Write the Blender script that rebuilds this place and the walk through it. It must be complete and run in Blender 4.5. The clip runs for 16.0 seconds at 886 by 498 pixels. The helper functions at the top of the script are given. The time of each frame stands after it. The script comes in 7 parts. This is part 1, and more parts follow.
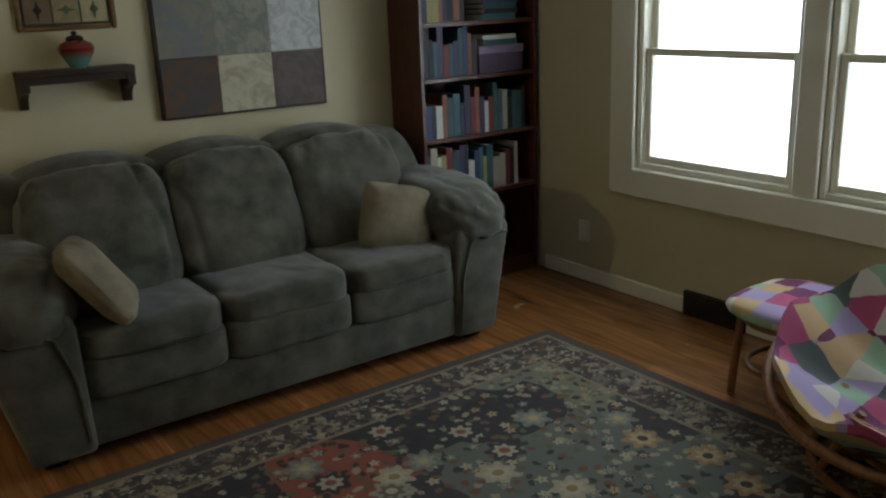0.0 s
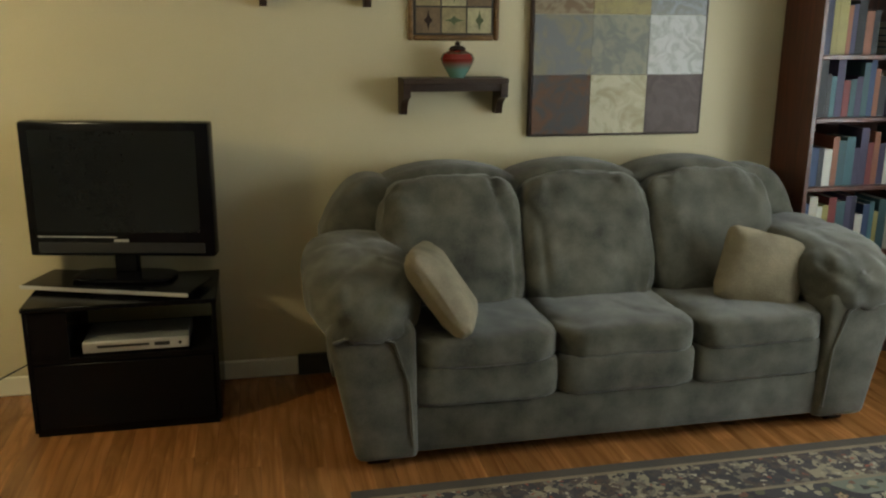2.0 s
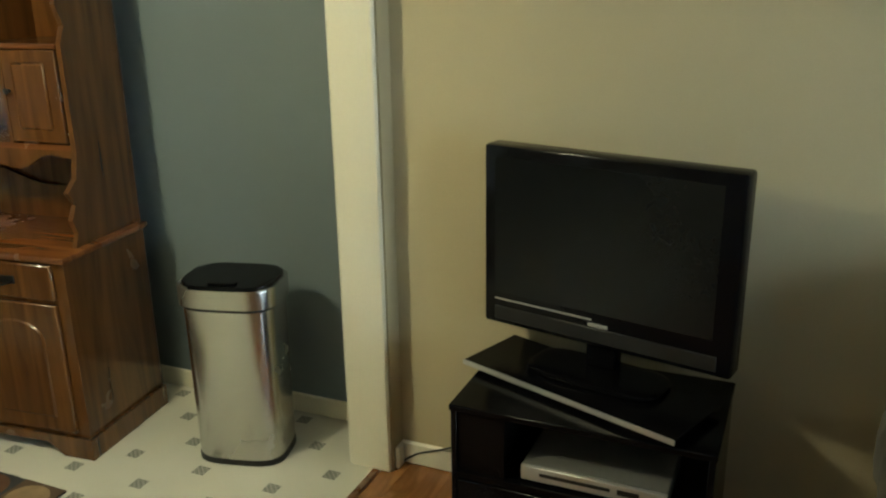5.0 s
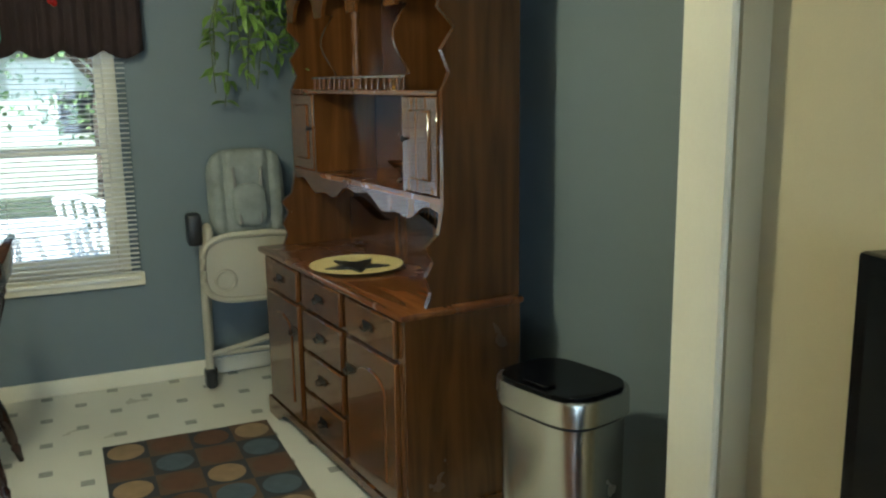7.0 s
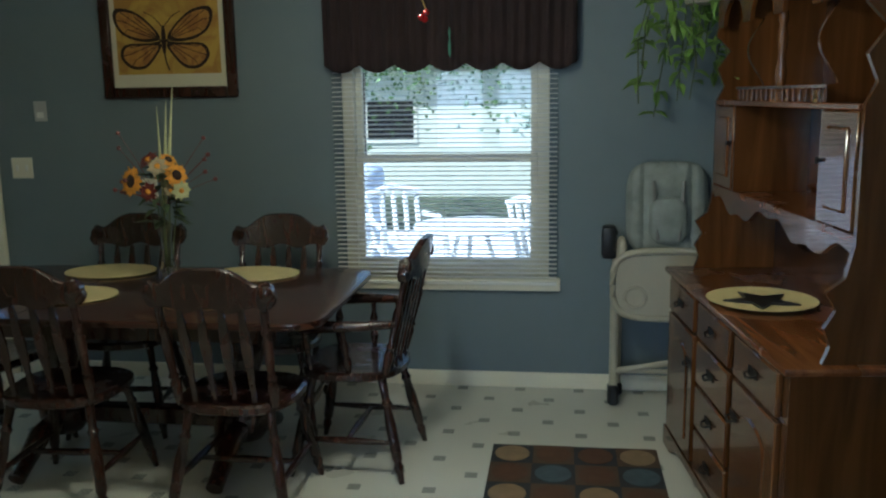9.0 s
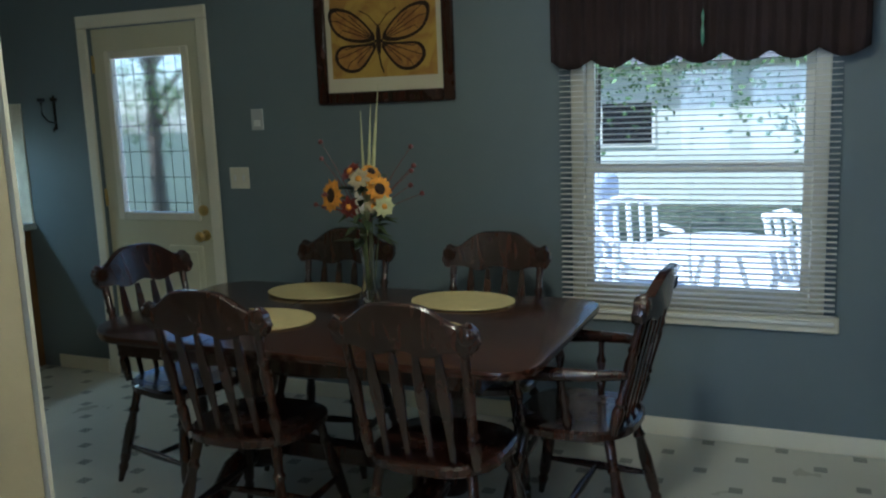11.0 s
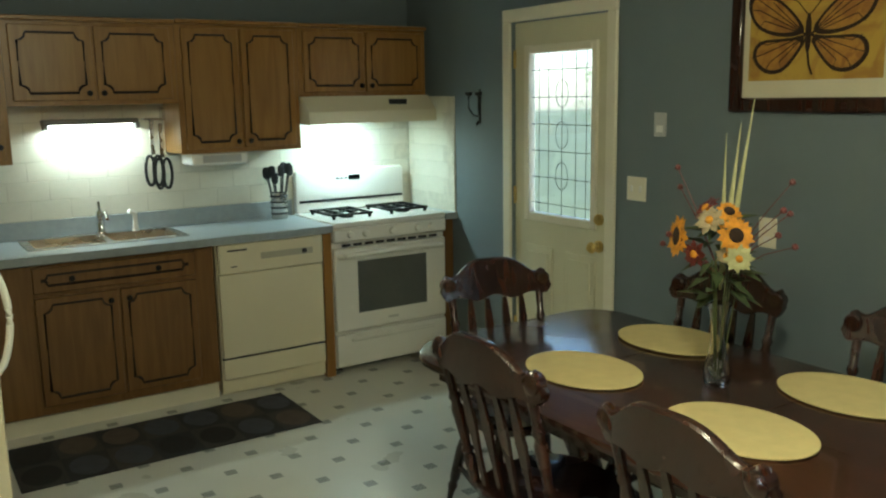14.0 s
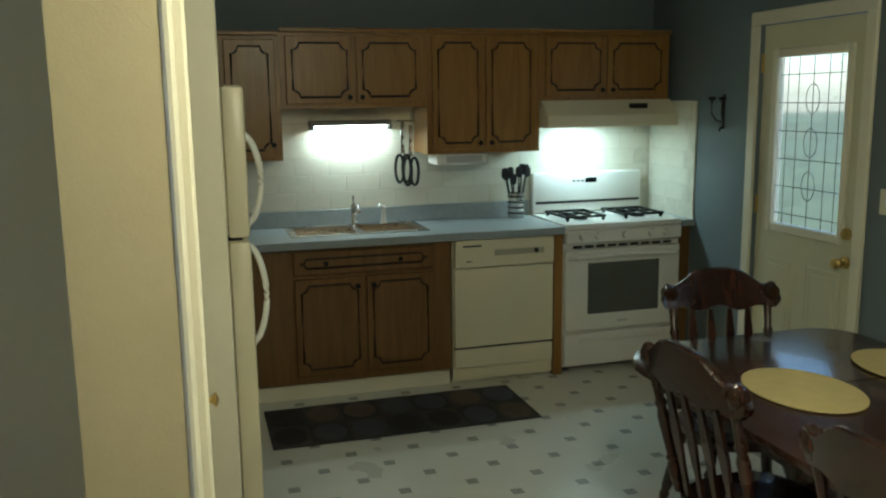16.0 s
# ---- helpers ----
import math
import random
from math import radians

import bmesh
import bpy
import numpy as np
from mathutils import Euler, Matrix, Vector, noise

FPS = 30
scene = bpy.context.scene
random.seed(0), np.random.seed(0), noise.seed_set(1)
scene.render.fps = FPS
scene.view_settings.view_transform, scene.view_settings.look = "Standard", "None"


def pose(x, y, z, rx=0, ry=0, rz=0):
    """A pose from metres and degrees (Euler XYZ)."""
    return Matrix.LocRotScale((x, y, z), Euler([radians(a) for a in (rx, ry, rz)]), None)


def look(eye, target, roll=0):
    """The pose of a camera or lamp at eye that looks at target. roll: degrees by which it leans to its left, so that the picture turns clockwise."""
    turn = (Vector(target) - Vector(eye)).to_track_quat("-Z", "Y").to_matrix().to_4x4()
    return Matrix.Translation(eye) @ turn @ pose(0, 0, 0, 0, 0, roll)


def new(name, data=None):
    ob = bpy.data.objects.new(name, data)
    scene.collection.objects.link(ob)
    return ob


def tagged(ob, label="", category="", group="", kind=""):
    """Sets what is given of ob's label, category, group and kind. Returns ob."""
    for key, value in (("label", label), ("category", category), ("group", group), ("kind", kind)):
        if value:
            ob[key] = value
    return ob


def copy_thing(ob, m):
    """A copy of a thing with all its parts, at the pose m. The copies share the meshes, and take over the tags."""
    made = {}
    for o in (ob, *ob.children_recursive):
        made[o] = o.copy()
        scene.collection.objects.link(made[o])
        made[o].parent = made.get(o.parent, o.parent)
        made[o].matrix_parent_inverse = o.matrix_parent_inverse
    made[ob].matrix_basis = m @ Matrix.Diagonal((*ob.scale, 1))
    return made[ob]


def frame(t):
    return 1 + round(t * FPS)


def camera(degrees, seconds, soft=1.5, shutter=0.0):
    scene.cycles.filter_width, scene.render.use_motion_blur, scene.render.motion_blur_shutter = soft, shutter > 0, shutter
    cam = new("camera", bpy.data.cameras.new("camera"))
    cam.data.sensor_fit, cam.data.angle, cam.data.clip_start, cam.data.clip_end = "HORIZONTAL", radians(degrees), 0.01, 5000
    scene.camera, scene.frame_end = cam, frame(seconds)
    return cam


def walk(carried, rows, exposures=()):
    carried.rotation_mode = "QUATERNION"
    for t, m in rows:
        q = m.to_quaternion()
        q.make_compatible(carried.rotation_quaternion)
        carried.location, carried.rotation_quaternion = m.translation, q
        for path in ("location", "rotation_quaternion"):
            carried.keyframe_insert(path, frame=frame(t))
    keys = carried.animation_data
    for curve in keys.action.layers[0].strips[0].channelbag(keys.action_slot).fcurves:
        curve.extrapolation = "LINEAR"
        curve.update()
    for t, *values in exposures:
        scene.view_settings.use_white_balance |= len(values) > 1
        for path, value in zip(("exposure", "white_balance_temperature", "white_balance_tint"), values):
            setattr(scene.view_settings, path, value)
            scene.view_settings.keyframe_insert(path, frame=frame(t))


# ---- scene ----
cam = camera(54.50, 16.0, soft=2.2)
ROWS = [
    (0.0, 2.015, 3.270, 1.627, -35.85, -16.26, 2.23),
    (0.5, 2.051, 3.251, 1.613, -30.39, -16.46, 2.38),
    (1.0, 2.064, 3.264, 1.611, -25.40, -16.91, 1.40),
    (1.5, 2.024, 3.364, 1.630, -19.82, -17.10, 0.89),
    (2.0, 2.061, 3.516, 1.625, -12.38, -14.63, -0.42),
    (2.5, 2.068, 3.702, 1.628, -7.74, -14.67, 0.34),
    (3.0, 2.121, 3.892, 1.641, -2.29, -15.66, 0.88),
    (3.5, 2.137, 4.139, 1.693, 4.15, -15.22, -0.67),
    (4.0, 2.148, 4.422, 1.729, 9.53, -17.27, -0.46),
    (4.5, 2.077, 4.714, 1.752, 16.55, -17.65, -0.70),
    (5.0, 2.014, 4.939, 1.733, 23.35, -18.25, 0.90),
    (7.5, 2.194, 6.195, 1.518, 76.15, -10.01, 0.50),
    (8.0, 2.137, 6.290, 1.537, 84.76, -9.75, 1.09),
    (8.5, 2.098, 6.382, 1.545, 92.43, -9.89, 0.80),
    (11.0, 1.449, 6.251, 1.528, 113.10, -9.50, 2.16),
    (11.5, 1.289, 6.307, 1.580, 119.98, -9.47, 0.78),
    (12.0, 1.163, 6.349, 1.615, 123.96, -11.03, 0.59),
    (12.5, 0.988, 6.334, 1.621, 127.62, -11.80, 0.74),
    (13.0, 0.902, 6.283, 1.604, 133.30, -10.68, 0.85),
    (13.5, 0.760, 6.300, 1.623, 140.68, -10.52, 1.69),
    (14.0, 0.645, 6.355, 1.640, 146.84, -10.14, 0.96),
    (14.5, 0.577, 6.407, 1.647, 151.06, -10.10, 0.65),
    (15.0, 0.544, 6.443, 1.639, 153.54, -10.19, 0.89),
    (15.5, 0.573, 6.457, 1.645, 156.15, -9.69, 0.65),
    (16.0, 0.601, 6.503, 1.664, 163.60, -9.90, 0.75),
]
EXPOSURES = [(0.0, 0.72, 6300, 6), (1.0, 1.20, 6600, 5), (1.5, 1.48, 6800, 5), (2.5, 1.88, 7000, 4), (3.5, 2.15, 6700, 1), (4.5, 2.15, 6250, -1),
             (5.2, 1.5, 6000, -3), (7.5, 1.45, 5300, 0), (8.5, 1.0, 5000, 2), (10.8, 0.82, 4750, 7), (11.4, 1.05, 4700, 6),
             (12.2, 1.8, 5250, 2), (13.0, 1.9, 5600, -1), (14.5, 1.62, 5700, -2), (15.5, 1.45, 5700, -2), (16.0, 1.17, 5500, -1)]
walk(cam, [(t, pose(x, y, z, 90 + pitch, roll, yaw)) for t, x, y, z, yaw, pitch, roll in ROWS], EXPOSURES)

# ---- plan ----
NORTH, EAST, WEST, SOUTH = 7.42, 5.47, -2.38, 1.30      # inner wall faces
KNORTH, LSOUTH, CEIL = 7.60, 1.30, 2.44
PW, PE = 0.60, 0.755                                     # partition between the rooms
JAMB_S, JAMB_N = 5.27, 7.32

# ---- light ----
world = bpy.data.worlds.new("sky")
scene.world = world
world.use_nodes = True
wn = world.node_tree
bg = wn.nodes["Background"]
sky = wn.nodes.new("ShaderNodeTexSky")
sky.sky_type = "NISHITA"
sky.sun_disc = False
sky.sun_elevation, sky.sun_rotation = radians(56), radians(140)
wn.links.new(sky.outputs[0], bg.inputs[0])
bg.inputs[1].default_value = 0.15


def lamp(name, kind, energy, colour, m, size=None, size_y=None, angle=None):
    data = bpy.data.lights.new(name, kind)
    data.energy, data.color = energy, colour
    if kind == "AREA":
        data.shape, data.size, data.size_y = "RECTANGLE", size, size_y
    elif kind == "SUN":
        data.angle = angle
    else:
        data.shadow_soft_size = size
    ob = new(name, data)
    ob.matrix_world = m
    return ob


lamp("sun", "SUN", 5.0, (1.0, 0.95, 0.88), look((6.43, -7.66, 14.83), (0, 0, 0)), angle=radians(0.6))
lamp("window_light_east", "AREA", 23, (0.80, 0.90, 1.0), look((5.60, 5.35, 1.30), (0, 5.35, 1.0)), 2.1, 1.2)
lamp("dining_bulb", "POINT", 23, (1.0, 0.85, 0.54), pose(-0.15, 5.75, 2.14), 0.10)
lamp("tube_glow", "AREA", 1.7, (0.92, 1.0, 0.90), look((-0.33, 1.375, 1.498), (-0.33, 1.36, 0.5)), 0.42, 0.03)
lamp("hood_glow", "AREA", 2.5, (0.80, 1.0, 0.95), look((-1.80, 1.50, 1.475), (-1.80, 1.40, 0.5)), 0.28, 0.12)

# ---- materials ----


def mat(name, colour, rough=0.6, var=0.15, scale=6.0, fine=60.0, bump=0.1, metal=0.0, spec=0.5, coat=0.0):
    """A surface with tone variation at two scales and fine relief."""
    m = bpy.data.materials.new(name)
    m.use_nodes = True
    nt = m.node_tree
    n, l = nt.nodes, nt.links
    b = n["Principled BSDF"]
    tc = n.new("ShaderNodeTexCoord")
    a, c = n.new("ShaderNodeTexNoise"), n.new("ShaderNodeTexNoise")
    a.inputs["Scale"].default_value, c.inputs["Scale"].default_value = scale, fine
    a.inputs["Detail"].default_value, c.inputs["Detail"].default_value = 4, 3
    for x in (a, c):
        l.new(tc.outputs["Object"], x.inputs["Vector"])
    add = n.new("ShaderNodeMath")
    add.operation = "MULTIPLY_ADD"
    l.new(c.outputs["Fac"], add.inputs[0])
    add.inputs[1].default_value = 0.4
    l.new(a.outputs["Fac"], add.inputs[2])
    ramp = n.new("ShaderNodeMapRange")
    ramp.inputs["From Min"].default_value, ramp.inputs["From Max"].default_value = 0.4, 1.0
    ramp.inputs["To Min"].default_value, ramp.inputs["To Max"].default_value = 1 - var, 1 + var
    l.new(add.outputs[0], ramp.inputs["Value"])
    mul = n.new("ShaderNodeVectorMath")
    mul.operation = "SCALE"
    mul.inputs[0].default_value = colour
    l.new(ramp.outputs[0], mul.inputs["Scale"])
    l.new(mul.outputs[0], b.inputs["Base Color"])
    rr = n.new("ShaderNodeMapRange")
    rr.inputs["To Min"].default_value, rr.inputs["To Max"].default_value = max(0.02, rough - 0.08), min(1, rough + 0.08)
    l.new(a.outputs["Fac"], rr.inputs["Value"])
    l.new(rr.outputs[0], b.inputs["Roughness"])
    b.inputs["Metallic"].default_value = metal
    b.inputs["Specular IOR Level"].default_value = spec
    b.inputs["Coat Weight"].default_value = coat
    if bump:
        bp = n.new("ShaderNodeBump")
        bp.inputs["Strength"].default_value, bp.inputs["Distance"].default_value = bump, 0.004
        l.new(c.outputs["Fac"], bp.inputs["Height"])
        l.new(bp.outputs[0], b.inputs["Normal"])
    return m


def wood(name, dark, light, rough=0.35, axis=2, stretch=12.0, coat=0.0, random_tone=0.0):
    """Wood with grain drawn out along one axis."""
    m = mat(name, light, rough, 0.1, 5, 90, 0.05, 0, 0.5, coat)
    nt = m.node_tree
    n, l = nt.nodes, nt.links
    b = n["Principled BSDF"]
    tc = n.new("ShaderNodeTexCoord")
    mp = n.new("ShaderNodeMapping")
    s = [stretch] * 3
    s[axis] = stretch * 0.08
    mp.inputs["Scale"].default_value = s
    l.new(tc.outputs["Object"], mp.inputs["Vector"])
    g = n.new("ShaderNodeTexNoise")
    g.inputs["Scale"].default_value, g.inputs["Detail"].default_value, g.inputs["Distortion"].default_value = 2.2, 6, 1.2
    l.new(mp.outputs[0], g.inputs["Vector"])
    r = n.new("ShaderNodeValToRGB")
    r.color_ramp.elements[0].position, r.color_ramp.elements[0].color = 0.32, (*dark, 1)
    r.color_ramp.elements[1].position, r.color_ramp.elements[1].color = 0.68, (*light, 1)
    l.new(g.outputs["Fac"], r.inputs[0])
    out = r.outputs[0]
    if random_tone:
        oi = n.new("ShaderNodeObjectInfo")
        ge = n.new("ShaderNodeNewGeometry")
        ad = n.new("ShaderNodeMath")
        l.new(oi.outputs["Random"], ad.inputs[0])
        l.new(ge.outputs["Random Per Island"], ad.inputs[1])
        fr = n.new("ShaderNodeMath")
        fr.operation = "FRACT"
        l.new(ad.outputs[0], fr.inputs[0])
        mr = n.new("ShaderNodeMapRange")
        mr.inputs["To Min"].default_value, mr.inputs["To Max"].default_value = 1 - random_tone, 1 + random_tone
        l.new(fr.outputs[0], mr.inputs["Value"])
        sc = n.new("ShaderNodeVectorMath")
        sc.operation = "SCALE"
        l.new(out, sc.inputs[0])
        l.new(mr.outputs[0], sc.inputs["Scale"])
        out = sc.outputs[0]
    l.new(out, b.inputs["Base Color"])
    return m


def emit(name, colour, strength):
    m = bpy.data.materials.new(name)
    m.use_nodes = True
    b = m.node_tree.nodes["Principled BSDF"]
    b.inputs["Base Color"].default_value = (*colour, 1)
    b.inputs["Emission Color"].default_value = (*colour, 1)
    b.inputs["Emission Strength"].default_value = strength
    return m


def glassy(name, colour=(1, 1, 1), rough=0.0, ior=1.45):
    m = bpy.data.materials.new(name)
    m.use_nodes = True
    b = m.node_tree.nodes["Principled BSDF"]
    b.inputs["Base Color"].default_value = (*colour, 1)
    b.inputs["Transmission Weight"].default_value = 1
    b.inputs["Roughness"].default_value, b.inputs["IOR"].default_value = rough, ior
    return m


M = {}
M["beige"] = mat("beige_wall_paint", (0.50, 0.435, 0.275), 0.75, 0.05, 1.5, 220, 0.10)
M["blue"] = mat("slate_blue_wall_paint", (0.150, 0.185, 0.205), 0.62, 0.06, 1.5, 220, 0.10)
M["ceil"] = mat("ceiling_paint", (0.75, 0.74, 0.70), 0.9, 0.04, 2, 120, 0.2)
M["trim"] = mat("cream_gloss_trim", (0.74, 0.70, 0.56), 0.38, 0.05, 3, 90, 0.04)
M["cream"] = mat("cream_enamel", (0.74, 0.68, 0.50), 0.35, 0.04, 3, 120, 0.03)
M["door"] = mat("cream_door_paint", (0.60, 0.57, 0.40), 0.45, 0.05, 3, 120, 0.05)
M["white"] = mat("white_enamel", (0.80, 0.79, 0.74), 0.25, 0.03, 3, 120, 0.01)
M["sofa"] = mat("grey_green_microsuede", (0.084, 0.080, 0.060), 0.95, 0.60, 8.5, 240, 0.3, 0, 0.12)
M["sofa"].node_tree.nodes["Principled BSDF"].inputs["Sheen Weight"].default_value = 0.22
M["pillow"] = mat("beige_chenille", (0.21, 0.175, 0.115), 0.95, 0.35, 9, 160, 0.5, 0, 0.1)
M["black"] = mat("black_gloss_laminate", (0.004, 0.004, 0.005), 0.2, 0.2, 4, 200, 0.01, 0, 0.12)
M["blackmat"] = mat("black_plastic", (0.012, 0.012, 0.013), 0.4, 0.2, 6, 200, 0.05)
M["screen"] = mat("dark_screen", (0.006, 0.007, 0.008), 0.25, 0.05, 2, 50, 0.0, 0, 0.25)
M["silver"] = mat("silver_plastic", (0.50, 0.50, 0.48), 0.35, 0.05, 6, 100, 0.02, 0.4)
M["steel"] = mat("brushed_steel", (0.56, 0.55, 0.52), 0.26, 0.06, 3, 300, 0.02, 1.0)
M["chrome"] = mat("chrome", (0.75, 0.75, 0.75), 0.08, 0.02, 3, 50, 0.0, 1.0)
M["brass"] = mat("aged_brass", (0.62, 0.45, 0.16), 0.3, 0.15, 20, 90, 0.02, 1.0)
M["iron"] = mat("black_wrought_iron", (0.015, 0.015, 0.014), 0.5, 0.2, 20, 120, 0.2, 0.6)
M["darkwood"] = wood("dark_walnut_stain", (0.010, 0.004, 0.003), (0.046, 0.016, 0.009), 0.26, 2, 14, 0.25)
M["darktop"] = wood("dark_walnut_top", (0.022, 0.008, 0.005), (0.062, 0.024, 0.014), 0.24, 1, 10, 0.3)
M["shelfwood"] = wood("espresso_shelf", (0.018, 0.009, 0.005), (0.045, 0.022, 0.012), 0.45, 0, 10)
M["bookwood"] = wood("mahogany_veneer", (0.050, 0.013, 0.007), (0.105, 0.030, 0.015), 0.35, 2, 9)
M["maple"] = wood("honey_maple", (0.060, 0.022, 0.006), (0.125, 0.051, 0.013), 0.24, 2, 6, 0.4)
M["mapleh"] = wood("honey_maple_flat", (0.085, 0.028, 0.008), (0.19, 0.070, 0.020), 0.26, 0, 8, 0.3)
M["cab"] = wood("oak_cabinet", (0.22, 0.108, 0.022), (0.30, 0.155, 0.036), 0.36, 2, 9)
M["cabdark"] = mat("cabinet_groove", (0.022, 0.010, 0.004), 0.6, 0.2, 20, 90, 0.05)
# Same oak as the upper cabinets, with the shade low down put into its colour.
M["cabshade"] = wood("oak_cabinet_low_shaded", (0.140, 0.068, 0.017), (0.195, 0.100, 0.028), 0.42, 2, 9)
M["plank"] = wood("oak_floor", (0.17, 0.062, 0.017), (0.35, 0.155, 0.048), 0.24, 1, 9, 0.2, 0.16)
M["counter"] = mat("blue_grey_laminate", (0.31, 0.345, 0.36), 0.35, 0.10, 30, 300, 0.02)
M["tile"] = mat("cream_glazed_tile", (0.72, 0.69, 0.58), 0.18, 0.05, 4, 40, 0.03)
M["grout"] = mat("grout", (0.60, 0.57, 0.47), 0.9, 0.15, 20, 200, 0.2)
M["linen"] = mat("yellow_woven_placemat", (0.62, 0.52, 0.24), 0.9, 0.08, 20, 400, 0.4)
M["blind"] = mat("white_slats", (0.80, 0.79, 0.74), 0.5, 0.03, 4, 90, 0.02)
M["valance"] = mat("dark_plum_fabric", (0.030, 0.017, 0.017), 0.95, 0.3, 8, 200, 0.3)
M["red"] = mat("glossy_red", (0.40, 0.015, 0.015), 0.2, 0.1, 8, 90, 0.0)
M["leaf"] = mat("leaf", (0.050, 0.072, 0.028), 0.5, 0.5, 14, 60, 0.1)
M["vine"] = mat("bright_leaf", (0.150, 0.250, 0.045), 0.4, 0.5, 14, 60, 0.1)
M["treeleaf"] = mat("sunlit_tree_leaf", (0.115, 0.185, 0.050), 0.6, 0.5, 1.5, 60, 0.1)
M["lead"] = mat("lead_came_grey", (0.10, 0.10, 0.10), 0.45, 0.2, 20, 90, 0.05, 0.7)
M["stem"] = mat("stem", (0.07, 0.09, 0.03), 0.6, 0.2, 14, 60, 0.1)
M["petal"] = mat("sunflower_petal", (0.60, 0.26, 0.015), 0.7, 0.4, 30, 90, 0.1)
M["pale"] = mat("cream_petal", (0.34, 0.28, 0.17), 0.7, 0.2, 30, 90, 0.1)
M["reed"] = mat("pale_reed", (0.45, 0.45, 0.24), 0.7, 0.2, 30, 90, 0.1)
M["berry"] = mat("dark_berry", (0.12, 0.02, 0.015), 0.4, 0.3, 30, 90, 0.0)
M["seed"] = mat("seed_head", (0.025, 0.012, 0.006), 0.9, 0.4, 60, 200, 0.6)
M["glass"] = glassy("clear_glass")
M["rattan"] = wood("rattan_cane", (0.16, 0.055, 0.015), (0.30, 0.12, 0.035), 0.4, 2, 20)
M["grey"] = mat("grey_plastic", (0.20, 0.20, 0.19), 0.5, 0.1, 8, 90, 0.05)
M["hcplastic"] = mat("beige_plastic", (0.42, 0.39, 0.30), 0.45, 0.06, 6, 90, 0.03)
M["hcfabric"] = mat("grey_quilted_vinyl", (0.24, 0.26, 0.24), 0.6, 0.25, 9, 30, 0.4)
M["grass"] = mat("lawn", (0.050, 0.065, 0.030), 0.9, 0.4, 2, 60, 0.5)
M["deck"] = mat("weathered_deck", (0.74, 0.72, 0.68), 0.8, 0.15, 3, 60, 0.2)
M["siding"] = mat("pale_siding", (0.66, 0.66, 0.52), 0.8, 0.08, 3, 60, 0.1)
M["roof"] = mat("roof_shingle", (0.12, 0.11, 0.10), 0.9, 0.2, 10, 60, 0.4)
M["bark"] = mat("bark", (0.10, 0.075, 0.05), 0.95, 0.3, 10, 60, 0.6)
M["cover"] = mat("grill_cover", (0.50, 0.54, 0.60), 0.7, 0.2, 6, 60, 0.2)


def colours(name, table, scale, rough=0.8, rand=0.85, distort=0.25, bloom=0.0):
    """A patchwork of cells in the colours of a table."""
    m = mat(name, (0.5, 0.5, 0.5), rough, 0.1, 5, 250, 0.3)
    nt = m.node_tree
    n, l = nt.nodes, nt.links
    tc = n.new("ShaderNodeTexCoord")
    v = n.new("ShaderNodeTexVoronoi")
    v.inputs["Scale"].default_value, v.inputs["Randomness"].default_value = scale, rand
    ns = n.new("ShaderNodeTexNoise")
    ns.inputs["Scale"].default_value = scale * 1.5
    l.new(tc.outputs["Object"], ns.inputs["Vector"])
    mx = n.new("ShaderNodeVectorMath")
    mx.operation = "MULTIPLY_ADD"
    l.new(ns.outputs["Color"], mx.inputs[0])
    mx.inputs[1].default_value = (distort / scale * 3,) * 3
    l.new(tc.outputs["Object"], mx.inputs[2])
    l.new(mx.outputs[0], v.inputs["Vector"])
    sp = n.new("ShaderNodeSeparateColor")
    l.new(v.outputs["Color"], sp.inputs[0])
    r = n.new("ShaderNodeValToRGB")
    r.color_ramp.interpolation = "CONSTANT"
    e = r.color_ramp.elements
    for i, c in enumerate(table):
        el = e[i] if i < 2 else e.new(i / len(table))
        el.position, el.color = i / len(table), (*c, 1)
    l.new(sp.outputs[0], r.inputs[0])
    out = r.outputs[0]
    if bloom:
        lt = n.new("ShaderNodeMath")
        lt.operation = "LESS_THAN"
        l.new(v.outputs["Distance"], lt.inputs[0])
        lt.inputs[1].default_value = bloom
        r2 = n.new("ShaderNodeValToRGB")
        r2.color_ramp.interpolation = "CONSTANT"
        e2 = r2.color_ramp.elements
        e2[0].color, e2[1].position, e2[1].color = (0.30, 0.26, 0.18, 1), 0.45, (0.025, 0.022, 0.024, 1)
        e2.new(0.75).color = (0.20, 0.055, 0.03, 1)
        l.new(sp.outputs[1], r2.inputs[0])
        mx2 = n.new("ShaderNodeMix")
        mx2.data_type = "RGBA"
        l.new(lt.outputs[0], mx2.inputs["Factor"])
        l.new(out, mx2.inputs["A"])
        l.new(r2.outputs[0], mx2.inputs["B"])
        out = mx2.outputs["Result"]
    l.new(out, n["Principled BSDF"].inputs["Base Color"])
    return m




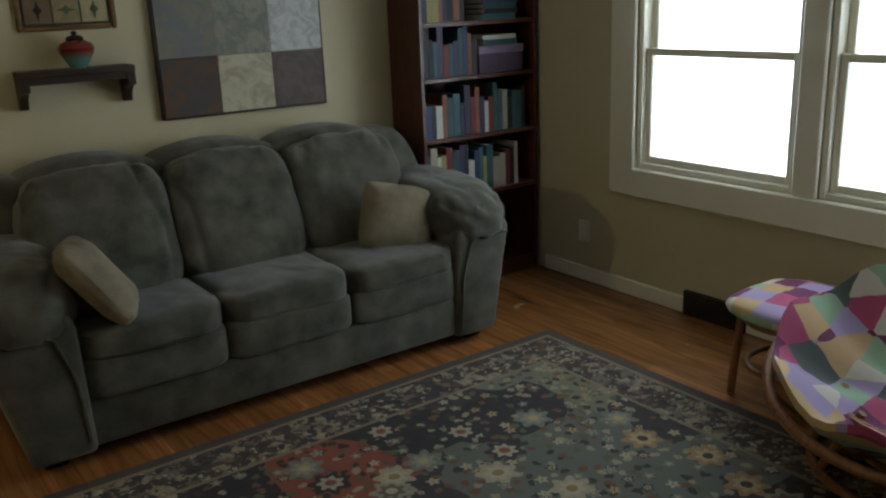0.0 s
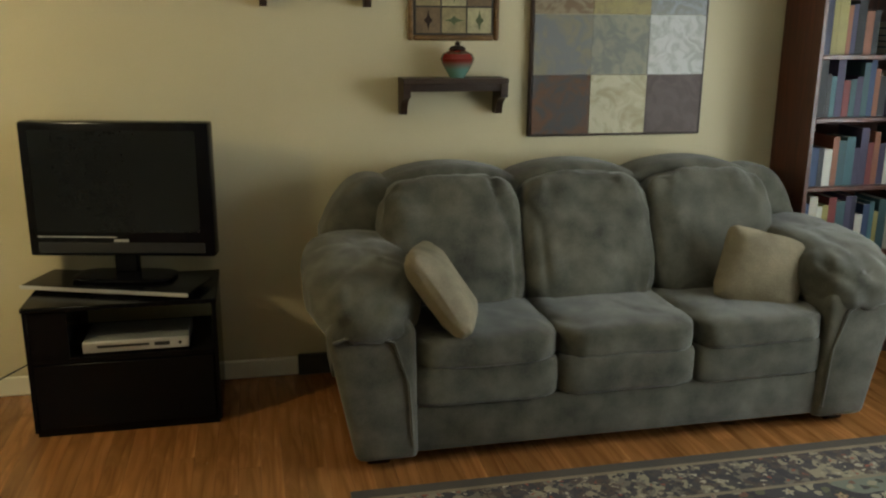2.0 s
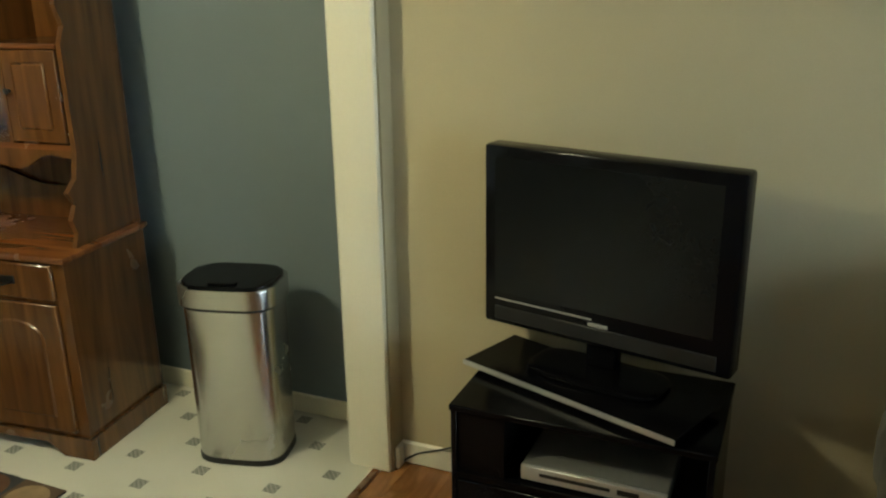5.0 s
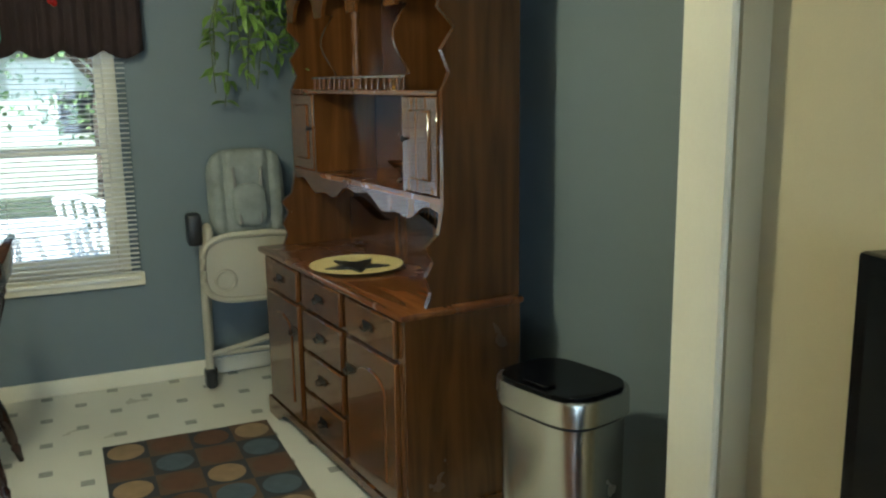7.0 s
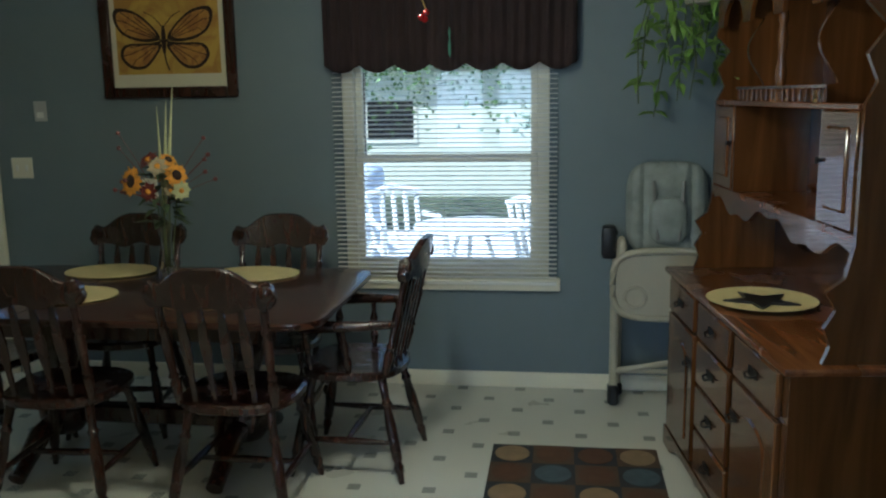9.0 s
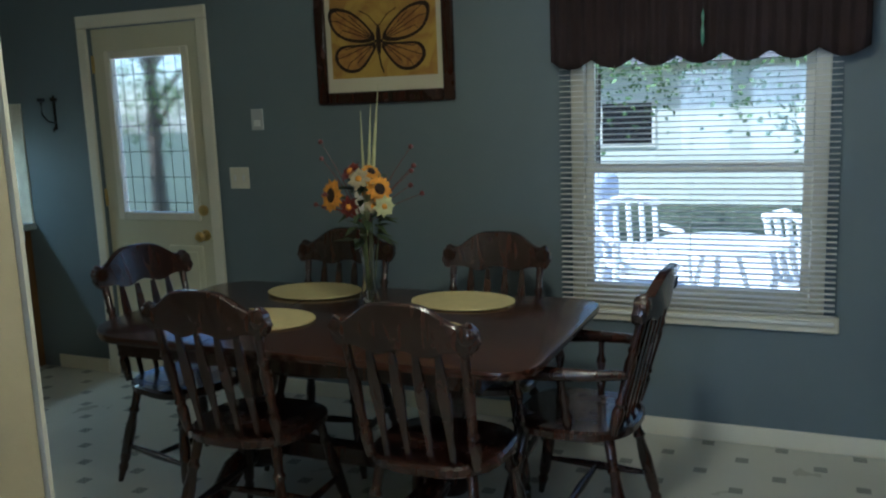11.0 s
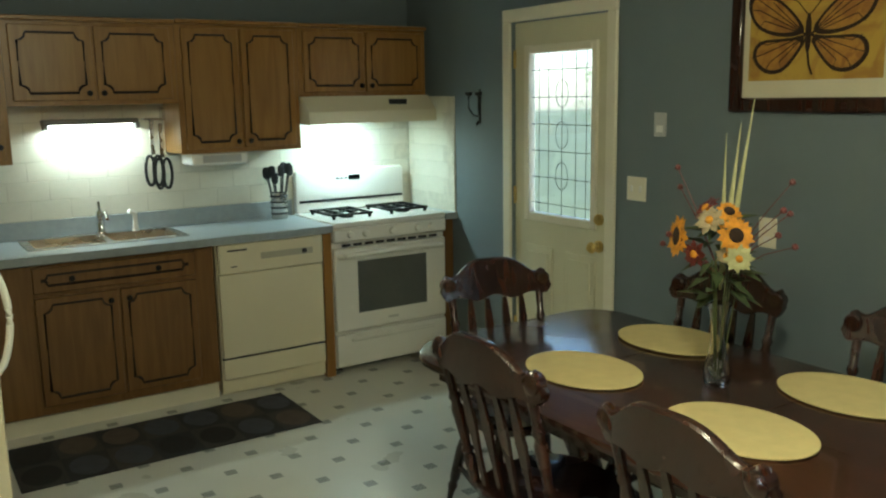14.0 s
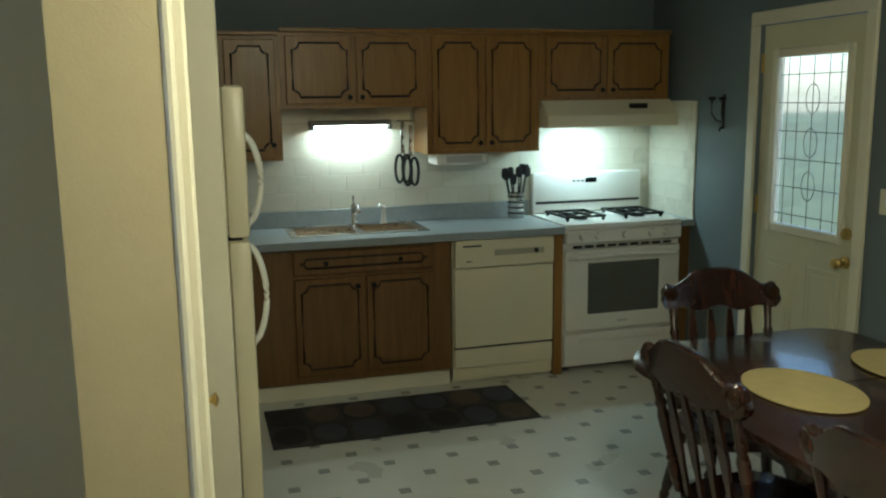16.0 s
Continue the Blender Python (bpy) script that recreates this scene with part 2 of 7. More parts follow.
def rug_field():
    """A woven floral patchwork: blocks of ground colour, large blooms and small sprigs."""
    m = mat("rug_floral_field", (0.5, 0.5, 0.5), 0.95, 0.1, 5, 250, 0.4)
    nt = m.node_tree
    n, l = nt.nodes, nt.links
    tc = n.new("ShaderNodeTexCoord")

    def op(kind, a, b=None, c=None):
        x = n.new("ShaderNodeMath")
        x.operation = kind
        for k, v in enumerate((a, b, c)):
            if v is None:
                continue
            if isinstance(v, (int, float)):
                x.inputs[k].default_value = v
            else:
                l.new(v, x.inputs[k])
        return x.outputs[0]

    def ramp(fac, table):
        r = n.new("ShaderNodeValToRGB")
        r.color_ramp.interpolation = "CONSTANT"
        e = r.color_ramp.elements
        for i, c in enumerate(table):
            el = e[i] if i < 2 else e.new(i / len(table))
            el.position, el.color = i / len(table), (*c, 1)
        l.new(fac, r.inputs[0])
        return r.outputs[0]

    def mix(fac, a, b):
        x = n.new("ShaderNodeMix")
        x.data_type = "RGBA"
        l.new(fac, x.inputs["Factor"])
        l.new(a, x.inputs["A"])
        l.new(b, x.inputs["B"])
        return x.outputs["Result"]

    def warped(amount, scale):
        ns = n.new("ShaderNodeTexNoise")
        ns.inputs["Scale"].default_value = scale
        l.new(tc.outputs["Object"], ns.inputs["Vector"])
        w = n.new("ShaderNodeVectorMath")
        w.operation = "MULTIPLY_ADD"
        l.new(ns.outputs["Color"], w.inputs[0])
        w.inputs[1].default_value = (amount, amount, 0)
        l.new(tc.outputs["Object"], w.inputs[2])
        return w.outputs[0]

    def cells(vec, scale, rand, metric="EUCLIDEAN"):
        v = n.new("ShaderNodeTexVoronoi")
        v.voronoi_dimensions, v.distance = "2D", metric
        v.inputs["Scale"].default_value, v.inputs["Randomness"].default_value = scale, rand
        l.new(vec, v.inputs["Vector"])
        sp = n.new("ShaderNodeSeparateColor")
        l.new(v.outputs["Color"], sp.inputs[0])
        return v, sp

    def blooms(scale, radius, petals, depth, share):
        """Masks of flowers: whole bloom, heart, and the cell's chance value."""
        vec = warped(0.02, 9)
        v, sp = cells(vec, scale, 0.8)
        d = n.new("ShaderNodeVectorMath")
        d.operation = "SUBTRACT"
        l.new(vec, d.inputs[0])
        l.new(v.outputs["Position"], d.inputs[1])
        xyz = n.new("ShaderNodeSeparateXYZ")
        l.new(d.outputs[0], xyz.inputs[0])
        ang = op("ARCTAN2", xyz.outputs[1], xyz.outputs[0])
        edge = op("MULTIPLY_ADD", op("COSINE", op("MULTIPLY", ang, petals)), depth, radius)
        there = op("LESS_THAN", sp.outputs[2], share)
        whole = op("MULTIPLY", op("LESS_THAN", v.outputs["Distance"], edge), there)
        ring = op("MULTIPLY", op("LESS_THAN", v.outputs["Distance"], op("MULTIPLY", edge, 0.62)), there)
        heart = op("MULTIPLY", op("LESS_THAN", v.outputs["Distance"], radius * 0.30), there)
        return whole, ring, heart, sp.outputs[1]

    v, sp = cells(warped(0.10, 5), 2.5, 0.75, "CHEBYCHEV")
    col = ramp(sp.outputs[0], [(0.020, 0.017, 0.018), (0.115, 0.120, 0.085), (0.150, 0.125, 0.060), (0.024, 0.020, 0.022), (0.090, 0.095, 0.075), (0.185, 0.046, 0.024), (0.130, 0.125, 0.075), (0.035, 0.030, 0.030)])
    v, sp = cells(warped(0.05, 24), 21, 1.0)
    fleck = op("MULTIPLY", op("LESS_THAN", v.outputs["Distance"], 0.34), op("LESS_THAN", sp.outputs[2], 0.75))
    col = mix(fleck, col, ramp(sp.outputs[0], [(0.035, 0.034, 0.022), (0.080, 0.080, 0.040), (0.22, 0.185, 0.115), (0.030, 0.024, 0.022), (0.120, 0.050, 0.028)]))
    for scale, radius, petals, depth, share in ((13, 0.25, 5, 0.08, 0.42), (4.6, 0.31, 7, 0.06, 0.58)):
        whole, ring, heart, chance = blooms(scale, radius, petals, depth, share)
        col = mix(whole, col, ramp(chance, [(0.26, 0.22, 0.145), (0.125, 0.125, 0.105), (0.24, 0.14, 0.065), (0.028, 0.023, 0.024), (0.21, 0.19, 0.14)]))
        col = mix(ring, col, ramp(chance, [(0.30, 0.265, 0.18), (0.20, 0.18, 0.125), (0.30, 0.23, 0.12), (0.27, 0.235, 0.16), (0.105, 0.085, 0.055)]))
        col = mix(heart, col, ramp(chance, [(0.20, 0.13, 0.04), (0.30, 0.24, 0.10), (0.05, 0.035, 0.02), (0.16, 0.05, 0.03), (0.30, 0.27, 0.19)]))
    l.new(col, n["Principled BSDF"].inputs["Base Color"])
    return m


M["rugfield"] = rug_field()
M["rugborder"] = colours("rug_floral_border", [(0.045, 0.036, 0.034), (0.030, 0.026, 0.028), (0.21, 0.175, 0.11), (0.060, 0.040, 0.030), (0.12, 0.10, 0.07)], 30, 0.95, 1.0, 0.5, 0.28)
M["rugedge"] = mat("rug_binding", (0.050, 0.040, 0.032), 0.95, 0.2, 10, 250, 0.4)
M["rugline"] = mat("rug_tan_line", (0.17, 0.13, 0.08), 0.95, 0.2, 10, 250, 0.4)
M["quilt"] = colours("patchwork_quilt", [(0.55, 0.50, 0.42), (0.15, 0.03, 0.09), (0.28, 0.40, 0.26), (0.50, 0.34, 0.17), (0.36, 0.28, 0.45), (0.09, 0.11, 0.10), (0.40, 0.07, 0.15)], 9, 0.9, 0.15, 0.05)


def vinyl():
    m = mat("patterned_vinyl", (0.62, 0.61, 0.54), 0.3, 0.05, 3, 120, 0.02)
    nt = m.node_tree
    n, l = nt.nodes, nt.links
    b = n["Principled BSDF"]
    base = b.inputs["Base Color"].links[0].from_socket
    tc = n.new("ShaderNodeTexCoord")
    masks = []
    for off in (0.0, 0.5):
        mp = n.new("ShaderNodeMapping")
        mp.inputs["Scale"].default_value = (1 / 0.305,) * 3
        mp.inputs["Location"].default_value = (off + 0.17, off + 0.29, 0)
        l.new(tc.outputs["Object"], mp.inputs["Vector"])
        fr = n.new("ShaderNodeVectorMath")
        fr.operation = "FRACTION"
        l.new(mp.outputs[0], fr.inputs[0])
        sb = n.new("ShaderNodeVectorMath")
        sb.operation = "SUBTRACT"
        l.new(fr.outputs[0], sb.inputs[0])
        sb.inputs[1].default_value = (0.5, 0.5, 0.5)
        ab = n.new("ShaderNodeVectorMath")
        ab.operation = "ABSOLUTE"
        l.new(sb.outputs[0], ab.inputs[0])
        sx = n.new("ShaderNodeSeparateXYZ")
        l.new(ab.outputs[0], sx.inputs[0])
        mxn = n.new("ShaderNodeMath")
        mxn.operation = "MAXIMUM"
        l.new(sx.outputs[0], mxn.inputs[0])
        l.new(sx.outputs[1], mxn.inputs[1])
        outer = n.new("ShaderNodeMath")
        outer.operation = "LESS_THAN"
        l.new(mxn.outputs[0], outer.inputs[0])
        outer.inputs[1].default_value = 0.085
        masks.append(outer.outputs[0])
    mm = n.new("ShaderNodeMath")
    mm.operation = "MAXIMUM"
    l.new(masks[0], mm.inputs[0])
    l.new(masks[1], mm.inputs[1])
    ck = n.new("ShaderNodeTexChecker")
    ck.inputs["Scale"].default_value = 95
    ck.inputs["Color1"].default_value, ck.inputs["Color2"].default_value = (0.16, 0.165, 0.15, 1), (0.34, 0.34, 0.30, 1)
    l.new(tc.outputs["Object"], ck.inputs["Vector"])
    mix = n.new("ShaderNodeMix")
    mix.data_type = "RGBA"
    l.new(mm.outputs[0], mix.inputs["Factor"])
    l.new(base, mix.inputs["A"])
    l.new(ck.outputs["Color"], mix.inputs["B"])
    l.new(mix.outputs["Result"], b.inputs["Base Color"])
    return m


M["vinyl"] = vinyl()

# ---- mesh helpers ----


def box(bm, x0, x1, y0, y1, z0, z1, bevel=0.0, seg=1):
    r = bmesh.ops.create_cube(bm, size=1.0)
    vs = r["verts"]
    for v in vs:
        v.co = Vector(((x0 + x1) / 2 + v.co.x * (x1 - x0), (y0 + y1) / 2 + v.co.y * (y1 - y0), (z0 + z1) / 2 + v.co.z * (z1 - z0)))
    if bevel:
        es = list({e for v in vs for e in v.link_edges})
        bmesh.ops.bevel(bm, geom=es, offset=bevel, segments=seg, profile=0.5, affect="EDGES")
    return bm


def turn(bm, m):
    bmesh.ops.transform(bm, matrix=m, verts=bm.verts[:])
    return bm


def lathe(bm, profile, seg=16, m=None):
    """A turned shape from (radius, height) pairs."""
    m = m or Matrix()
    rings = []
    for r, z in profile:
        rings.append([bm.verts.new(m @ Vector((max(r, 1e-4) * math.cos(2 * math.pi * i / seg), max(r, 1e-4) * math.sin(2 * math.pi * i / seg), z))) for i in range(seg)])
    for a, b in zip(rings, rings[1:]):
        for i in range(seg):
            bm.faces.new((a[i], a[(i + 1) % seg], b[(i + 1) % seg], b[i]))
    bm.faces.new(list(reversed(rings[0])))
    bm.faces.new(rings[-1])
    return bm


def between(a, b):
    """The matrix that sets a turned piece of height 1 from a to b."""
    a, b = Vector(a), Vector(b)
    d = b - a
    return Matrix.Translation(a) @ d.to_track_quat("Z", "Y").to_matrix().to_4x4(), d.length


def rod(bm, a, b, r, seg=8, r2=None):
    m, h = between(a, b)
    return lathe(bm, [(r, 0), (r if r2 is None else r2, h)], seg, m)


def spindle(bm, a, b, shape, seg=10):
    """A turned rod from a to b; shape: (share of length, radius)."""
    m, h = between(a, b)
    return lathe(bm, [(r, t * h) for t, r in shape], seg, m)


def tube(bm, pts, r, seg=8, closed=False):
    pts = [Vector(p) for p in pts]
    n = len(pts)
    rings = []
    for i, p in enumerate(pts):
        d = (pts[(i + 1) % n] - pts[i - 1]) if closed or 0 < i < n - 1 else (pts[1] - pts[0] if i == 0 else pts[-1] - pts[-2])
        q = d.to_track_quat("Z", "Y").to_matrix()
        rr = r[i] if isinstance(r, (list, tuple)) else r
        rings.append([bm.verts.new(p + q @ Vector((rr * math.cos(2 * math.pi * k / seg), rr * math.sin(2 * math.pi * k / seg), 0))) for k in range(seg)])
    for i in range(n if closed else n - 1):
        a, b = rings[i], rings[(i + 1) % n]
        for k in range(seg):
            bm.faces.new((a[k], a[(k + 1) % seg], b[(k + 1) % seg], b[k]))
    if not closed:
        bm.faces.new(list(reversed(rings[0])))
        bm.faces.new(rings[-1])
    return bm


def prism(bm, outline, y0, y1):
    """An outline in x and z, given thickness along y."""
    a = [bm.verts.new((x, y0, z)) for x, z in outline]
    b = [bm.verts.new((x, y1, z)) for x, z in outline]
    n = len(outline)
    bm.faces.new(a)
    bm.faces.new(list(reversed(b)))
    for i in range(n):
        bm.faces.new((a[i], b[i], b[(i + 1) % n], a[(i + 1) % n]))
    bmesh.ops.recalc_face_normals(bm, faces=bm.faces[:])
    return bm


def puff(bm, c, r, e=0.5, rough=0.0, m=None, nu=28, nv=16, seed=0.0):
    """A stuffed, rounded box: centre, half sizes, squareness."""
    def sg(v, p):
        return math.copysign(abs(v) ** p, v)
    rows = []
    for j in range(nv + 1):
        v = -math.pi / 2 + math.pi * j / nv
        row = []
        for i in range(nu):
            u = 2 * math.pi * i / nu
            p = Vector((r[0] * sg(math.cos(v), e) * sg(math.cos(u), e), r[1] * sg(math.cos(v), e) * sg(math.sin(u), e), r[2] * sg(math.sin(v), e)))
            if rough:
                q = Vector(c) * 3 + p * 6 + Vector((seed, 0, 0))
                p += p.normalized() * rough * (noise.noise(q) + 0.45 * (1 - 3 * abs(noise.noise(q * 1.9))))
            p += Vector(c)
            row.append(bm.verts.new(m @ p if m else p))
        rows.append(row)
    for a, b in zip(rows, rows[1:]):
        for i in range(nu):
            bm.faces.new((a[i], a[(i + 1) % nu], b[(i + 1) % nu], b[i]))
    bmesh.ops.remove_doubles(bm, verts=[v for row in (rows[0], rows[-1]) for v in row], dist=1e-4)
    return bm


def finish(name, bm, material, smooth=True):
    bmesh.ops.recalc_face_normals(bm, faces=bm.faces[:])
    me = bpy.data.meshes.new(name)
    bm.to_mesh(me)
    bm.free()
    me.materials.append(material)
    if smooth:
        for p in me.polygons:
            p.use_smooth = True
        me.set_sharp_from_angle(angle=radians(38))
    return me


def part(name, bm, material, parent, label="", smooth=True):
    ob = new(name, finish(name, bm, material, smooth))
    ob.parent = parent
    return tagged(ob, label)


def thing(name, label, category, m=None, group=""):
    ob = new(name)
    ob.empty_display_size = 0.1
    ob.matrix_world = m or Matrix()
    return tagged(ob, label, category, group)


def solid(name, bm, material, label, category="", kind="", m=None, group="", smooth=True):
    ob = new(name, finish(name, bm, material, smooth))
    if m:
        ob.matrix_world = m
    return tagged(ob, label, category, group, kind)


def B():
    return bmesh.new()


def bx(*a, **k):
    return box(B(), *a, **k)


# ---- structure ----
def structure(name, bm, material, label):
    return solid(name, bm, material, label, kind="structure", smooth=False)


structure("ground", bx(-90, 90, -90, 110, -0.75, -0.70), M["grass"], "sunlit lawn around the house reaching far away")
structure("subfloor", bx(PE - 0.06, EAST + 0.12, SOUTH, NORTH + 0.15, -0.12, -0.022), M["cabdark"], "dark subfloor under the oak strips")
structure("floor_kitchen", bx(WEST - 0.1, PE - 0.06, SOUTH - 0.1, KNORTH + 0.12, -0.12, 0.0), M["vinyl"], "cream vinyl floor with small grey squares")
# Unseen eave, added only to keep direct sun out of the east windows.
structure("eave_sun_block", bx(EAST + 0.13, EAST + 1.15, SOUTH - 0.6, NORTH + 0.9, CEIL - 0.02, CEIL + 0.10), M["roof"], "unseen eave added to keep direct sun off the living room windows")
structure("ceiling", bx(WEST - 0.1, EAST + 0.12, SOUTH - 0.1, KNORTH + 0.12, CEIL, CEIL + 0.1), M["ceil"], "plain off-white painted ceiling over both rooms")


def wall_with_holes(bm, axis, at, thick, a0, a1, z0, z1, holes):
    """A wall along one axis with rectangular openings (a, b, low, high) cut right through."""
    def bit(a, b, lo, hi):
        if b - a > 1e-4 and hi - lo > 1e-4:
            if axis == "y":
                box(bm, min(at, at + thick), max(at, at + thick), a, b, lo, hi)
            else:
                box(bm, a, b, min(at, at + thick), max(at, at + thick), lo, hi)
    cur = a0
    for a, b, lo, hi in sorted(holes):
        bit(cur, a, z0, z1)
        bit(a, b, z0, lo)
        bit(a, b, hi, z1)
        cur = b
    bit(cur, a1, z0, z1)
    return bm


EWIN = [(5.43, 6.36, 0.72, 1.92), (4.36, 5.31, 0.72, 1.92)]
KWIN = (5.24, 6.31, 0.60, 1.98)
KDOOR = (2.44, 3.21, 0.0, 2.03)
structure("wall_east", wall_with_holes(B(), "y", EAST, 0.12, SOUTH, NORTH, 0, CEIL, EWIN), M["beige"], "beige painted wall with a double window")
structure("wall_north", bx(PE, EAST + 0.12, NORTH, NORTH + 0.15, 0, CEIL), M["beige"], "yellowish beige painted living room wall")
structure("wall_kitchen_north", bx(WEST - 0.1, PE - 0.14, KNORTH, KNORTH + 0.12, 0, CEIL), M["blue"], "slate blue painted kitchen wall")
structure("wall_kitchen_west", wall_with_holes(B(), "y", WEST, -0.1, SOUTH - 0.1, KNORTH, 0, CEIL, [KWIN, KDOOR]), M["blue"], "slate blue wall with a window and a door")
structure("wall_kitchen_south", bx(WEST, 1.15, SOUTH - 0.1, SOUTH, 0, CEIL), M["blue"], "slate blue wall behind the kitchen cabinets")
structure("wall_living_south", bx(1.15, EAST + 0.12, SOUTH - 0.1, SOUTH, 0, CEIL), M["beige"], "beige wall closing the living room")
structure("partition_stub", bx(PW + 0.005, PE, JAMB_N + 0.02, KNORTH + 0.12, 0, CEIL), M["beige"], "short beige wall beside the wide opening")
structure("partition", bx(PW + 0.03, PE + 0.015, 3.78, JAMB_S, 0, CEIL), M["beige"], "beige wall between living room and kitchen")
structure("niche_side_panel", bx(0.505, PW + 0.03, 3.79, 3.86, 0, 2.13, bevel=0.006), M["trim"], "cream painted panel beside the refrigerator")
structure("partition_niche", wall_with_holes(B(), "x", 3.70, 0.08, PE + 0.015, 1.15, 0, CEIL, []), M["beige"], "short beige return wall of the refrigerator niche")
structure("partition_back", bx(1.15, 1.25, SOUTH, 3.78, 0, CEIL), M["beige"], "beige wall behind the refrigerator")
structure("opening_header", bx(PW, PE, JAMB_S, JAMB_N + 0.02, 2.16, CEIL), M["beige"], "beige wall over the wide opening")
structure("threshold", bx(PE - 0.075, PE - 0.045, JAMB_S, JAMB_N, -0.01, 0.008, bevel=0.004), M["mapleh"], "thin oak strip between vinyl and wood floor")


def casing(name, x0, x1, y0, y1, z0, z1, label="cream painted wooden casing"):
    return structure(name, bx(x0, x1, y0, y1, z0, z1, bevel=0.006), M["trim"], label)


casing("trim_jamb_north", PW - 0.012, PE - 0.005, JAMB_N, JAMB_N + 0.02, 0, 2.16, "cream painted jamb board of the opening")
casing("trim_opening_side", PW - 0.02, PW + 0.005, JAMB_N + 0.005, JAMB_N + 0.085, 0, 2.22)
casing("trim_opening_head", PW - 0.02, PW - 0.001, JAMB_S, JAMB_N, 2.16, 2.22)
BASE = "cream painted baseboard"
casing("baseboard_north", PE, 2.22, NORTH - 0.016, NORTH, 0, 0.09, BASE)
casing("baseboard_north_east", 2.60, 4.50, NORTH - 0.016, NORTH, 0, 0.09, BASE)
casing("baseboard_east", EAST - 0.016, EAST, 5.99, 7.06, 0, 0.09, BASE)
casing("baseboard_east_south", EAST - 0.016, EAST, SOUTH, 5.62, 0, 0.09, BASE)
casing("baseboard_stub", PE, PE + 0.016, JAMB_N + 0.03, NORTH - 0.016, 0, 0.09, BASE)
casing("baseboard_west", WEST, WEST + 0.014, 3.29, KNORTH, 0, 0.085, BASE)
casing("baseboard_west_south", WEST, WEST + 0.014, 1.95, 2.36, 0, 0.085, BASE)
casing("baseboard_kitchen_north", WEST + 0.014, PW, KNORTH - 0.014, KNORTH, 0, 0.085, BASE)
casing("baseboard_south", 1.25, EAST, SOUTH, SOUTH + 0.016, 0, 0.09, BASE)


def sash_window(name, label, m, w, h, low, rail, depth, jamb):
    """A double-hung window set in the wall; local x along the wall, y towards the room."""
    t = thing(name, label, "window", m)
    t["kind"] = "structure"
    f = B()
    for x0, x1, z0, z1 in ((-w / 2, -w / 2 + jamb, 0, h), (w / 2 - jamb, w / 2, 0, h), (-w / 2 + jamb, w / 2 - jamb, h - jamb, h), (-w / 2 + jamb, w / 2 - jamb, 0, jamb)):
        box(f, x0, x1, -depth, -0.005, z0, z1, bevel=0.004)
    part("window_frame", f, M["trim"], t)
    for nm, z0, z1, y in (("lower_sash", jamb, rail + 0.02, -depth * 0.45), ("upper_sash", rail - 0.02, h - jamb, -depth * 0.8)):
        s = B()
        a, b = -w / 2 + jamb + 0.001, w / 2 - jamb - 0.001
        for x0, x1, q0, q1 in ((a, a + 0.035, z0, z1), (b - 0.035, b, z0, z1), (a + 0.035, b - 0.035, z1 - 0.035, z1), (a + 0.035, b - 0.035, z0, z0 + 0.035)):
            box(s, x0, x1, y - 0.015, y + 0.015, q0, q1, bevel=0.003)
        sash = part(nm, s, M["trim"], t)
        p = part("pane", bx(a + 0.03, b - 0.03, y - 0.002, y + 0.002, z0 + 0.03, z1 - 0.03), M["glass"], sash, smooth=False)
        p.visible_shadow = False
    return t


for i, (a, b, lo, hi) in enumerate(EWIN):
    w = sash_window("window_%d" % (i + 1), "cream double-hung window over a bright yard", pose(EAST, (a + b) / 2, lo, 0, 0, 90), b - a, hi - lo, lo, 0.60, 0.11, 0.03)
for nm, a, b, z0, z1 in (("north", 6.36, 6.53, 0.57, 2.04), ("mullion", 5.31, 5.43, 0.72, 1.92), ("south", 4.24, 4.36, 0.57, 2.04)):
    casing("trim_window_" + nm, EAST - 0.022, EAST, a, b, z0, z1)
casing("trim_window_sill", EAST - 0.035, EAST, 4.36, 6.36, 0.57, 0.72)
casing("trim_window_head", EAST - 0.022, EAST, 4.36, 6.36, 1.92, 2.04)
a, b, lo, hi = KWIN
sash_window("window_3", "white double-hung kitchen window over a deck", pose(WEST, (a + b) / 2, lo, 0, 0, -90), b - a, hi - lo, lo, 0.62, 0.09, 0.06)
casing("trim_kitchen_window_sill", WEST, WEST + 0.03, a - 0.06, b + 0.06, lo - 0.07, lo)

# ---- entrance door ----


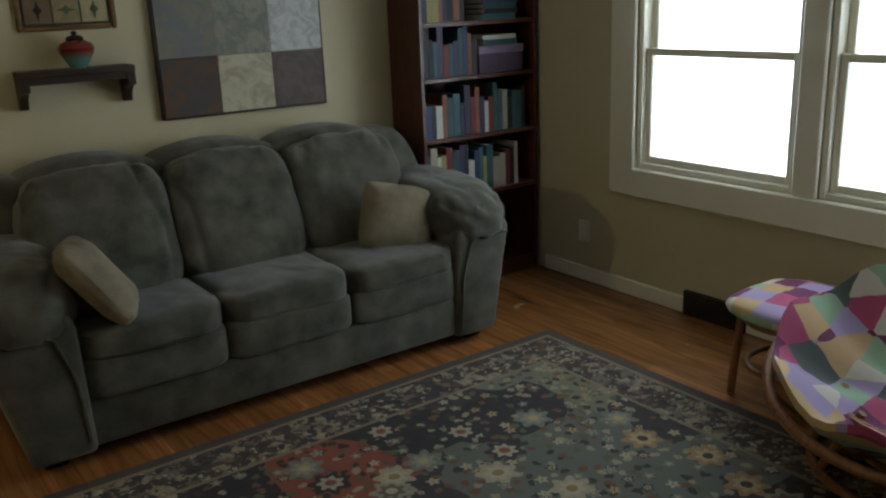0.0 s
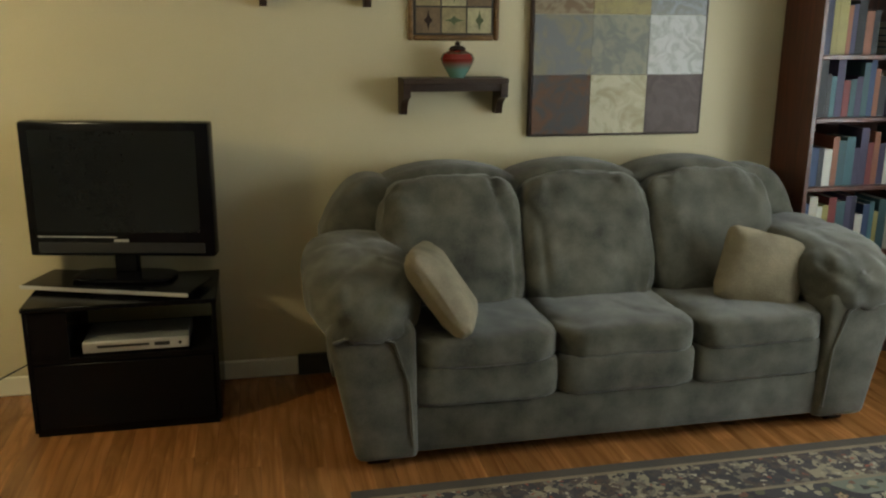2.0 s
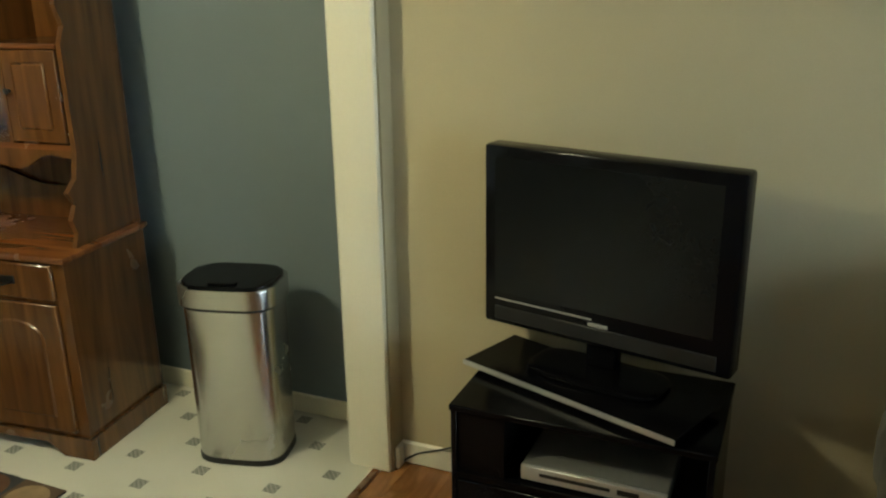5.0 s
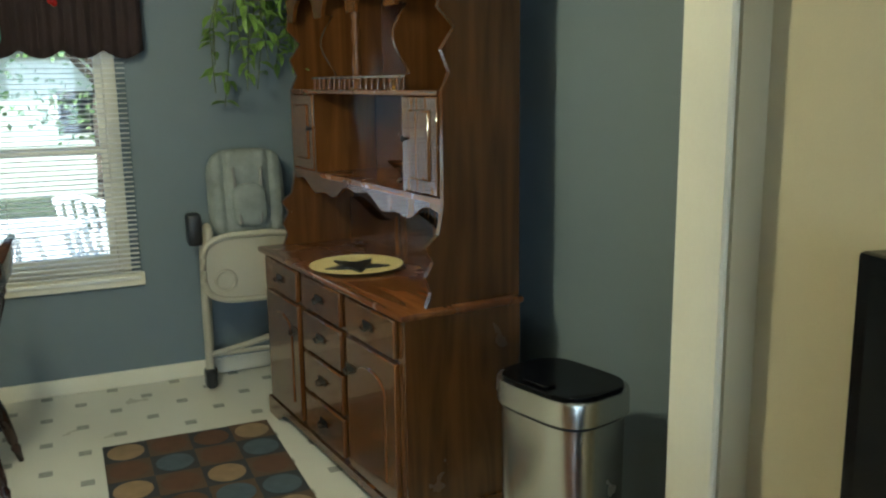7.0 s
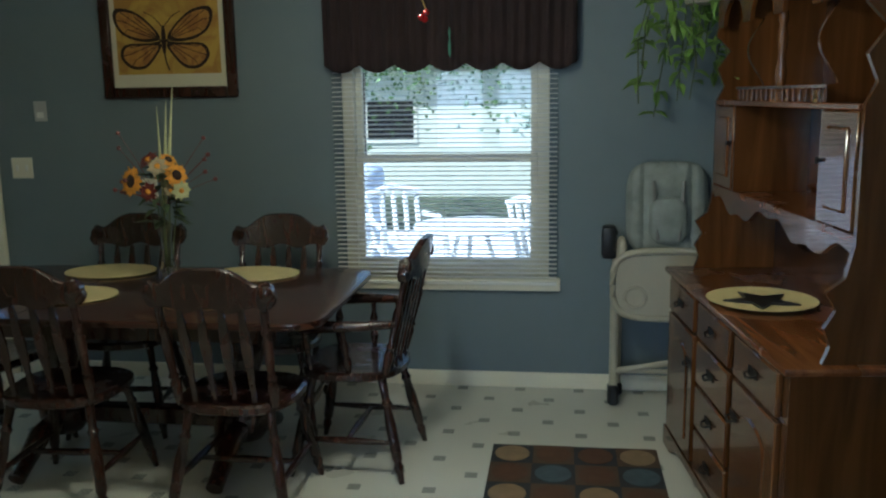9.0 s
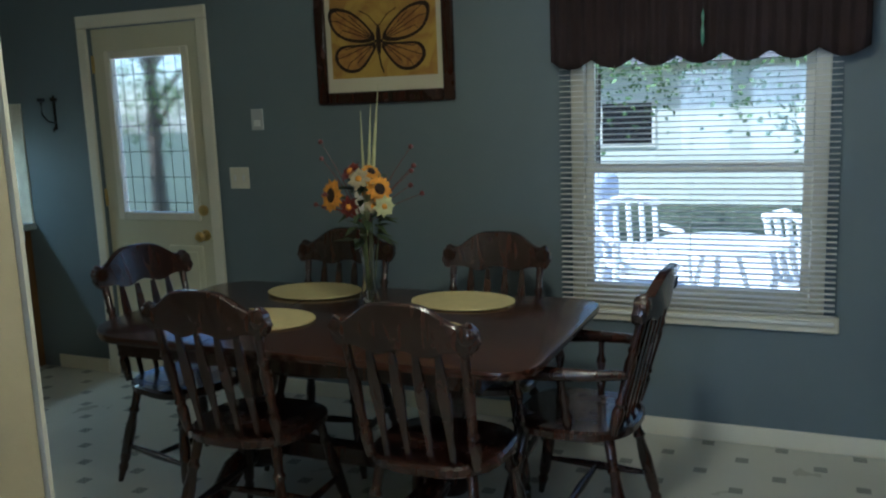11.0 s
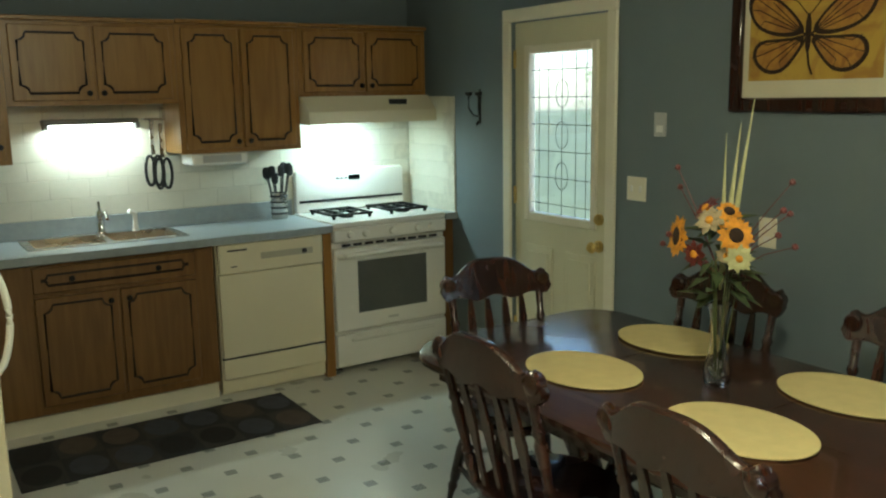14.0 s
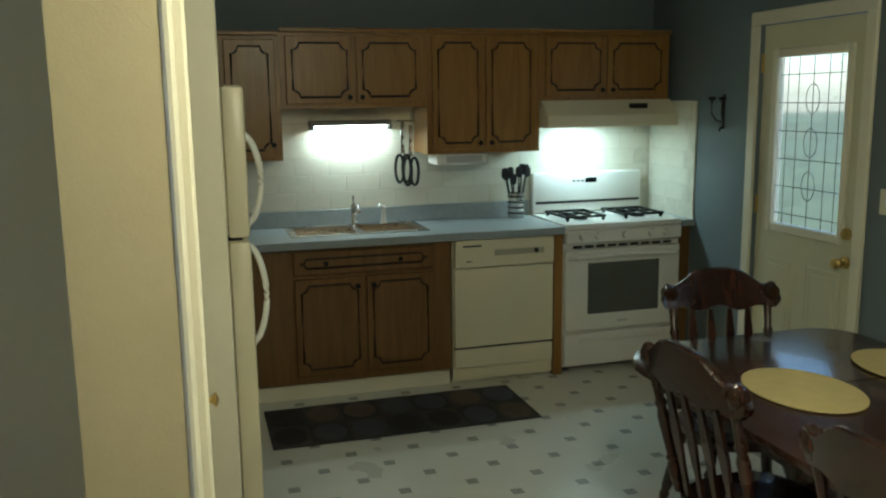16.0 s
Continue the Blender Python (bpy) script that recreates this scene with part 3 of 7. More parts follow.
def entrance_door():
    a, b, lo, hi = KDOOR
    t = thing("door_1", "closed cream entrance door with a leaded glass light", "door", pose(WEST, (a + b) / 2, 0, 0, 0, -90))
    t["kind"] = "structure"
    w = b - a
    gx, g0, g1 = 0.275, 0.96, 1.88
    f = B()
    box(f, -w / 2 + 0.005, -gx, -0.06, -0.02, 0.01, hi - 0.005)
    box(f, gx, w / 2 - 0.005, -0.06, -0.02, 0.01, hi - 0.005)
    box(f, -gx, gx, -0.06, -0.02, 0.01, g0)
    box(f, -gx, gx, -0.06, -0.02, g1, hi - 0.005)
    leaf = part("leaf", f, M["door"], t)
    for sx in (-1, 1):
        p = B()
        box(p, sx * 0.17 - 0.12, sx * 0.17 + 0.12, -0.022, -0.012, 0.20, 0.80, bevel=0.008)
        box(p, sx * 0.17 - 0.085, sx * 0.17 + 0.085, -0.014, -0.008, 0.235, 0.765, bevel=0.005)
        part("door_panel", p, M["door"], leaf)
    fr = B()
    for x0, x1, z0, z1 in ((-gx - 0.02, -gx + 0.025, g0 - 0.02, g1 + 0.02), (gx - 0.025, gx + 0.02, g0 - 0.02, g1 + 0.02), (-gx + 0.025, gx - 0.025, g0 - 0.02, g0 + 0.025), (-gx + 0.025, gx - 0.025, g1 - 0.025, g1 + 0.02)):
        box(fr, x0, x1, -0.062, -0.008, z0, z1, bevel=0.006)
    part("light_frame", fr, M["trim"], t)
    pane = part("pane", bx(-gx + 0.02, gx - 0.02, -0.042, -0.038, g0 + 0.02, g1 - 0.02), glassy("frosted_glass", (0.97, 0.99, 1.0), 0.05), t, "leaded textured glass", smooth=False)
    pane.visible_shadow = False
    came = B()
    for x in (-0.19, -0.11, 0.0, 0.11, 0.19):
        rod(came, (x, -0.036, g0 + 0.025), (x, -0.036, g1 - 0.025), 0.0022, 5)
    for k in range(6):
        z = g0 + 0.08 + k * 0.145
        rod(came, (-gx + 0.025, -0.036, z), (gx - 0.025, -0.036, z), 0.0022, 5)
    for z in (1.20, 1.42, 1.64):
        tube(came, [(0.05 * math.sin(q), -0.035, z + 0.075 * math.cos(q)) for q in [i * math.pi / 6 for i in range(12)]], 0.0022, 5, True)
    part("lead_came", came, M["lead"], t, "dark lead strips")
    kn = B()
    lathe(kn, [(0.032, 0), (0.032, 0.008), (0.012, 0.012), (0.012, 0.035), (0.026, 0.045), (0.030, 0.058), (0.020, 0.072), (0, 0.074)], 16, pose(-0.315, -0.02, 0.86, -90) @ Matrix())
    part("door_knob", kn, M["brass"], t, "polished brass knob")
    kd = B()
    lathe(kd, [(0.030, 0), (0.030, 0.012), (0.018, 0.018), (0.018, 0.026), (0, 0.027)], 16, pose(-0.315, -0.02, 1.0, -90))
    part("deadbolt", kd, M["brass"], t, "brass deadbolt")
    for z in (0.25, 1.02, 1.78):
        part("hinge", bx(w / 2 - 0.012, w / 2 + 0.01, -0.022, -0.008, z, z + 0.10, bevel=0.003), M["brass"], t)


entrance_door()
casing("trim_door_south", WEST, WEST + 0.02, 2.37, 2.44, 0, 2.03)
casing("trim_door_north", WEST, WEST + 0.02, 3.21, 3.28, 0, 2.03)
casing("trim_door_head", WEST, WEST + 0.02, 2.37, 3.28, 2.03, 2.10)

# ---- living room ----


def folds(bm, amount, seed, top, m=None):
    """Soft pleats that fan out from the upper seam and dimples over the rest of a cushion."""
    for v in bm.verts:
        p = v.co.copy()
        q = m.inverted() @ p if m else p
        fan = math.sin(26 * q.x / (0.55 + 0.9 * max(0.0, top - q.z)) + seed)
        fade = math.exp(-max(0.0, top - q.z) / 0.13)
        crease = 1 - abs(noise.noise(Vector((q.x * 5 + seed, q.z * 3, q.y * 4)))) * 5
        n = v.normal if v.normal.length > 0 else Vector((0, -1, 0))
        front = max(0.0, min(1.0, (-n.y - 0.25) * 2.2))
        k = amount * (0.45 * max(0.0, fan) * fade * front + 0.30 * max(0.0, crease))
        v.co = p - n * k
    return bm


def sofa():
    t = thing("sofa", "grey-green microsuede three-seat sofa with rolled arms", "sofa", pose(3.45, 6.86, 0))
    IN = 0.855
    b = B()
    box(b, -IN, IN, -0.445, 0.40, 0.055, 0.255, bevel=0.022, seg=2)
    part("base", b, M["sofa"], t)
    n, out = 64, []
    for i in range(n + 1):
        x = -1.13 + 2.26 * i / n
        a = abs(x)
        z = 0.985 + 0.058 * abs(math.cos(math.pi * x / 0.567)) ** 0.7
        if a > 0.78:
            z -= 0.28 * ((a - 0.78) / 0.35) ** 3.2
        out.append((x, z))
    out += [(1.10, 0.12), (-1.10, 0.12)]
    b = prism(B(), out, 0.20, 0.45)
    es = [e for e in b.edges if all(v.co.z > 0.5 for v in e.verts) and abs(e.verts[0].co.y - e.verts[1].co.y) < 1e-5]
    bmesh.ops.bevel(b, geom=es, offset=0.06, segments=4, profile=0.5, affect="EDGES")
    part("back_frame", b, M["sofa"], t)
    for i, x in enumerate((-0.570, 0.0, 0.570)):
        m = Matrix.Translation((x * 1.03, 0.13, 0.70)) @ Matrix.Rotation(radians(-14), 4, "X")
        b = puff(B(), (0, 0, 0), (0.306, 0.16, 0.31), 0.46, 0.012, m, 96, 64, i * 3.7)
        for v in b.verts:
            q = m.inverted() @ v.co
            q.y *= 1.0 + 0.22 * (-q.z / 0.31)
            v.co = m @ q
        b.normal_update()
        part("back_cushion", folds(b, 0.036, i * 2.3, 0.31, m), M["sofa"], t)
        b = puff(B(), (x, -0.115, 0.450), (0.292, 0.365, 0.072), 0.34, 0.010, None, 84, 28, i * 5.1)
        b.normal_update()
        part("seat_cushion", folds(b, 0.022, i * 1.7, 0.52), M["sofa"], t)
        b = puff(B(), (x, -0.300, 0.325), (0.288, 0.165, 0.088), 0.26, 0.006, None, 48, 18, i * 2.1)
        part("front_roll", b, M["sofa"], t)
    for s in (-1, 1):
        o = [(s * 0.835, 0.045), (s * 1.07, 0.045), (s * 1.175, 0.56), (s * 1.10, 0.66), (s * 0.92, 0.66), (s * 0.845, 0.56)]
        b = prism(B(), o, -0.470, 0.34)
        bmesh.ops.bevel(b, geom=b.edges[:], offset=0.030, segments=3, profile=0.5, affect="EDGES")
        arm = part("arm", b, M["sofa"], t)
        b = puff(B(), (s * 1.010, -0.075, 0.625), (0.222, 0.425, 0.138), 0.72, 0.010, None, 72, 44, s)
        for v in b.verts:
            v.co.z += 0.06 * (v.co.y + 0.35)
            k = max(0.0, (-0.33 - v.co.y) / 0.16)
            v.co.z -= 0.035 * k + 0.008 * k * math.sin(v.co.x * 75)
        b.normal_update()
        part("arm_pad", folds(b, 0.030, s * 2.0, 0.74), M["sofa"], arm)
        seam = tube(B(), [(s * 0.86, -0.472, 0.10), (s * 0.875, -0.476, 0.35), (s * 0.93, -0.478, 0.52), (s * 1.04, -0.478, 0.565), (s * 1.15, -0.474, 0.53)], 0.006, 6)
        part("welt_cord", seam, M["sofa"], arm)
        for y in (-0.36, 0.36):
            b = bx(s * 0.98 - 0.045, s * 0.98 + 0.045, y - 0.04, y + 0.04, 0.0, 0.075, bevel=0.008)
            part("foot", b, M["darkwood"], t, "dark wooden block foot")


sofa()


def throw_pillow(x, y, z, rx, ry, rz, seed, k=1.0):
    b = puff(B(), (0, 0, 0), (0.195 * k, 0.075, 0.185 * k), 0.25, 0.010, None, 56, 32, seed)
    for v in b.verts:
        a = max(abs(v.co.x) / 0.195, abs(v.co.z) / 0.185) / k
        v.co.y *= max(0.12, 1 - 0.75 * a ** 3)
        v.co.y += 0.004 * math.sin(v.co.x * 60 + seed) * math.sin(v.co.z * 45)
    return solid("throw_pillow", b, M["pillow"], "beige textured square cushion leaning on the sofa", "cushion", "", pose(x, y, z, rx, ry, rz), "sofa cushions")


throw_pillow(2.735, 6.56, 0.660, -38, 6, 72, 1.0)
throw_pillow(4.13, 6.64, 0.630, -24, 14, -20, 7.0, 0.88)


def rug():
    x0, x1, y0, y1 = 2.34, 4.76, 2.70, 6.27
    t = thing("area_rug", "floral area rug in black, tan, sage and rust", "rug", pose((x0 + x1) / 2, (y0 + y1) / 2, 0))
    w, h = (x1 - x0) / 2, (y1 - y0) / 2

    def ring(o, i, z, name, m):
        for a in ((-w + o, w - o, h - i, h - o), (-w + o, w - o, -h + o, -h + i), (-w + o, -w + i, -h + i, h - i), (w - i, w - o, -h + i, h - i)):
            part(name, bx(*a, 0.0, z), M[m], t, smooth=False)
    ring(0, 0.055, 0.010, "binding", "rugedge")
    ring(0.055, 0.075, 0.0112, "tan_line", "rugline")
    ring(0.075, 0.27, 0.0118, "border", "rugborder")
    ring(0.27, 0.29, 0.0112, "inner_line", "rugline")
    part("field", bx(-w + 0.29, w - 0.29, -h + 0.29, h - 0.29, 0.0, 0.012), M["rugfield"], t, smooth=False)


rug()


def bookcase():
    x0, x1, y0, y1, H = 4.62, 5.44, 7.10, 7.40, 2.05
    t = thing("bookcase", "tall mahogany bookcase packed with books", "bookcase", pose((x0 + x1) / 2, y1, 0))
    w, d = (x1 - x0) / 2, y1 - y0
    for nm, a in (("side_panel", (-w, -w + 0.022)), ("side_panel", (w - 0.022, w))):
        part(nm, bx(*a, -d, -0.008, 0, H, bevel=0.002), M["bookwood"], t)
    part("back_panel", bx(-w, w, -0.008, 0, 0, H), M["bookwood"], t)
    part("plinth", bx(-w + 0.022, w - 0.022, -d + 0.02, -d + 0.04, 0, 0.07), M["bookwood"], t)
    levels = [0.07, 0.53, 0.86, 1.19, 1.48, 1.77]
    for z in levels + [H - 0.022]:
        part("shelf", bx(-w + 0.022, w - 0.022, -d, -0.008, z, z + 0.022, bevel=0.002), M["bookwood"], t)
    return t, w, d, levels


bc, bcw, bcd, levels = bookcase()
BOOK_TONES = [(0.62, 0.60, 0.52), (0.012, 0.012, 0.014), (0.02, 0.02, 0.05), (0.05, 0.14, 0.16), (0.30, 0.27, 0.20), (0.03, 0.03, 0.035), (0.20, 0.03, 0.03), (0.03, 0.06, 0.14), (0.42, 0.38, 0.30), (0.04, 0.10, 0.11), (0.28, 0.10, 0.05), (0.05, 0.04, 0.09), (0.36, 0.30, 0.10)]
BOOKM = [mat("book_cloth", tuple(0.8 * k for k in c), 0.6, 0.15, 12, 90, 0.05) for c in BOOK_TONES]
M["paper"] = mat("book_pages", (0.60, 0.56, 0.45), 0.9, 0.1, 40, 300, 0.2)


def book(x, z, th, h, d, m, lean=0.0, flat=False):
    b = B()
    for q0, q1 in ((0, 0.003), (th - 0.003, th)):
        box(b, q0, q1, 0, d, 0, h)
    box(b, 0.003, th - 0.003, 0, 0.004, 0, h)
    mm = pose(x, 7.125, z, 0, lean, 0)
    if flat:
        mm = pose(x, 7.125, z, 0, 90, 0) @ Matrix.Translation((-th, 0, 0))
    t = solid("book", b, m, "upright clothbound book on the bookcase shelf" if not flat else "book lying flat on the bookcase shelf", "book", "", mm, "books on the shelves", smooth=False)
    part("page_block", bx(0.0035, th - 0.0035, 0.006, d - 0.004, 0.004, h - 0.004), M["paper"], t, smooth=False)


for k, z in enumerate(levels):
    rnd = random.Random(20 + k)
    x = 4.65
    end = {0: 4.85, 1: 5.28, 2: 5.36, 3: 5.00, 4: 4.92, 5: 5.3}[k]
    while x < end:
        th = rnd.uniform(0.022, 0.048)
        book(x, z + 0.0225, th, rnd.uniform(0.17, 0.28), rnd.uniform(0.15, 0.20), rnd.choice(BOOKM))
        x += th + 0.0015
    if k in (3, 4):
        zz = z + 0.0225
        for j in range(5 if k == 4 else 2):
            th = rnd.uniform(0.022, 0.036)
            book(5.06 + rnd.uniform(0, 0.02), zz + 0.15 * (k == 3) + 0.0, th, 0.24, 0.19, rnd.choice(BOOKM), 0, True)
            zz += th + 0.001
t = thing("storage_box", "purple and brown patterned storage box on the shelf", "box", pose(5.19, 7.22, levels[3] + 0.0225))
part("body", bx(-0.16, 0.16, -0.10, 0.11, 0, 0.135, bevel=0.004), mat("plum_card", (0.075, 0.045, 0.085), 0.7, 0.25, 14, 90, 0.1), t)
part("lid", bx(-0.164, 0.164, -0.104, 0.114, 0.105, 0.149, bevel=0.004), mat("lilac_card", (0.20, 0.15, 0.24), 0.7, 0.25, 14, 90, 0.1), t)


def wall_shelf(x, z):
    t = thing("wall_shelf", "small espresso wooden wall shelf on two brackets", "shelf", pose(x, NORTH, z), "wall shelves")
    part("board", bx(-0.240, 0.240, -0.15, 0, -0.026, 0, bevel=0.003), M["shelfwood"], t)
    part("rail", bx(-0.205, 0.205, -0.135, -0.115, -0.058, -0.026), M["shelfwood"], t)
    for s in (-1, 1):
        o = [(0.0, -0.026), (-0.145, -0.026), (-0.145, -0.085)] + [(-0.145 + 0.09 * math.sin(q), -0.085 - 0.075 * (1 - math.cos(q))) for q in (0.3, 0.6, 0.9, 1.2, 1.5)] + [(-0.05, -0.165), (0.0, -0.165)]
        b = prism(B(), o, -0.016, 0.016)
        turn(b, Matrix.Translation((s * 0.222, 0, 0)) @ Matrix.Rotation(radians(90), 4, "Z"))
        part("bracket", b, M["shelfwood"], t)


wall_shelf(2.95, 1.395)
wall_shelf(2.35, 1.86)
t = thing("ginger_jar", "small round glazed jar in red and green on a shelf", "vase", pose(2.965, 7.33, 1.395))
b = lathe(B(), [(0.034, 0), (0.037, 0.008), (0.050, 0.028), (0.070, 0.062), (0.077, 0.084), (0.066, 0.106), (0.036, 0.119), (0.032, 0.122)], 28)
mj = mat("red_green_glaze", (0.25, 0.03, 0.02), 0.12, 0.3, 12, 60, 0.0, 0, 0.6, 0.5)
nt = mj.node_tree
tcn, sepn, rampn = nt.nodes.new("ShaderNodeTexCoord"), nt.nodes.new("ShaderNodeSeparateXYZ"), nt.nodes.new("ShaderNodeValToRGB")
nt.links.new(tcn.outputs["Generated"], sepn.inputs[0])
rampn.color_ramp.elements[0].position, rampn.color_ramp.elements[0].color = 0.30, (0.10, 0.20, 0.16, 1)
rampn.color_ramp.elements[1].position, rampn.color_ramp.elements[1].color = 0.62, (0.16, 0.015, 0.010, 1)
nt.links.new(sepn.outputs[2], rampn.inputs[0])
nt.links.new(rampn.outputs[0], nt.nodes["Principled BSDF"].inputs["Base Color"])
part("body", b, mj, t)
part("lid", lathe(B(), [(0.036, 0.120), (0.038, 0.125), (0.030, 0.136), (0.010, 0.141), (0.010, 0.147), (0.014, 0.153), (0, 0.160)], 24), M["seed"], t, "dark knobbed lid")


def framed(name, label, m, w, h, bar, thick, frame_m, panels):
    """A picture: frame round flat panels given as (x0, x1, z0, z1, material, proud)."""
    t = thing(name, label, "picture", m)
    b = B()
    for x0, x1, z0, z1 in ((-w / 2, -w / 2 + bar, 0, h), (w / 2 - bar, w / 2, 0, h), (-w / 2 + bar, w / 2 - bar, h - bar, h), (-w / 2 + bar, w / 2 - bar, 0, bar)):
        box(b, x0, x1, -thick, -0.001, z0, z1, bevel=min(0.008, bar * 0.3))
    part("frame", b, frame_m, t)
    for nm, x0, x1, z0, z1, mm, pr in panels:
        part(nm, bx(x0, x1, -pr, -0.002, z0, z1), mm, t, smooth=False)
    return t


def blotch(name, c1, c2, scale, rough=0.7):
    m = mat(name, c1, rough, 0.1, 5, 120, 0.2)
    nt = m.node_tree
    a, r, tc = nt.nodes.new("ShaderNodeTexNoise"), nt.nodes.new("ShaderNodeValToRGB"), nt.nodes.new("ShaderNodeTexCoord")
    a.inputs["Scale"].default_value, a.inputs["Detail"].default_value, a.inputs["Distortion"].default_value = scale, 5, 1.5
    nt.links.new(tc.outputs["Object"], a.inputs["Vector"])
    r.color_ramp.elements[0].position, r.color_ramp.elements[0].color = 0.42, (*c1, 1)
    r.color_ramp.elements[1].position, r.color_ramp.elements[1].color = 0.60, (*c2, 1)
    nt.links.new(a.outputs["Fac"], r.inputs[0])
    nt.links.new(r.outputs[0], nt.nodes["Principled BSDF"].inputs["Base Color"])
    return m


cw, ch = 0.285, 0.275
tones = [((0.10, 0.045, 0.018), (0.055, 0.048, 0.045)), ((0.46, 0.42, 0.29), (0.33, 0.29, 0.18)), ((0.115, 0.085, 0.075), (0.085, 0.06, 0.055)),
         ((0.155, 0.155, 0.15), (0.20, 0.18, 0.12)), ((0.25, 0.245, 0.18), (0.17, 0.17, 0.145)), ((0.50, 0.50, 0.48), (0.36, 0.36, 0.33)),
         ((0.16, 0.10, 0.05), (0.25, 0.20, 0.12)), ((0.30, 0.25, 0.10), (0.24, 0.19, 0.09)), ((0.28, 0.30, 0.31), (0.22, 0.22, 0.20))]
panels = []
for i, (c1, c2) in enumerate(tones):
    cx, cz = i % 3, i // 3
    panels.append(("panel", -0.4275 + cx * cw + 0.001, -0.4275 + (cx + 1) * cw - 0.001, 0.012 + cz * ch, 0.012 + (cz + 1) * ch - 0.002, blotch("painted_panel", c1, c2, 9 + i), 0.034 + 0.002 * (i % 2)))
framed("wall_art", "large nine-square abstract painting in earth tones", pose(3.765, NORTH, 1.115), 0.88, 0.85, 0.0125, 0.032, M["shelfwood"], panels)
grid = [("mount", -0.185, 0.185, 0.022, 0.40, mat("dark_mount", (0.035, 0.026, 0.018), 0.7, 0.2, 9, 90, 0.1), 0.012)]
fr = framed("framed_print", "small framed print of dark motifs on tan squares", pose(2.965, NORTH, 1.555), 0.42, 0.42, 0.024, 0.022, wood("gilt_wood", (0.10, 0.05, 0.015), (0.20, 0.11, 0.04), 0.4, 0), grid)
PRINT_TONES = [mat("print_cell", c, 0.7, 0.3, 22, 90, 0.1) for c in ((0.36, 0.31, 0.17), (0.14, 0.090, 0.045), (0.24, 0.19, 0.09))]
for i in range(3):
    for j in range(3):
        cx, cz = -0.118 + j * 0.118, 0.088 + i * 0.118
        cell = part("print_cell", bx(cx - 0.055, cx + 0.055, -0.0145, -0.010, cz - 0.055, cz + 0.055), PRINT_TONES[(2 * i + j + (i == 0)) % 3], fr, smooth=False)
        a, c = (0.046, 0.020) if (i + j) % 2 else (0.020, 0.046)
        o = [(cx - a, cz), (cx - a * 0.3, cz - c * 0.35), (cx, cz - c), (cx + a * 0.3, cz - c * 0.35), (cx + a, cz), (cx + a * 0.3, cz + c * 0.35), (cx, cz + c), (cx - a * 0.3, cz + c * 0.35)]
        part("motif", prism(B(), o, -0.0165, -0.014), M["stem"] if (i + j) % 3 else M["seed"], cell)


def tv_stand():
    t = thing("tv_stand", "black gloss media cabinet with an open shelf", "cabinet", pose(1.515, 7.16, 0))
    w, d, h = 0.365, 0.215, 0.55
    for s in (-1, 1):
        part("side_panel", bx(s * w - 0.009 * (s + 1), s * w + 0.009 * (1 - s), -d, d, 0.02, h - 0.02, bevel=0.002), M["black"], t)
    part("top", bx(-w - 0.004, w + 0.004, -d - 0.006, d, h - 0.02, h, bevel=0.003), M["black"], t)
    part("plinth", bx(-w + 0.01, w - 0.01, -d + 0.01, d, 0, 0.03), M["black"], t)
    part("shelf", bx(-w + 0.018, w - 0.018, -d, d, 0.315, 0.333), M["black"], t)
    part("back_panel", bx(-w + 0.018, w - 0.018, d - 0.008, d, 0.03, 0.333), M["black"], t)
    part("drawer_front", bx(-w + 0.02, w - 0.02, -d - 0.004, -d + 0.012, 0.035, 0.31, bevel=0.003), M["black"], t)
    part("side_filler", bx(-w + 0.018, -w + 0.16, -d + 0.01, d - 0.008, 0.333, h - 0.02), M["black"], t)


tv_stand()
t = thing("dvd_player", "slim silver disc player on the media cabinet shelf", "disc player", pose(1.56, 7.08, 0.334))
part("body", bx(-0.205, 0.205, -0.10, 0.13, 0.006, 0.052, bevel=0.004), M["grey"], t)
part("front_panel", bx(-0.205, 0.205, -0.112, -0.10, 0.006, 0.052, bevel=0.003), M["silver"], t, "silver front panel")
part("tray_slot", bx(-0.15, 0.05, -0.1135, -0.111, 0.026, 0.036), M["blackmat"], t)
part("display", bx(0.07, 0.13, -0.1135, -0.111, 0.022, 0.038), M["blackmat"], t)
part("button", lathe(B(), [(0.007, 0), (0.007, 0.004)], 12, pose(0.17, -0.111, 0.03, 90)), M["blackmat"], t)
for x in (-0.17, 0.17):
    part("foot", bx(x - 0.015, x + 0.015, -0.08, -0.05, 0, 0.007), M["blackmat"], t)
t = thing("swivel_board", "black glass swivel board edged with bright metal", "tv board", pose(1.485, 7.175, 0.55, 0, 0, -20))
part("board", bx(-0.36, 0.36, -0.135, 0.115, 0.018, 0.030, bevel=0.002), M["black"], t)
part("edge_strip", bx(-0.36, 0.36, -0.139, -0.1355, 0.016, 0.031), M["silver"], t, "bright metal edge strip")
part("turntable", lathe(B(), [(0.11, 0), (0.11, 0.018)], 24), M["blackmat"], t)


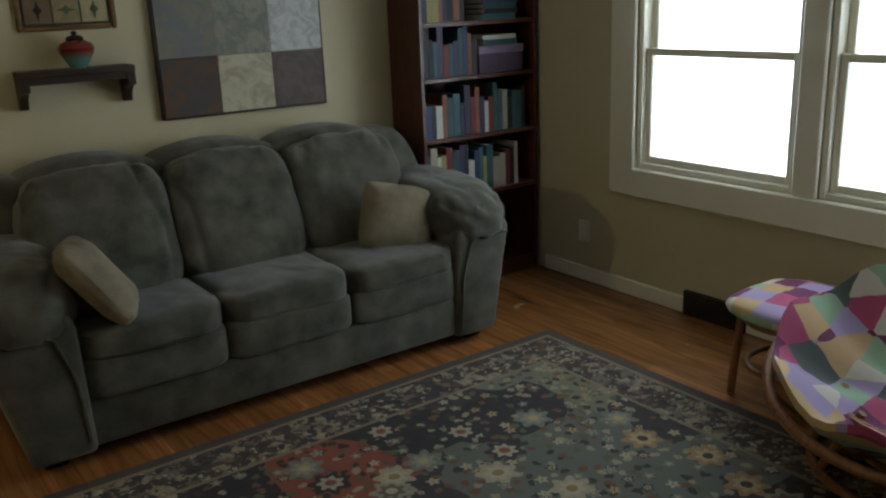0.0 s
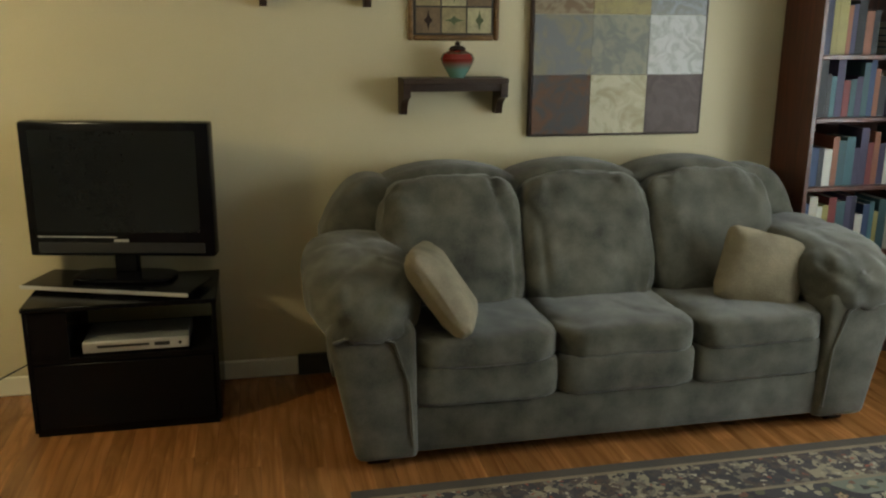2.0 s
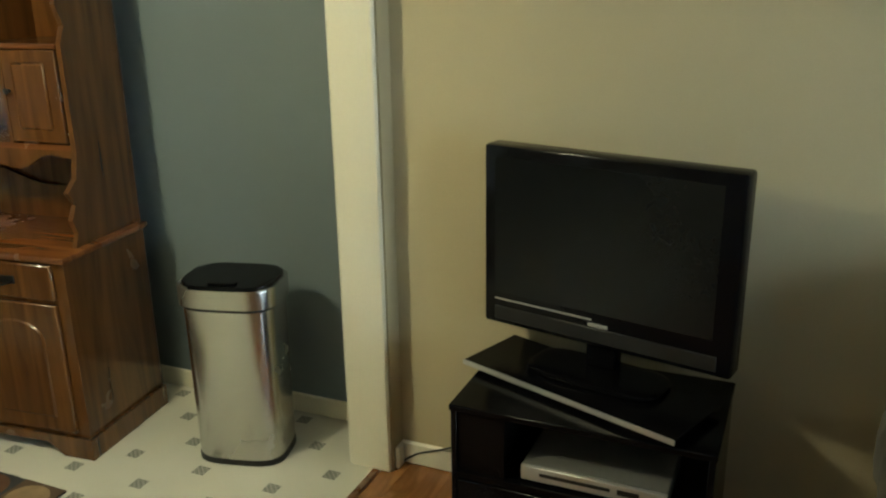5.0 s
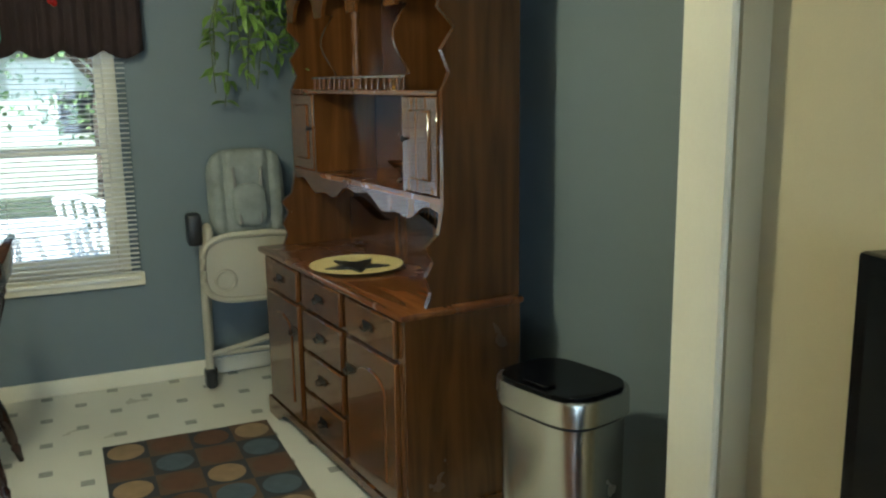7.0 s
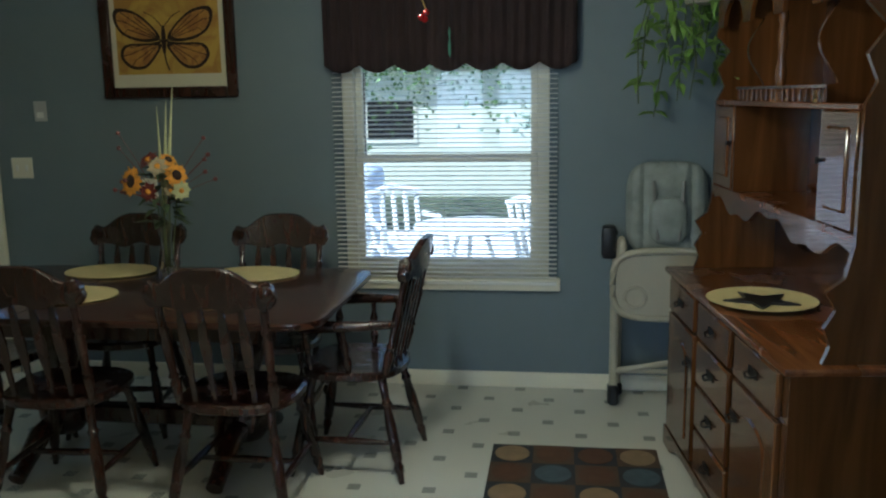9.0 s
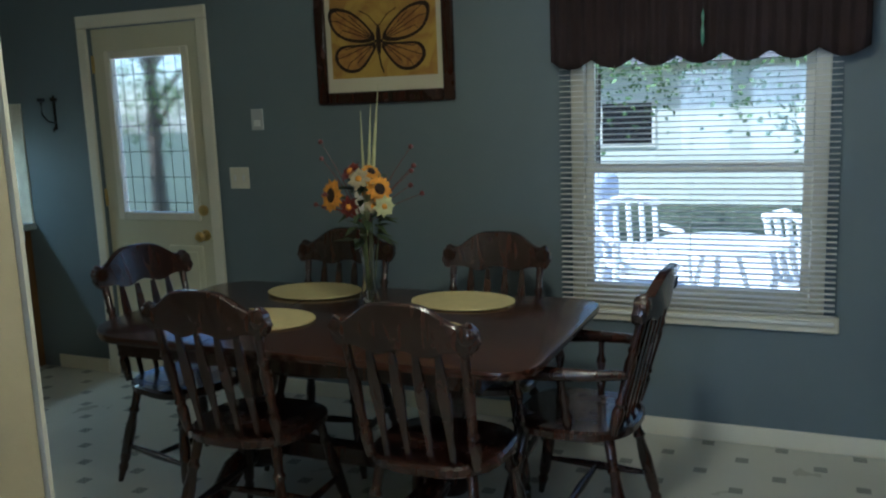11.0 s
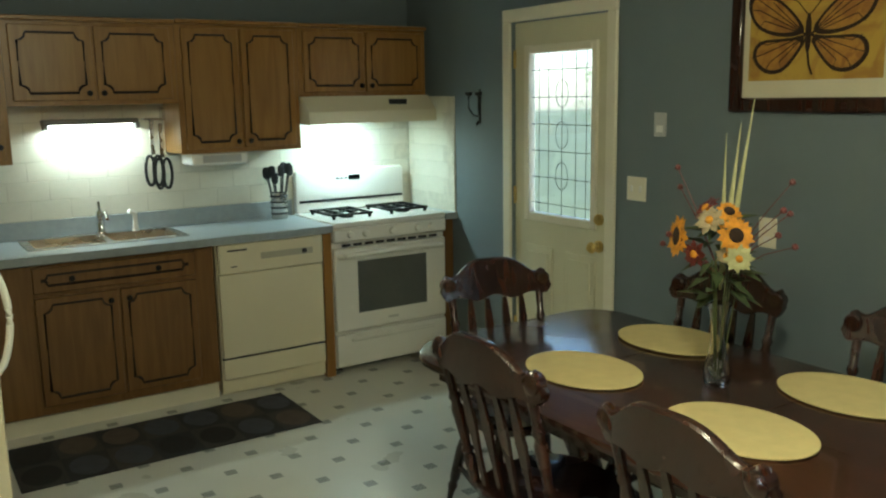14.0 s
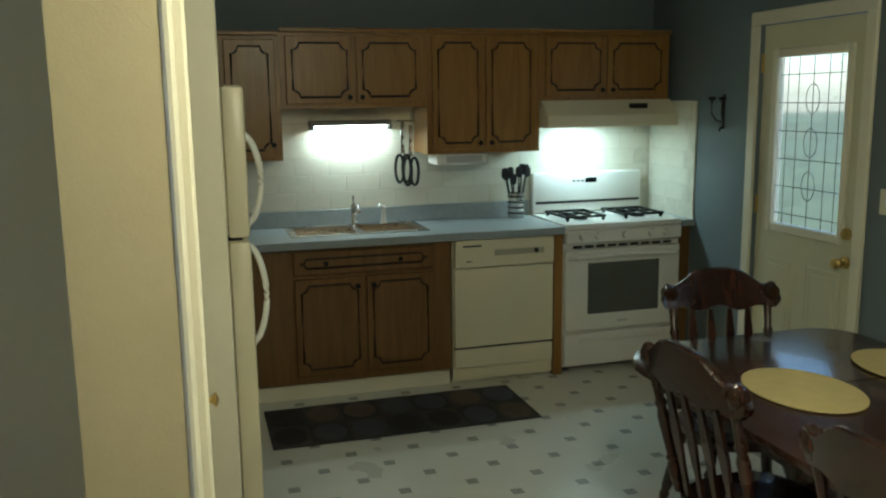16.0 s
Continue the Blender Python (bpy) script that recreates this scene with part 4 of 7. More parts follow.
def television():
    t = thing("television", "black flat-screen television, switched off", "television", pose(1.510, 7.215, 0.5805, 0, 0, -12))
    part("stand_base", puff(B(), (0, -0.01, 0.010), (0.21, 0.10, 0.010), 0.5), M["black"], t)
    part("stand_neck", bx(-0.05, 0.05, 0.01, 0.05, 0.015, 0.14, bevel=0.008), M["black"], t)
    w, z0, z1 = 0.385, 0.095, 0.655
    b = bx(-w, w, -0.02, 0.055, z0, z1, bevel=0.010, seg=2)
    part("housing", b, M["black"], t)
    part("screen", bx(-w + 0.04, w - 0.055, -0.0225, -0.0185, z0 + 0.105, z1 - 0.035), M["screen"], t, "dark matt screen")
    part("speaker_strip", bx(-w + 0.04, w - 0.04, -0.0235, -0.0185, z0 + 0.016, z0 + 0.06, bevel=0.002), M["blackmat"], t)
    part("trim_line", bx(-w + 0.04, -0.02, -0.0236, -0.019, z0 + 0.082, z0 + 0.086), M["silver"], t, "thin silver line")
    part("logo_plate", bx(-0.03, 0.03, -0.0236, -0.019, z0 + 0.064, z0 + 0.074), M["silver"], t)


television()
b = tube(B(), [(1.16, 7.33, 0.20), (1.05, 7.38, 0.16), (0.92, 7.40, 0.09), (0.82, 7.405, 0.05), (0.765, 7.395, 0.012)], 0.004, 6)
solid("power_cable", b, M["blackmat"], "thin black cable running to the wall corner", "cable")


def vent(name, m, w, h, label, mm):
    t = thing(name, label, "vent", m)
    part("body", bx(-w / 2, w / 2, -0.03, 0, 0.0, h, bevel=0.004), mm, t)
    n = int(w / 0.018)
    for i in range(n):
        x = -w / 2 + 0.016 + i * (w - 0.03) / n
        part("louvre", bx(x, x + 0.008, -0.034, -0.028, 0.018, h - 0.018), M["blackmat"], t, smooth=False)


vent("wall_vent", pose(2.41, NORTH, 0.0), 0.38, 0.10, "black metal register set in the baseboard", M["blackmat"])
vent("wall_vent", pose(EAST, 5.805, 0.0, 0, 0, -90), 0.37, 0.13, "brown metal register under the window", M["cabdark"])


def plate(name, m, label, w, h, holes, mm=None):
    t = thing(name, label, name.replace("_", " "), m)
    part("plate", bx(-w / 2, w / 2, -0.007, 0, -h / 2, h / 2, bevel=0.003), mm or M["trim"], t)
    for x, z, a, b in holes:
        part("rocker", bx(x - a, x + a, -0.011, -0.006, z - b, z + b, bevel=0.002), M["white"], t)


plate("wall_outlet", pose(EAST, 6.735, 0.30, 0, 0, -90), "cream double outlet plate on the beige wall", 0.085, 0.125, [(0, 0.028, 0.016, 0.014), (0, -0.028, 0.016, 0.014)])
plate("light_switch", pose(WEST, 3.415, 1.182, 0, 0, 90), "cream double switch plate beside the door", 0.125, 0.115, [(-0.028, 0, 0.008, 0.016), (0.028, 0, 0.008, 0.016)])
plate("wall_outlet", pose(WEST, 4.155, 1.06, 0, 0, 90), "cream outlet plate on the blue wall", 0.085, 0.125, [(0, 0.028, 0.016, 0.014), (0, -0.028, 0.016, 0.014)])
plate("thermostat", pose(WEST, 3.555, 1.49, 0, 0, 90), "small grey wall thermostat with a dial", 0.075, 0.11, [(0, -0.02, 0.02, 0.016)], M["silver"])


def papasan():
    t = thing("papasan_chair", "rattan bowl chair with a patchwork quilted cushion", "chair", pose(4.83, 4.46, 0, 0, 0, 5))
    tilt = Matrix.Translation((0, 0, 0.37)) @ Matrix.Rotation(radians(-17), 4, "Y")
    ring = [tilt @ Vector((0.525 * math.cos(q), 0.525 * math.sin(q), 0)) for q in [2 * math.pi * i / 40 for i in range(40)]]
    part("bowl_rim", tube(B(), ring, 0.020, 10, True), M["rattan"], t)
    low = [tilt @ Vector((0.28 * math.cos(q), 0.28 * math.sin(q), -0.22)) for q in [2 * math.pi * i / 32 for i in range(32)]]
    part("bowl_ring", tube(B(), low, 0.014, 8, True), M["rattan"], t)
    for k in range(14):
        q = 2 * math.pi * k / 14
        pts = [tilt @ Vector((r * math.cos(q), r * math.sin(q), z)) for r, z in ((0.525, 0), (0.44, -0.12), (0.28, -0.22), (0.10, -0.28))]
        part("rib", tube(B(), pts, 0.010, 6), M["rattan"], t)
    for z, r in ((0.02, 0.36), (0.24, 0.29)):
        part("base_ring", tube(B(), [(r * math.cos(q), r * math.sin(q), z) for q in [2 * math.pi * i / 32 for i in range(32)]], 0.017, 8, True), M["rattan"], t)
    for k in range(8):
        q = 2 * math.pi * k / 8
        part("base_pole", rod(B(), (0.36 * math.cos(q), 0.36 * math.sin(q), 0.0), (0.27 * math.cos(q + 0.3), 0.27 * math.sin(q + 0.3), 0.27), 0.015), M["rattan"], t)
    b = B()
    rows, n = [], 48
    for j, (r, z) in enumerate(((0.02, -0.12), (0.14, -0.11), (0.28, -0.06), (0.41, 0.03), (0.46, 0.09), (0.495, 0.120), (0.505, 0.095), (0.475, 0.035), (0.40, -0.06), (0.30, -0.15), (0.02, -0.22))):
        rows.append([b.verts.new(tilt @ Vector((r * math.cos(q), r * math.sin(q), z + 0.030 * math.cos(8 * q) * (r / 0.5) + 0.012 * noise.noise(Vector((r * 9, q * 3, 1)))))) for q in [2 * math.pi * i / n for i in range(n)]])
    for a, c in zip(rows, rows[1:]):
        for i in range(n):
            b.faces.new((a[i], a[(i + 1) % n], c[(i + 1) % n], c[i]))
    part("cushion", b, M["quilt"], t, "patchwork quilted round cushion")


papasan()
t = thing("footstool", "small rattan footstool with a quilted pad", "footstool", pose(5.05, 5.10, 0))
for x, y in ((-0.17, -0.15), (0.17, -0.15), (-0.17, 0.15), (0.17, 0.15)):
    part("leg", rod(B(), (x * 1.1, y * 1.1, 0), (x, y, 0.34), 0.016), M["rattan"], t)
part("frame_ring", tube(B(), [(0.22 * math.cos(q), 0.20 * math.sin(q), 0.335) for q in [2 * math.pi * i / 24 for i in range(24)]], 0.015, 8, True), M["rattan"], t)
part("lower_ring", tube(B(), [(0.20 * math.cos(q), 0.18 * math.sin(q), 0.13) for q in [2 * math.pi * i / 24 for i in range(24)]], 0.012, 8, True), M["rattan"], t)
part("pad", puff(B(), (0, 0, 0.385), (0.26, 0.24, 0.05), 0.7, 0.02), M["quilt"], t, "patchwork quilted pad")

# ---- dining area ----


def chair(label, arms=False):
    t = thing("dining_chair", label, "chair", None, "chairs round the table")
    b = B()
    n = 40
    rings = []
    for z, k in ((0.412, 0.93), (0.422, 1.0), (0.444, 1.0), (0.452, 0.95), (0.446, 0.6)):
        rings.append([b.verts.new((k * 0.225 * math.copysign(abs(math.cos(q)) ** 0.7, math.cos(q)) * (1 + 0.06 * math.sin(q)), k * 0.215 * math.copysign(abs(math.sin(q)) ** 0.75, math.sin(q)), z)) for q in [2 * math.pi * i / n for i in range(n)]])
    for a, c in zip(rings, rings[1:]):
        for i in range(n):
            b.faces.new((a[i], a[(i + 1) % n], c[(i + 1) % n], c[i]))
    b.faces.new(rings[0])
    b.faces.new(rings[-1])
    part("seat", b, M["darkwood"], t)
    legshape = [(0, 0.011), (0.10, 0.015), (0.16, 0.021), (0.20, 0.015), (0.24, 0.021), (0.55, 0.023), (0.72, 0.016), (0.76, 0.023), (0.80, 0.016), (1, 0.019)]
    for sx in (-1, 1):
        for sy in (-1, 1):
            part("leg", spindle(B(), (sx * 0.225, sy * 0.235, 0), (sx * 0.155, sy * 0.145, 0.415), legshape), M["darkwood"], t)
        part("stretcher", spindle(B(), (sx * 0.198, -0.198, 0.16), (sx * 0.198, 0.198, 0.16), [(0, 0.009), (0.5, 0.016), (1, 0.009)]), M["darkwood"], t)
    part("stretcher", spindle(B(), (-0.198, 0, 0.16), (0.198, 0, 0.16), [(0, 0.009), (0.5, 0.016), (1, 0.009)]), M["darkwood"], t)
    post = [(0, 0.014), (0.12, 0.019), (0.20, 0.021), (0.24, 0.014), (0.27, 0.021), (0.30, 0.014), (0.60, 0.020), (0.66, 0.014), (0.70, 0.020), (0.74, 0.014), (1, 0.017)]
    for sx in (-1, 1):
        part("post", spindle(B(), (sx * 0.180, -0.165, 0.445), (sx * 0.192, -0.268, 0.865), post), M["darkwood"], t)
    for x in (-0.112, -0.038, 0.038, 0.112):
        o = [(-0.008, 0), (-0.010, 0.12), (-0.020, 0.24), (-0.014, 0.33), (-0.008, 0.39), (0.008, 0.39), (0.014, 0.33), (0.020, 0.24), (0.010, 0.12), (0.008, 0)]
        b = prism(B(), [(p * 1.0, q) for p, q in o], -0.006, 0.006)
        turn(b, Matrix.Translation((x, -0.175, 0.445)) @ Matrix.Rotation(radians(13.5), 4, "X"))
        part("splat", b, M["darkwood"], t)
    top, bot, k = [], [], 48
    for i in range(k + 1):
        u = -1 + 2 * i / k
        a = abs(u)
        end = max(0.0, (a - 0.88) / 0.12)
        top.append((u * 0.238, 0.908 + 0.074 * math.exp(-(u / 0.62) ** 4) + 0.022 * math.exp(-((a - 0.90) / 0.09) ** 2) - 0.045 * end ** 2))
        bot.append((u * 0.238, 0.826 + 0.010 * math.cos(3 * math.pi * u) + 0.012 * (a > 0.7) * (a - 0.7) / 0.3 + 0.034 * end ** 2))
    b = B()
    cols = [[b.verts.new((x, y, z)) for y, z in ((-0.255, z0 + 0.004), (-0.255, z1 - 0.006), (-0.262, z1), (-0.281, z1), (-0.288, z1 - 0.006), (-0.288, z0 + 0.004), (-0.281, z0), (-0.262, z0))] for (x, z1), (_, z0) in zip(top, bot)]
    for p, q in zip(cols, cols[1:]):
        for i in range(8):
            b.faces.new((p[i], p[(i + 1) % 8], q[(i + 1) % 8], q[i]))
    b.faces.new(cols[0])
    b.faces.new(cols[-1])
    for v in b.verts:
        v.co.y -= 0.030 * (1 - (v.co.x / 0.238) ** 2) - 0.012 + 0.20 * (v.co.z - 0.88)
    crest = part("crest_rail", b, M["darkwood"], t)
    for sx in (-1, 1):
        part("scroll_boss", lathe(B(), [(0.024, -0.024), (0.030, -0.018), (0.030, 0.018), (0.022, 0.024), (0.010, 0.027), (0, 0.028)], 16, pose(sx * 0.205, -0.268, 0.890, 90)), M["darkwood"], crest)
    if arms:
        for s in (-1, 1):
            pts = [(s * 0.19, -0.215, 0.655), (s * 0.235, -0.10, 0.655), (s * 0.245, 0.05, 0.65), (s * 0.235, 0.17, 0.645)]
            arm = part("armrest", tube(B(), pts, [0.016, 0.020, 0.024, 0.028], 10), M["darkwood"], t)
            for y in (-0.02, 0.14):
                part("arm_spindle", spindle(B(), (s * 0.195, y, 0.445), (s * 0.24, y + 0.01, 0.645), [(0, 0.010), (0.25, 0.020), (0.4, 0.011), (0.6, 0.019), (0.75, 0.010), (1, 0.012)]), M["darkwood"], arm)
    return t


plain = chair("dark walnut dining chair with arrow-shaped splats")
plain.matrix_world = pose(-0.985, 4.45, 0, 0, 0, 93)
copy_thing(plain, pose(-0.985, 5.17, 0, 0, 0, 90))
copy_thing(plain, pose(-1.72, 4.31, 0, 0, 0, -82))
copy_thing(plain, pose(-1.71, 5.04, 0, 0, 0, -84))
copy_thing(plain, pose(-1.33, 3.86, 0, 0, 0, -14))
armchair = chair("dark walnut dining armchair with turned arm supports", True)
armchair.matrix_world = pose(-1.40, 5.52, 0, 0, 0, 177)


def table():
    t = thing("dining_table", "dark walnut pedestal dining table with clipped corners", "table", pose(-1.35, 4.61, 0))
    w, h, c = 0.505, 0.90, 0.16
    o = []
    for sx, sy, a0, c in ((1, 1, 0, 0.12), (-1, 1, 90, 0.12), (-1, -1, 180, 0.16), (1, -1, 270, 0.26)):
        for k in range(7):
            q = radians(a0 + 15 * k)
            o.append((sx * (w - c) + c * math.cos(q), sy * (h - c) + c * math.sin(q)))
    b = B()
    prism(b, o, -0.745, -0.715)
    turn(b, Matrix.Rotation(radians(-90), 4, "X") @ Matrix.Scale(1, 4))
    for v in b.verts:
        v.co.z = abs(v.co.z)
    bmesh.ops.bevel(b, geom=[e for e in b.edges if abs(e.verts[0].co.z - e.verts[1].co.z) < 1e-5], offset=0.009, segments=2, profile=0.6, affect="EDGES")
    part("tabletop", b, M["darktop"], t)
    for y in (-0.30, 0.30):
        part("leaf_joint", bx(-w + 0.012, w - 0.012, y - 0.0012, y + 0.0012, 0.742, 0.7462), M["seed"], t, smooth=False)
    ap = B()
    for a in ((-0.40, 0.40, 0.70, 0.72), (-0.40, 0.40, -0.72, -0.70), (-0.42, -0.40, -0.72, 0.72), (0.40, 0.42, -0.72, 0.72)):
        box(ap, *a, 0.645, 0.715)
    part("apron", ap, M["darkwood"], t)
    for y in (-0.42, 0.42):
        ped = part("pedestal", lathe(B(), [(0.07, 0.10), (0.10, 0.14), (0.11, 0.22), (0.07, 0.30), (0.055, 0.36), (0.085, 0.44), (0.095, 0.54), (0.06, 0.60), (0.10, 0.64), (0.10, 0.66)], 20, pose(0, y, 0)), M["darkwood"], t)
        for s in (-1, 1):
            part("pedestal_foot", tube(B(), [(s * 0.05, y, 0.17), (s * 0.20, y, 0.15), (s * 0.32, y, 0.07), (s * 0.38, y, 0.035)], [0.05, 0.045, 0.036, 0.035], 10), M["darkwood"], ped)
    part("trestle_beam", bx(-0.035, 0.035, -0.36, 0.36, 0.15, 0.23, bevel=0.01), M["darkwood"], t)


table()
TOP = 0.7465


def placemat(x, y, rz, z=TOP):
    n = 48
    o = [(0.215 * math.cos(2 * math.pi * i / n), 0.165 * math.sin(2 * math.pi * i / n)) for i in range(n)]
    b = B()
    prism(b, o, 0, 0.004)
    turn(b, Matrix.Rotation(radians(90), 4, "X"))
    t = solid("placemat", b, M["linen"], "pale yellow oval woven placemat", "placemat", "", pose(x, y, z + 0.004, 0, 0, rz), "placemats on the table")
    part("hem", tube(B(), [(0.21 * math.cos(q), 0.16 * math.sin(q), 0.0005) for q in [2 * math.pi * i / n for i in range(n)]], 0.003, 5, True), M["linen"], t)


placemat(-1.20, 4.34, 90)
placemat(-1.19, 4.96, 90)
placemat(-1.695, 4.27, 90)
placemat(-1.67, 4.975, 90)


def vase():
    t = thing("flower_vase", "slim cut-glass vase of artificial sunflowers and reeds", "vase", pose(-1.44, 4.68, TOP))
    prof = [(0.030, 0.0), (0.040, 0.01), (0.043, 0.05), (0.028, 0.10), (0.022, 0.15), (0.026, 0.21), (0.036, 0.26)]
    b = lathe(B(), prof + [(0.033, 0.26), (0.023, 0.21), (0.019, 0.15), (0.024, 0.10), (0.037, 0.05), (0.030, 0.016)], 20)
    part("glass_body", b, M["glass"], t)
    rnd = random.Random(7)
    for i in range(9):
        q = rnd.uniform(0, 6.28)
        part("stem", rod(B(), (0.01 * math.cos(q), 0.01 * math.sin(q), 0.02), (0.06 * math.cos(q), 0.06 * math.sin(q), 0.40), 0.0022, 5), M["stem"], t)
    pebbles = B()
    for i in range(26):
        q, r = rnd.uniform(0, 6.28), rnd.uniform(0, 0.022)
        bmesh.ops.create_icosphere(pebbles, subdivisions=1, radius=0.007, matrix=Matrix.Translation((r * math.cos(q), r * math.sin(q), rnd.uniform(0.024, 0.075))))
    part("pebbles", pebbles, M["silver"], t)

    def flower(c, d, r, petals, m, core):
        d = Vector(d).normalized()
        mm = Matrix.Translation(c) @ d.to_track_quat("Z", "Y").to_matrix().to_4x4()
        b = B()
        for ring, (rr, up) in enumerate(((r, 0.004), (r * 0.82, 0.012))):
            for k in range(petals):
                q = 2 * math.pi * (k + 0.5 * ring) / petals + rnd.uniform(-0.1, 0.1)
                p = [(0.25, -0.10, 0), (0.62, -0.17, 0.10), (1, 0, rnd.uniform(-0.05, 0.22)), (0.62, 0.17, 0.10), (0.25, 0.10, 0)]
                vs = [b.verts.new(mm @ (Matrix.Rotation(q, 4, "Z") @ Vector((x * rr, y * rr * 1.3, z * rr + up)))) for x, y, z in p]
                vv = [b.verts.new(v.co - mm.to_3x3() @ Vector((0, 0, 0.0012))) for v in vs]
                b.faces.new(vs)
                b.faces.new(vv[::-1])
                for i in range(5):
                    b.faces.new((vs[i], vv[i], vv[(i + 1) % 5], vs[(i + 1) % 5]))
        f = part("flower", b, m, t)
        part("flower_head", puff(B(), (0, 0, 0.008), (core, core, 0.012), 1.0, 0.004, mm, 14, 8), M["seed"] if m is M["petal"] else M["petal"], f)
    flower((0.085, -0.085, 0.46), (1, -0.5, 0.15), 0.066, 18, M["petal"], 0.036)
    flower((0.10, -0.01, 0.42), (1, 0.0, 0.0), 0.045, 7, M["berry"], 0.012)
    flower((0.02, -0.04, 0.54), (0.6, -0.4, 0.7), 0.05, 9, M["berry"], 0.014)
    flower((0.06, 0.11, 0.42), (0.8, 0.7, 0.0), 0.045, 8, M["reed"], 0.010)
    flower((0.05, 0.085, 0.48), (0.7, 0.9, 0.35), 0.056, 15, M["petal"], 0.026)
    flower((0.09, 0.03, 0.52), (1, 0.2, 0.6), 0.048, 7, M["pale"], 0.012)
    flower((0.05, 0.06, 0.42), (0.9, 0.6, -0.1), 0.036, 7, M["pale"], 0.010)
    flower((-0.06, -0.02, 0.48), (-1, 0, 0.3), 0.056, 14, M["petal"], 0.026)
    flower((0.04, 0.05, 0.54), (0.4, 0.6, 0.7), 0.040, 12, M["petal"], 0.018)
    lf = B()
    for i in range(46):
        q, z = rnd.uniform(0, 6.28), rnd.uniform(0.28, 0.52)
        d = Vector((math.cos(q), math.sin(q), rnd.uniform(-0.6, 0.4)))
        mm = Matrix.Translation((0.035 * math.cos(q), 0.035 * math.sin(q), z)) @ d.to_track_quat("X", "Z").to_matrix().to_4x4()
        L = rnd.uniform(0.06, 0.10)
        vs = [lf.verts.new(mm @ Vector(p)) for p in ((0, 0, 0), (L * 0.4, -L * 0.26, 0.006), (L, 0, -0.01), (L * 0.4, L * 0.26, 0.006))]
        lf.faces.new((vs[0], vs[1], vs[2]))
        lf.faces.new((vs[0], vs[2], vs[3]))
    part("leaves", lf, M["leaf"], t)
    for dx, dy, z, r in ((-0.05, 0.055, 0.87, 0.009), (0.0, 0.0, 0.77, 0.006), (-0.02, 0.035, 0.80, 0.008)):
        part("reed", tube(B(), [(0, 0, 0.30), (dx * 0.5, dy * 0.5, 0.55), (dx, dy, z)], [0.004, r, 0.001], 6), M["reed"], t)
    for i in range(14):
        q = rnd.choice((1.3, 1.6, 1.9, -1.6, -1.2, 0.3)) + rnd.uniform(-0.4, 0.4)
        e = Vector((math.cos(q) * 0.17, math.sin(q) * rnd.uniform(0.12, 0.24), rnd.uniform(0.40, 0.66)))
        b = tube(B(), [(0, 0, 0.34), e * 0.6 + Vector((0, 0, 0.15)), e], 0.0016, 5)
        bmesh.ops.create_icosphere(b, subdivisions=1, radius=0.011, matrix=Matrix.Translation(e))
        part("berry_sprig", b, M["berry"], t)


vase()


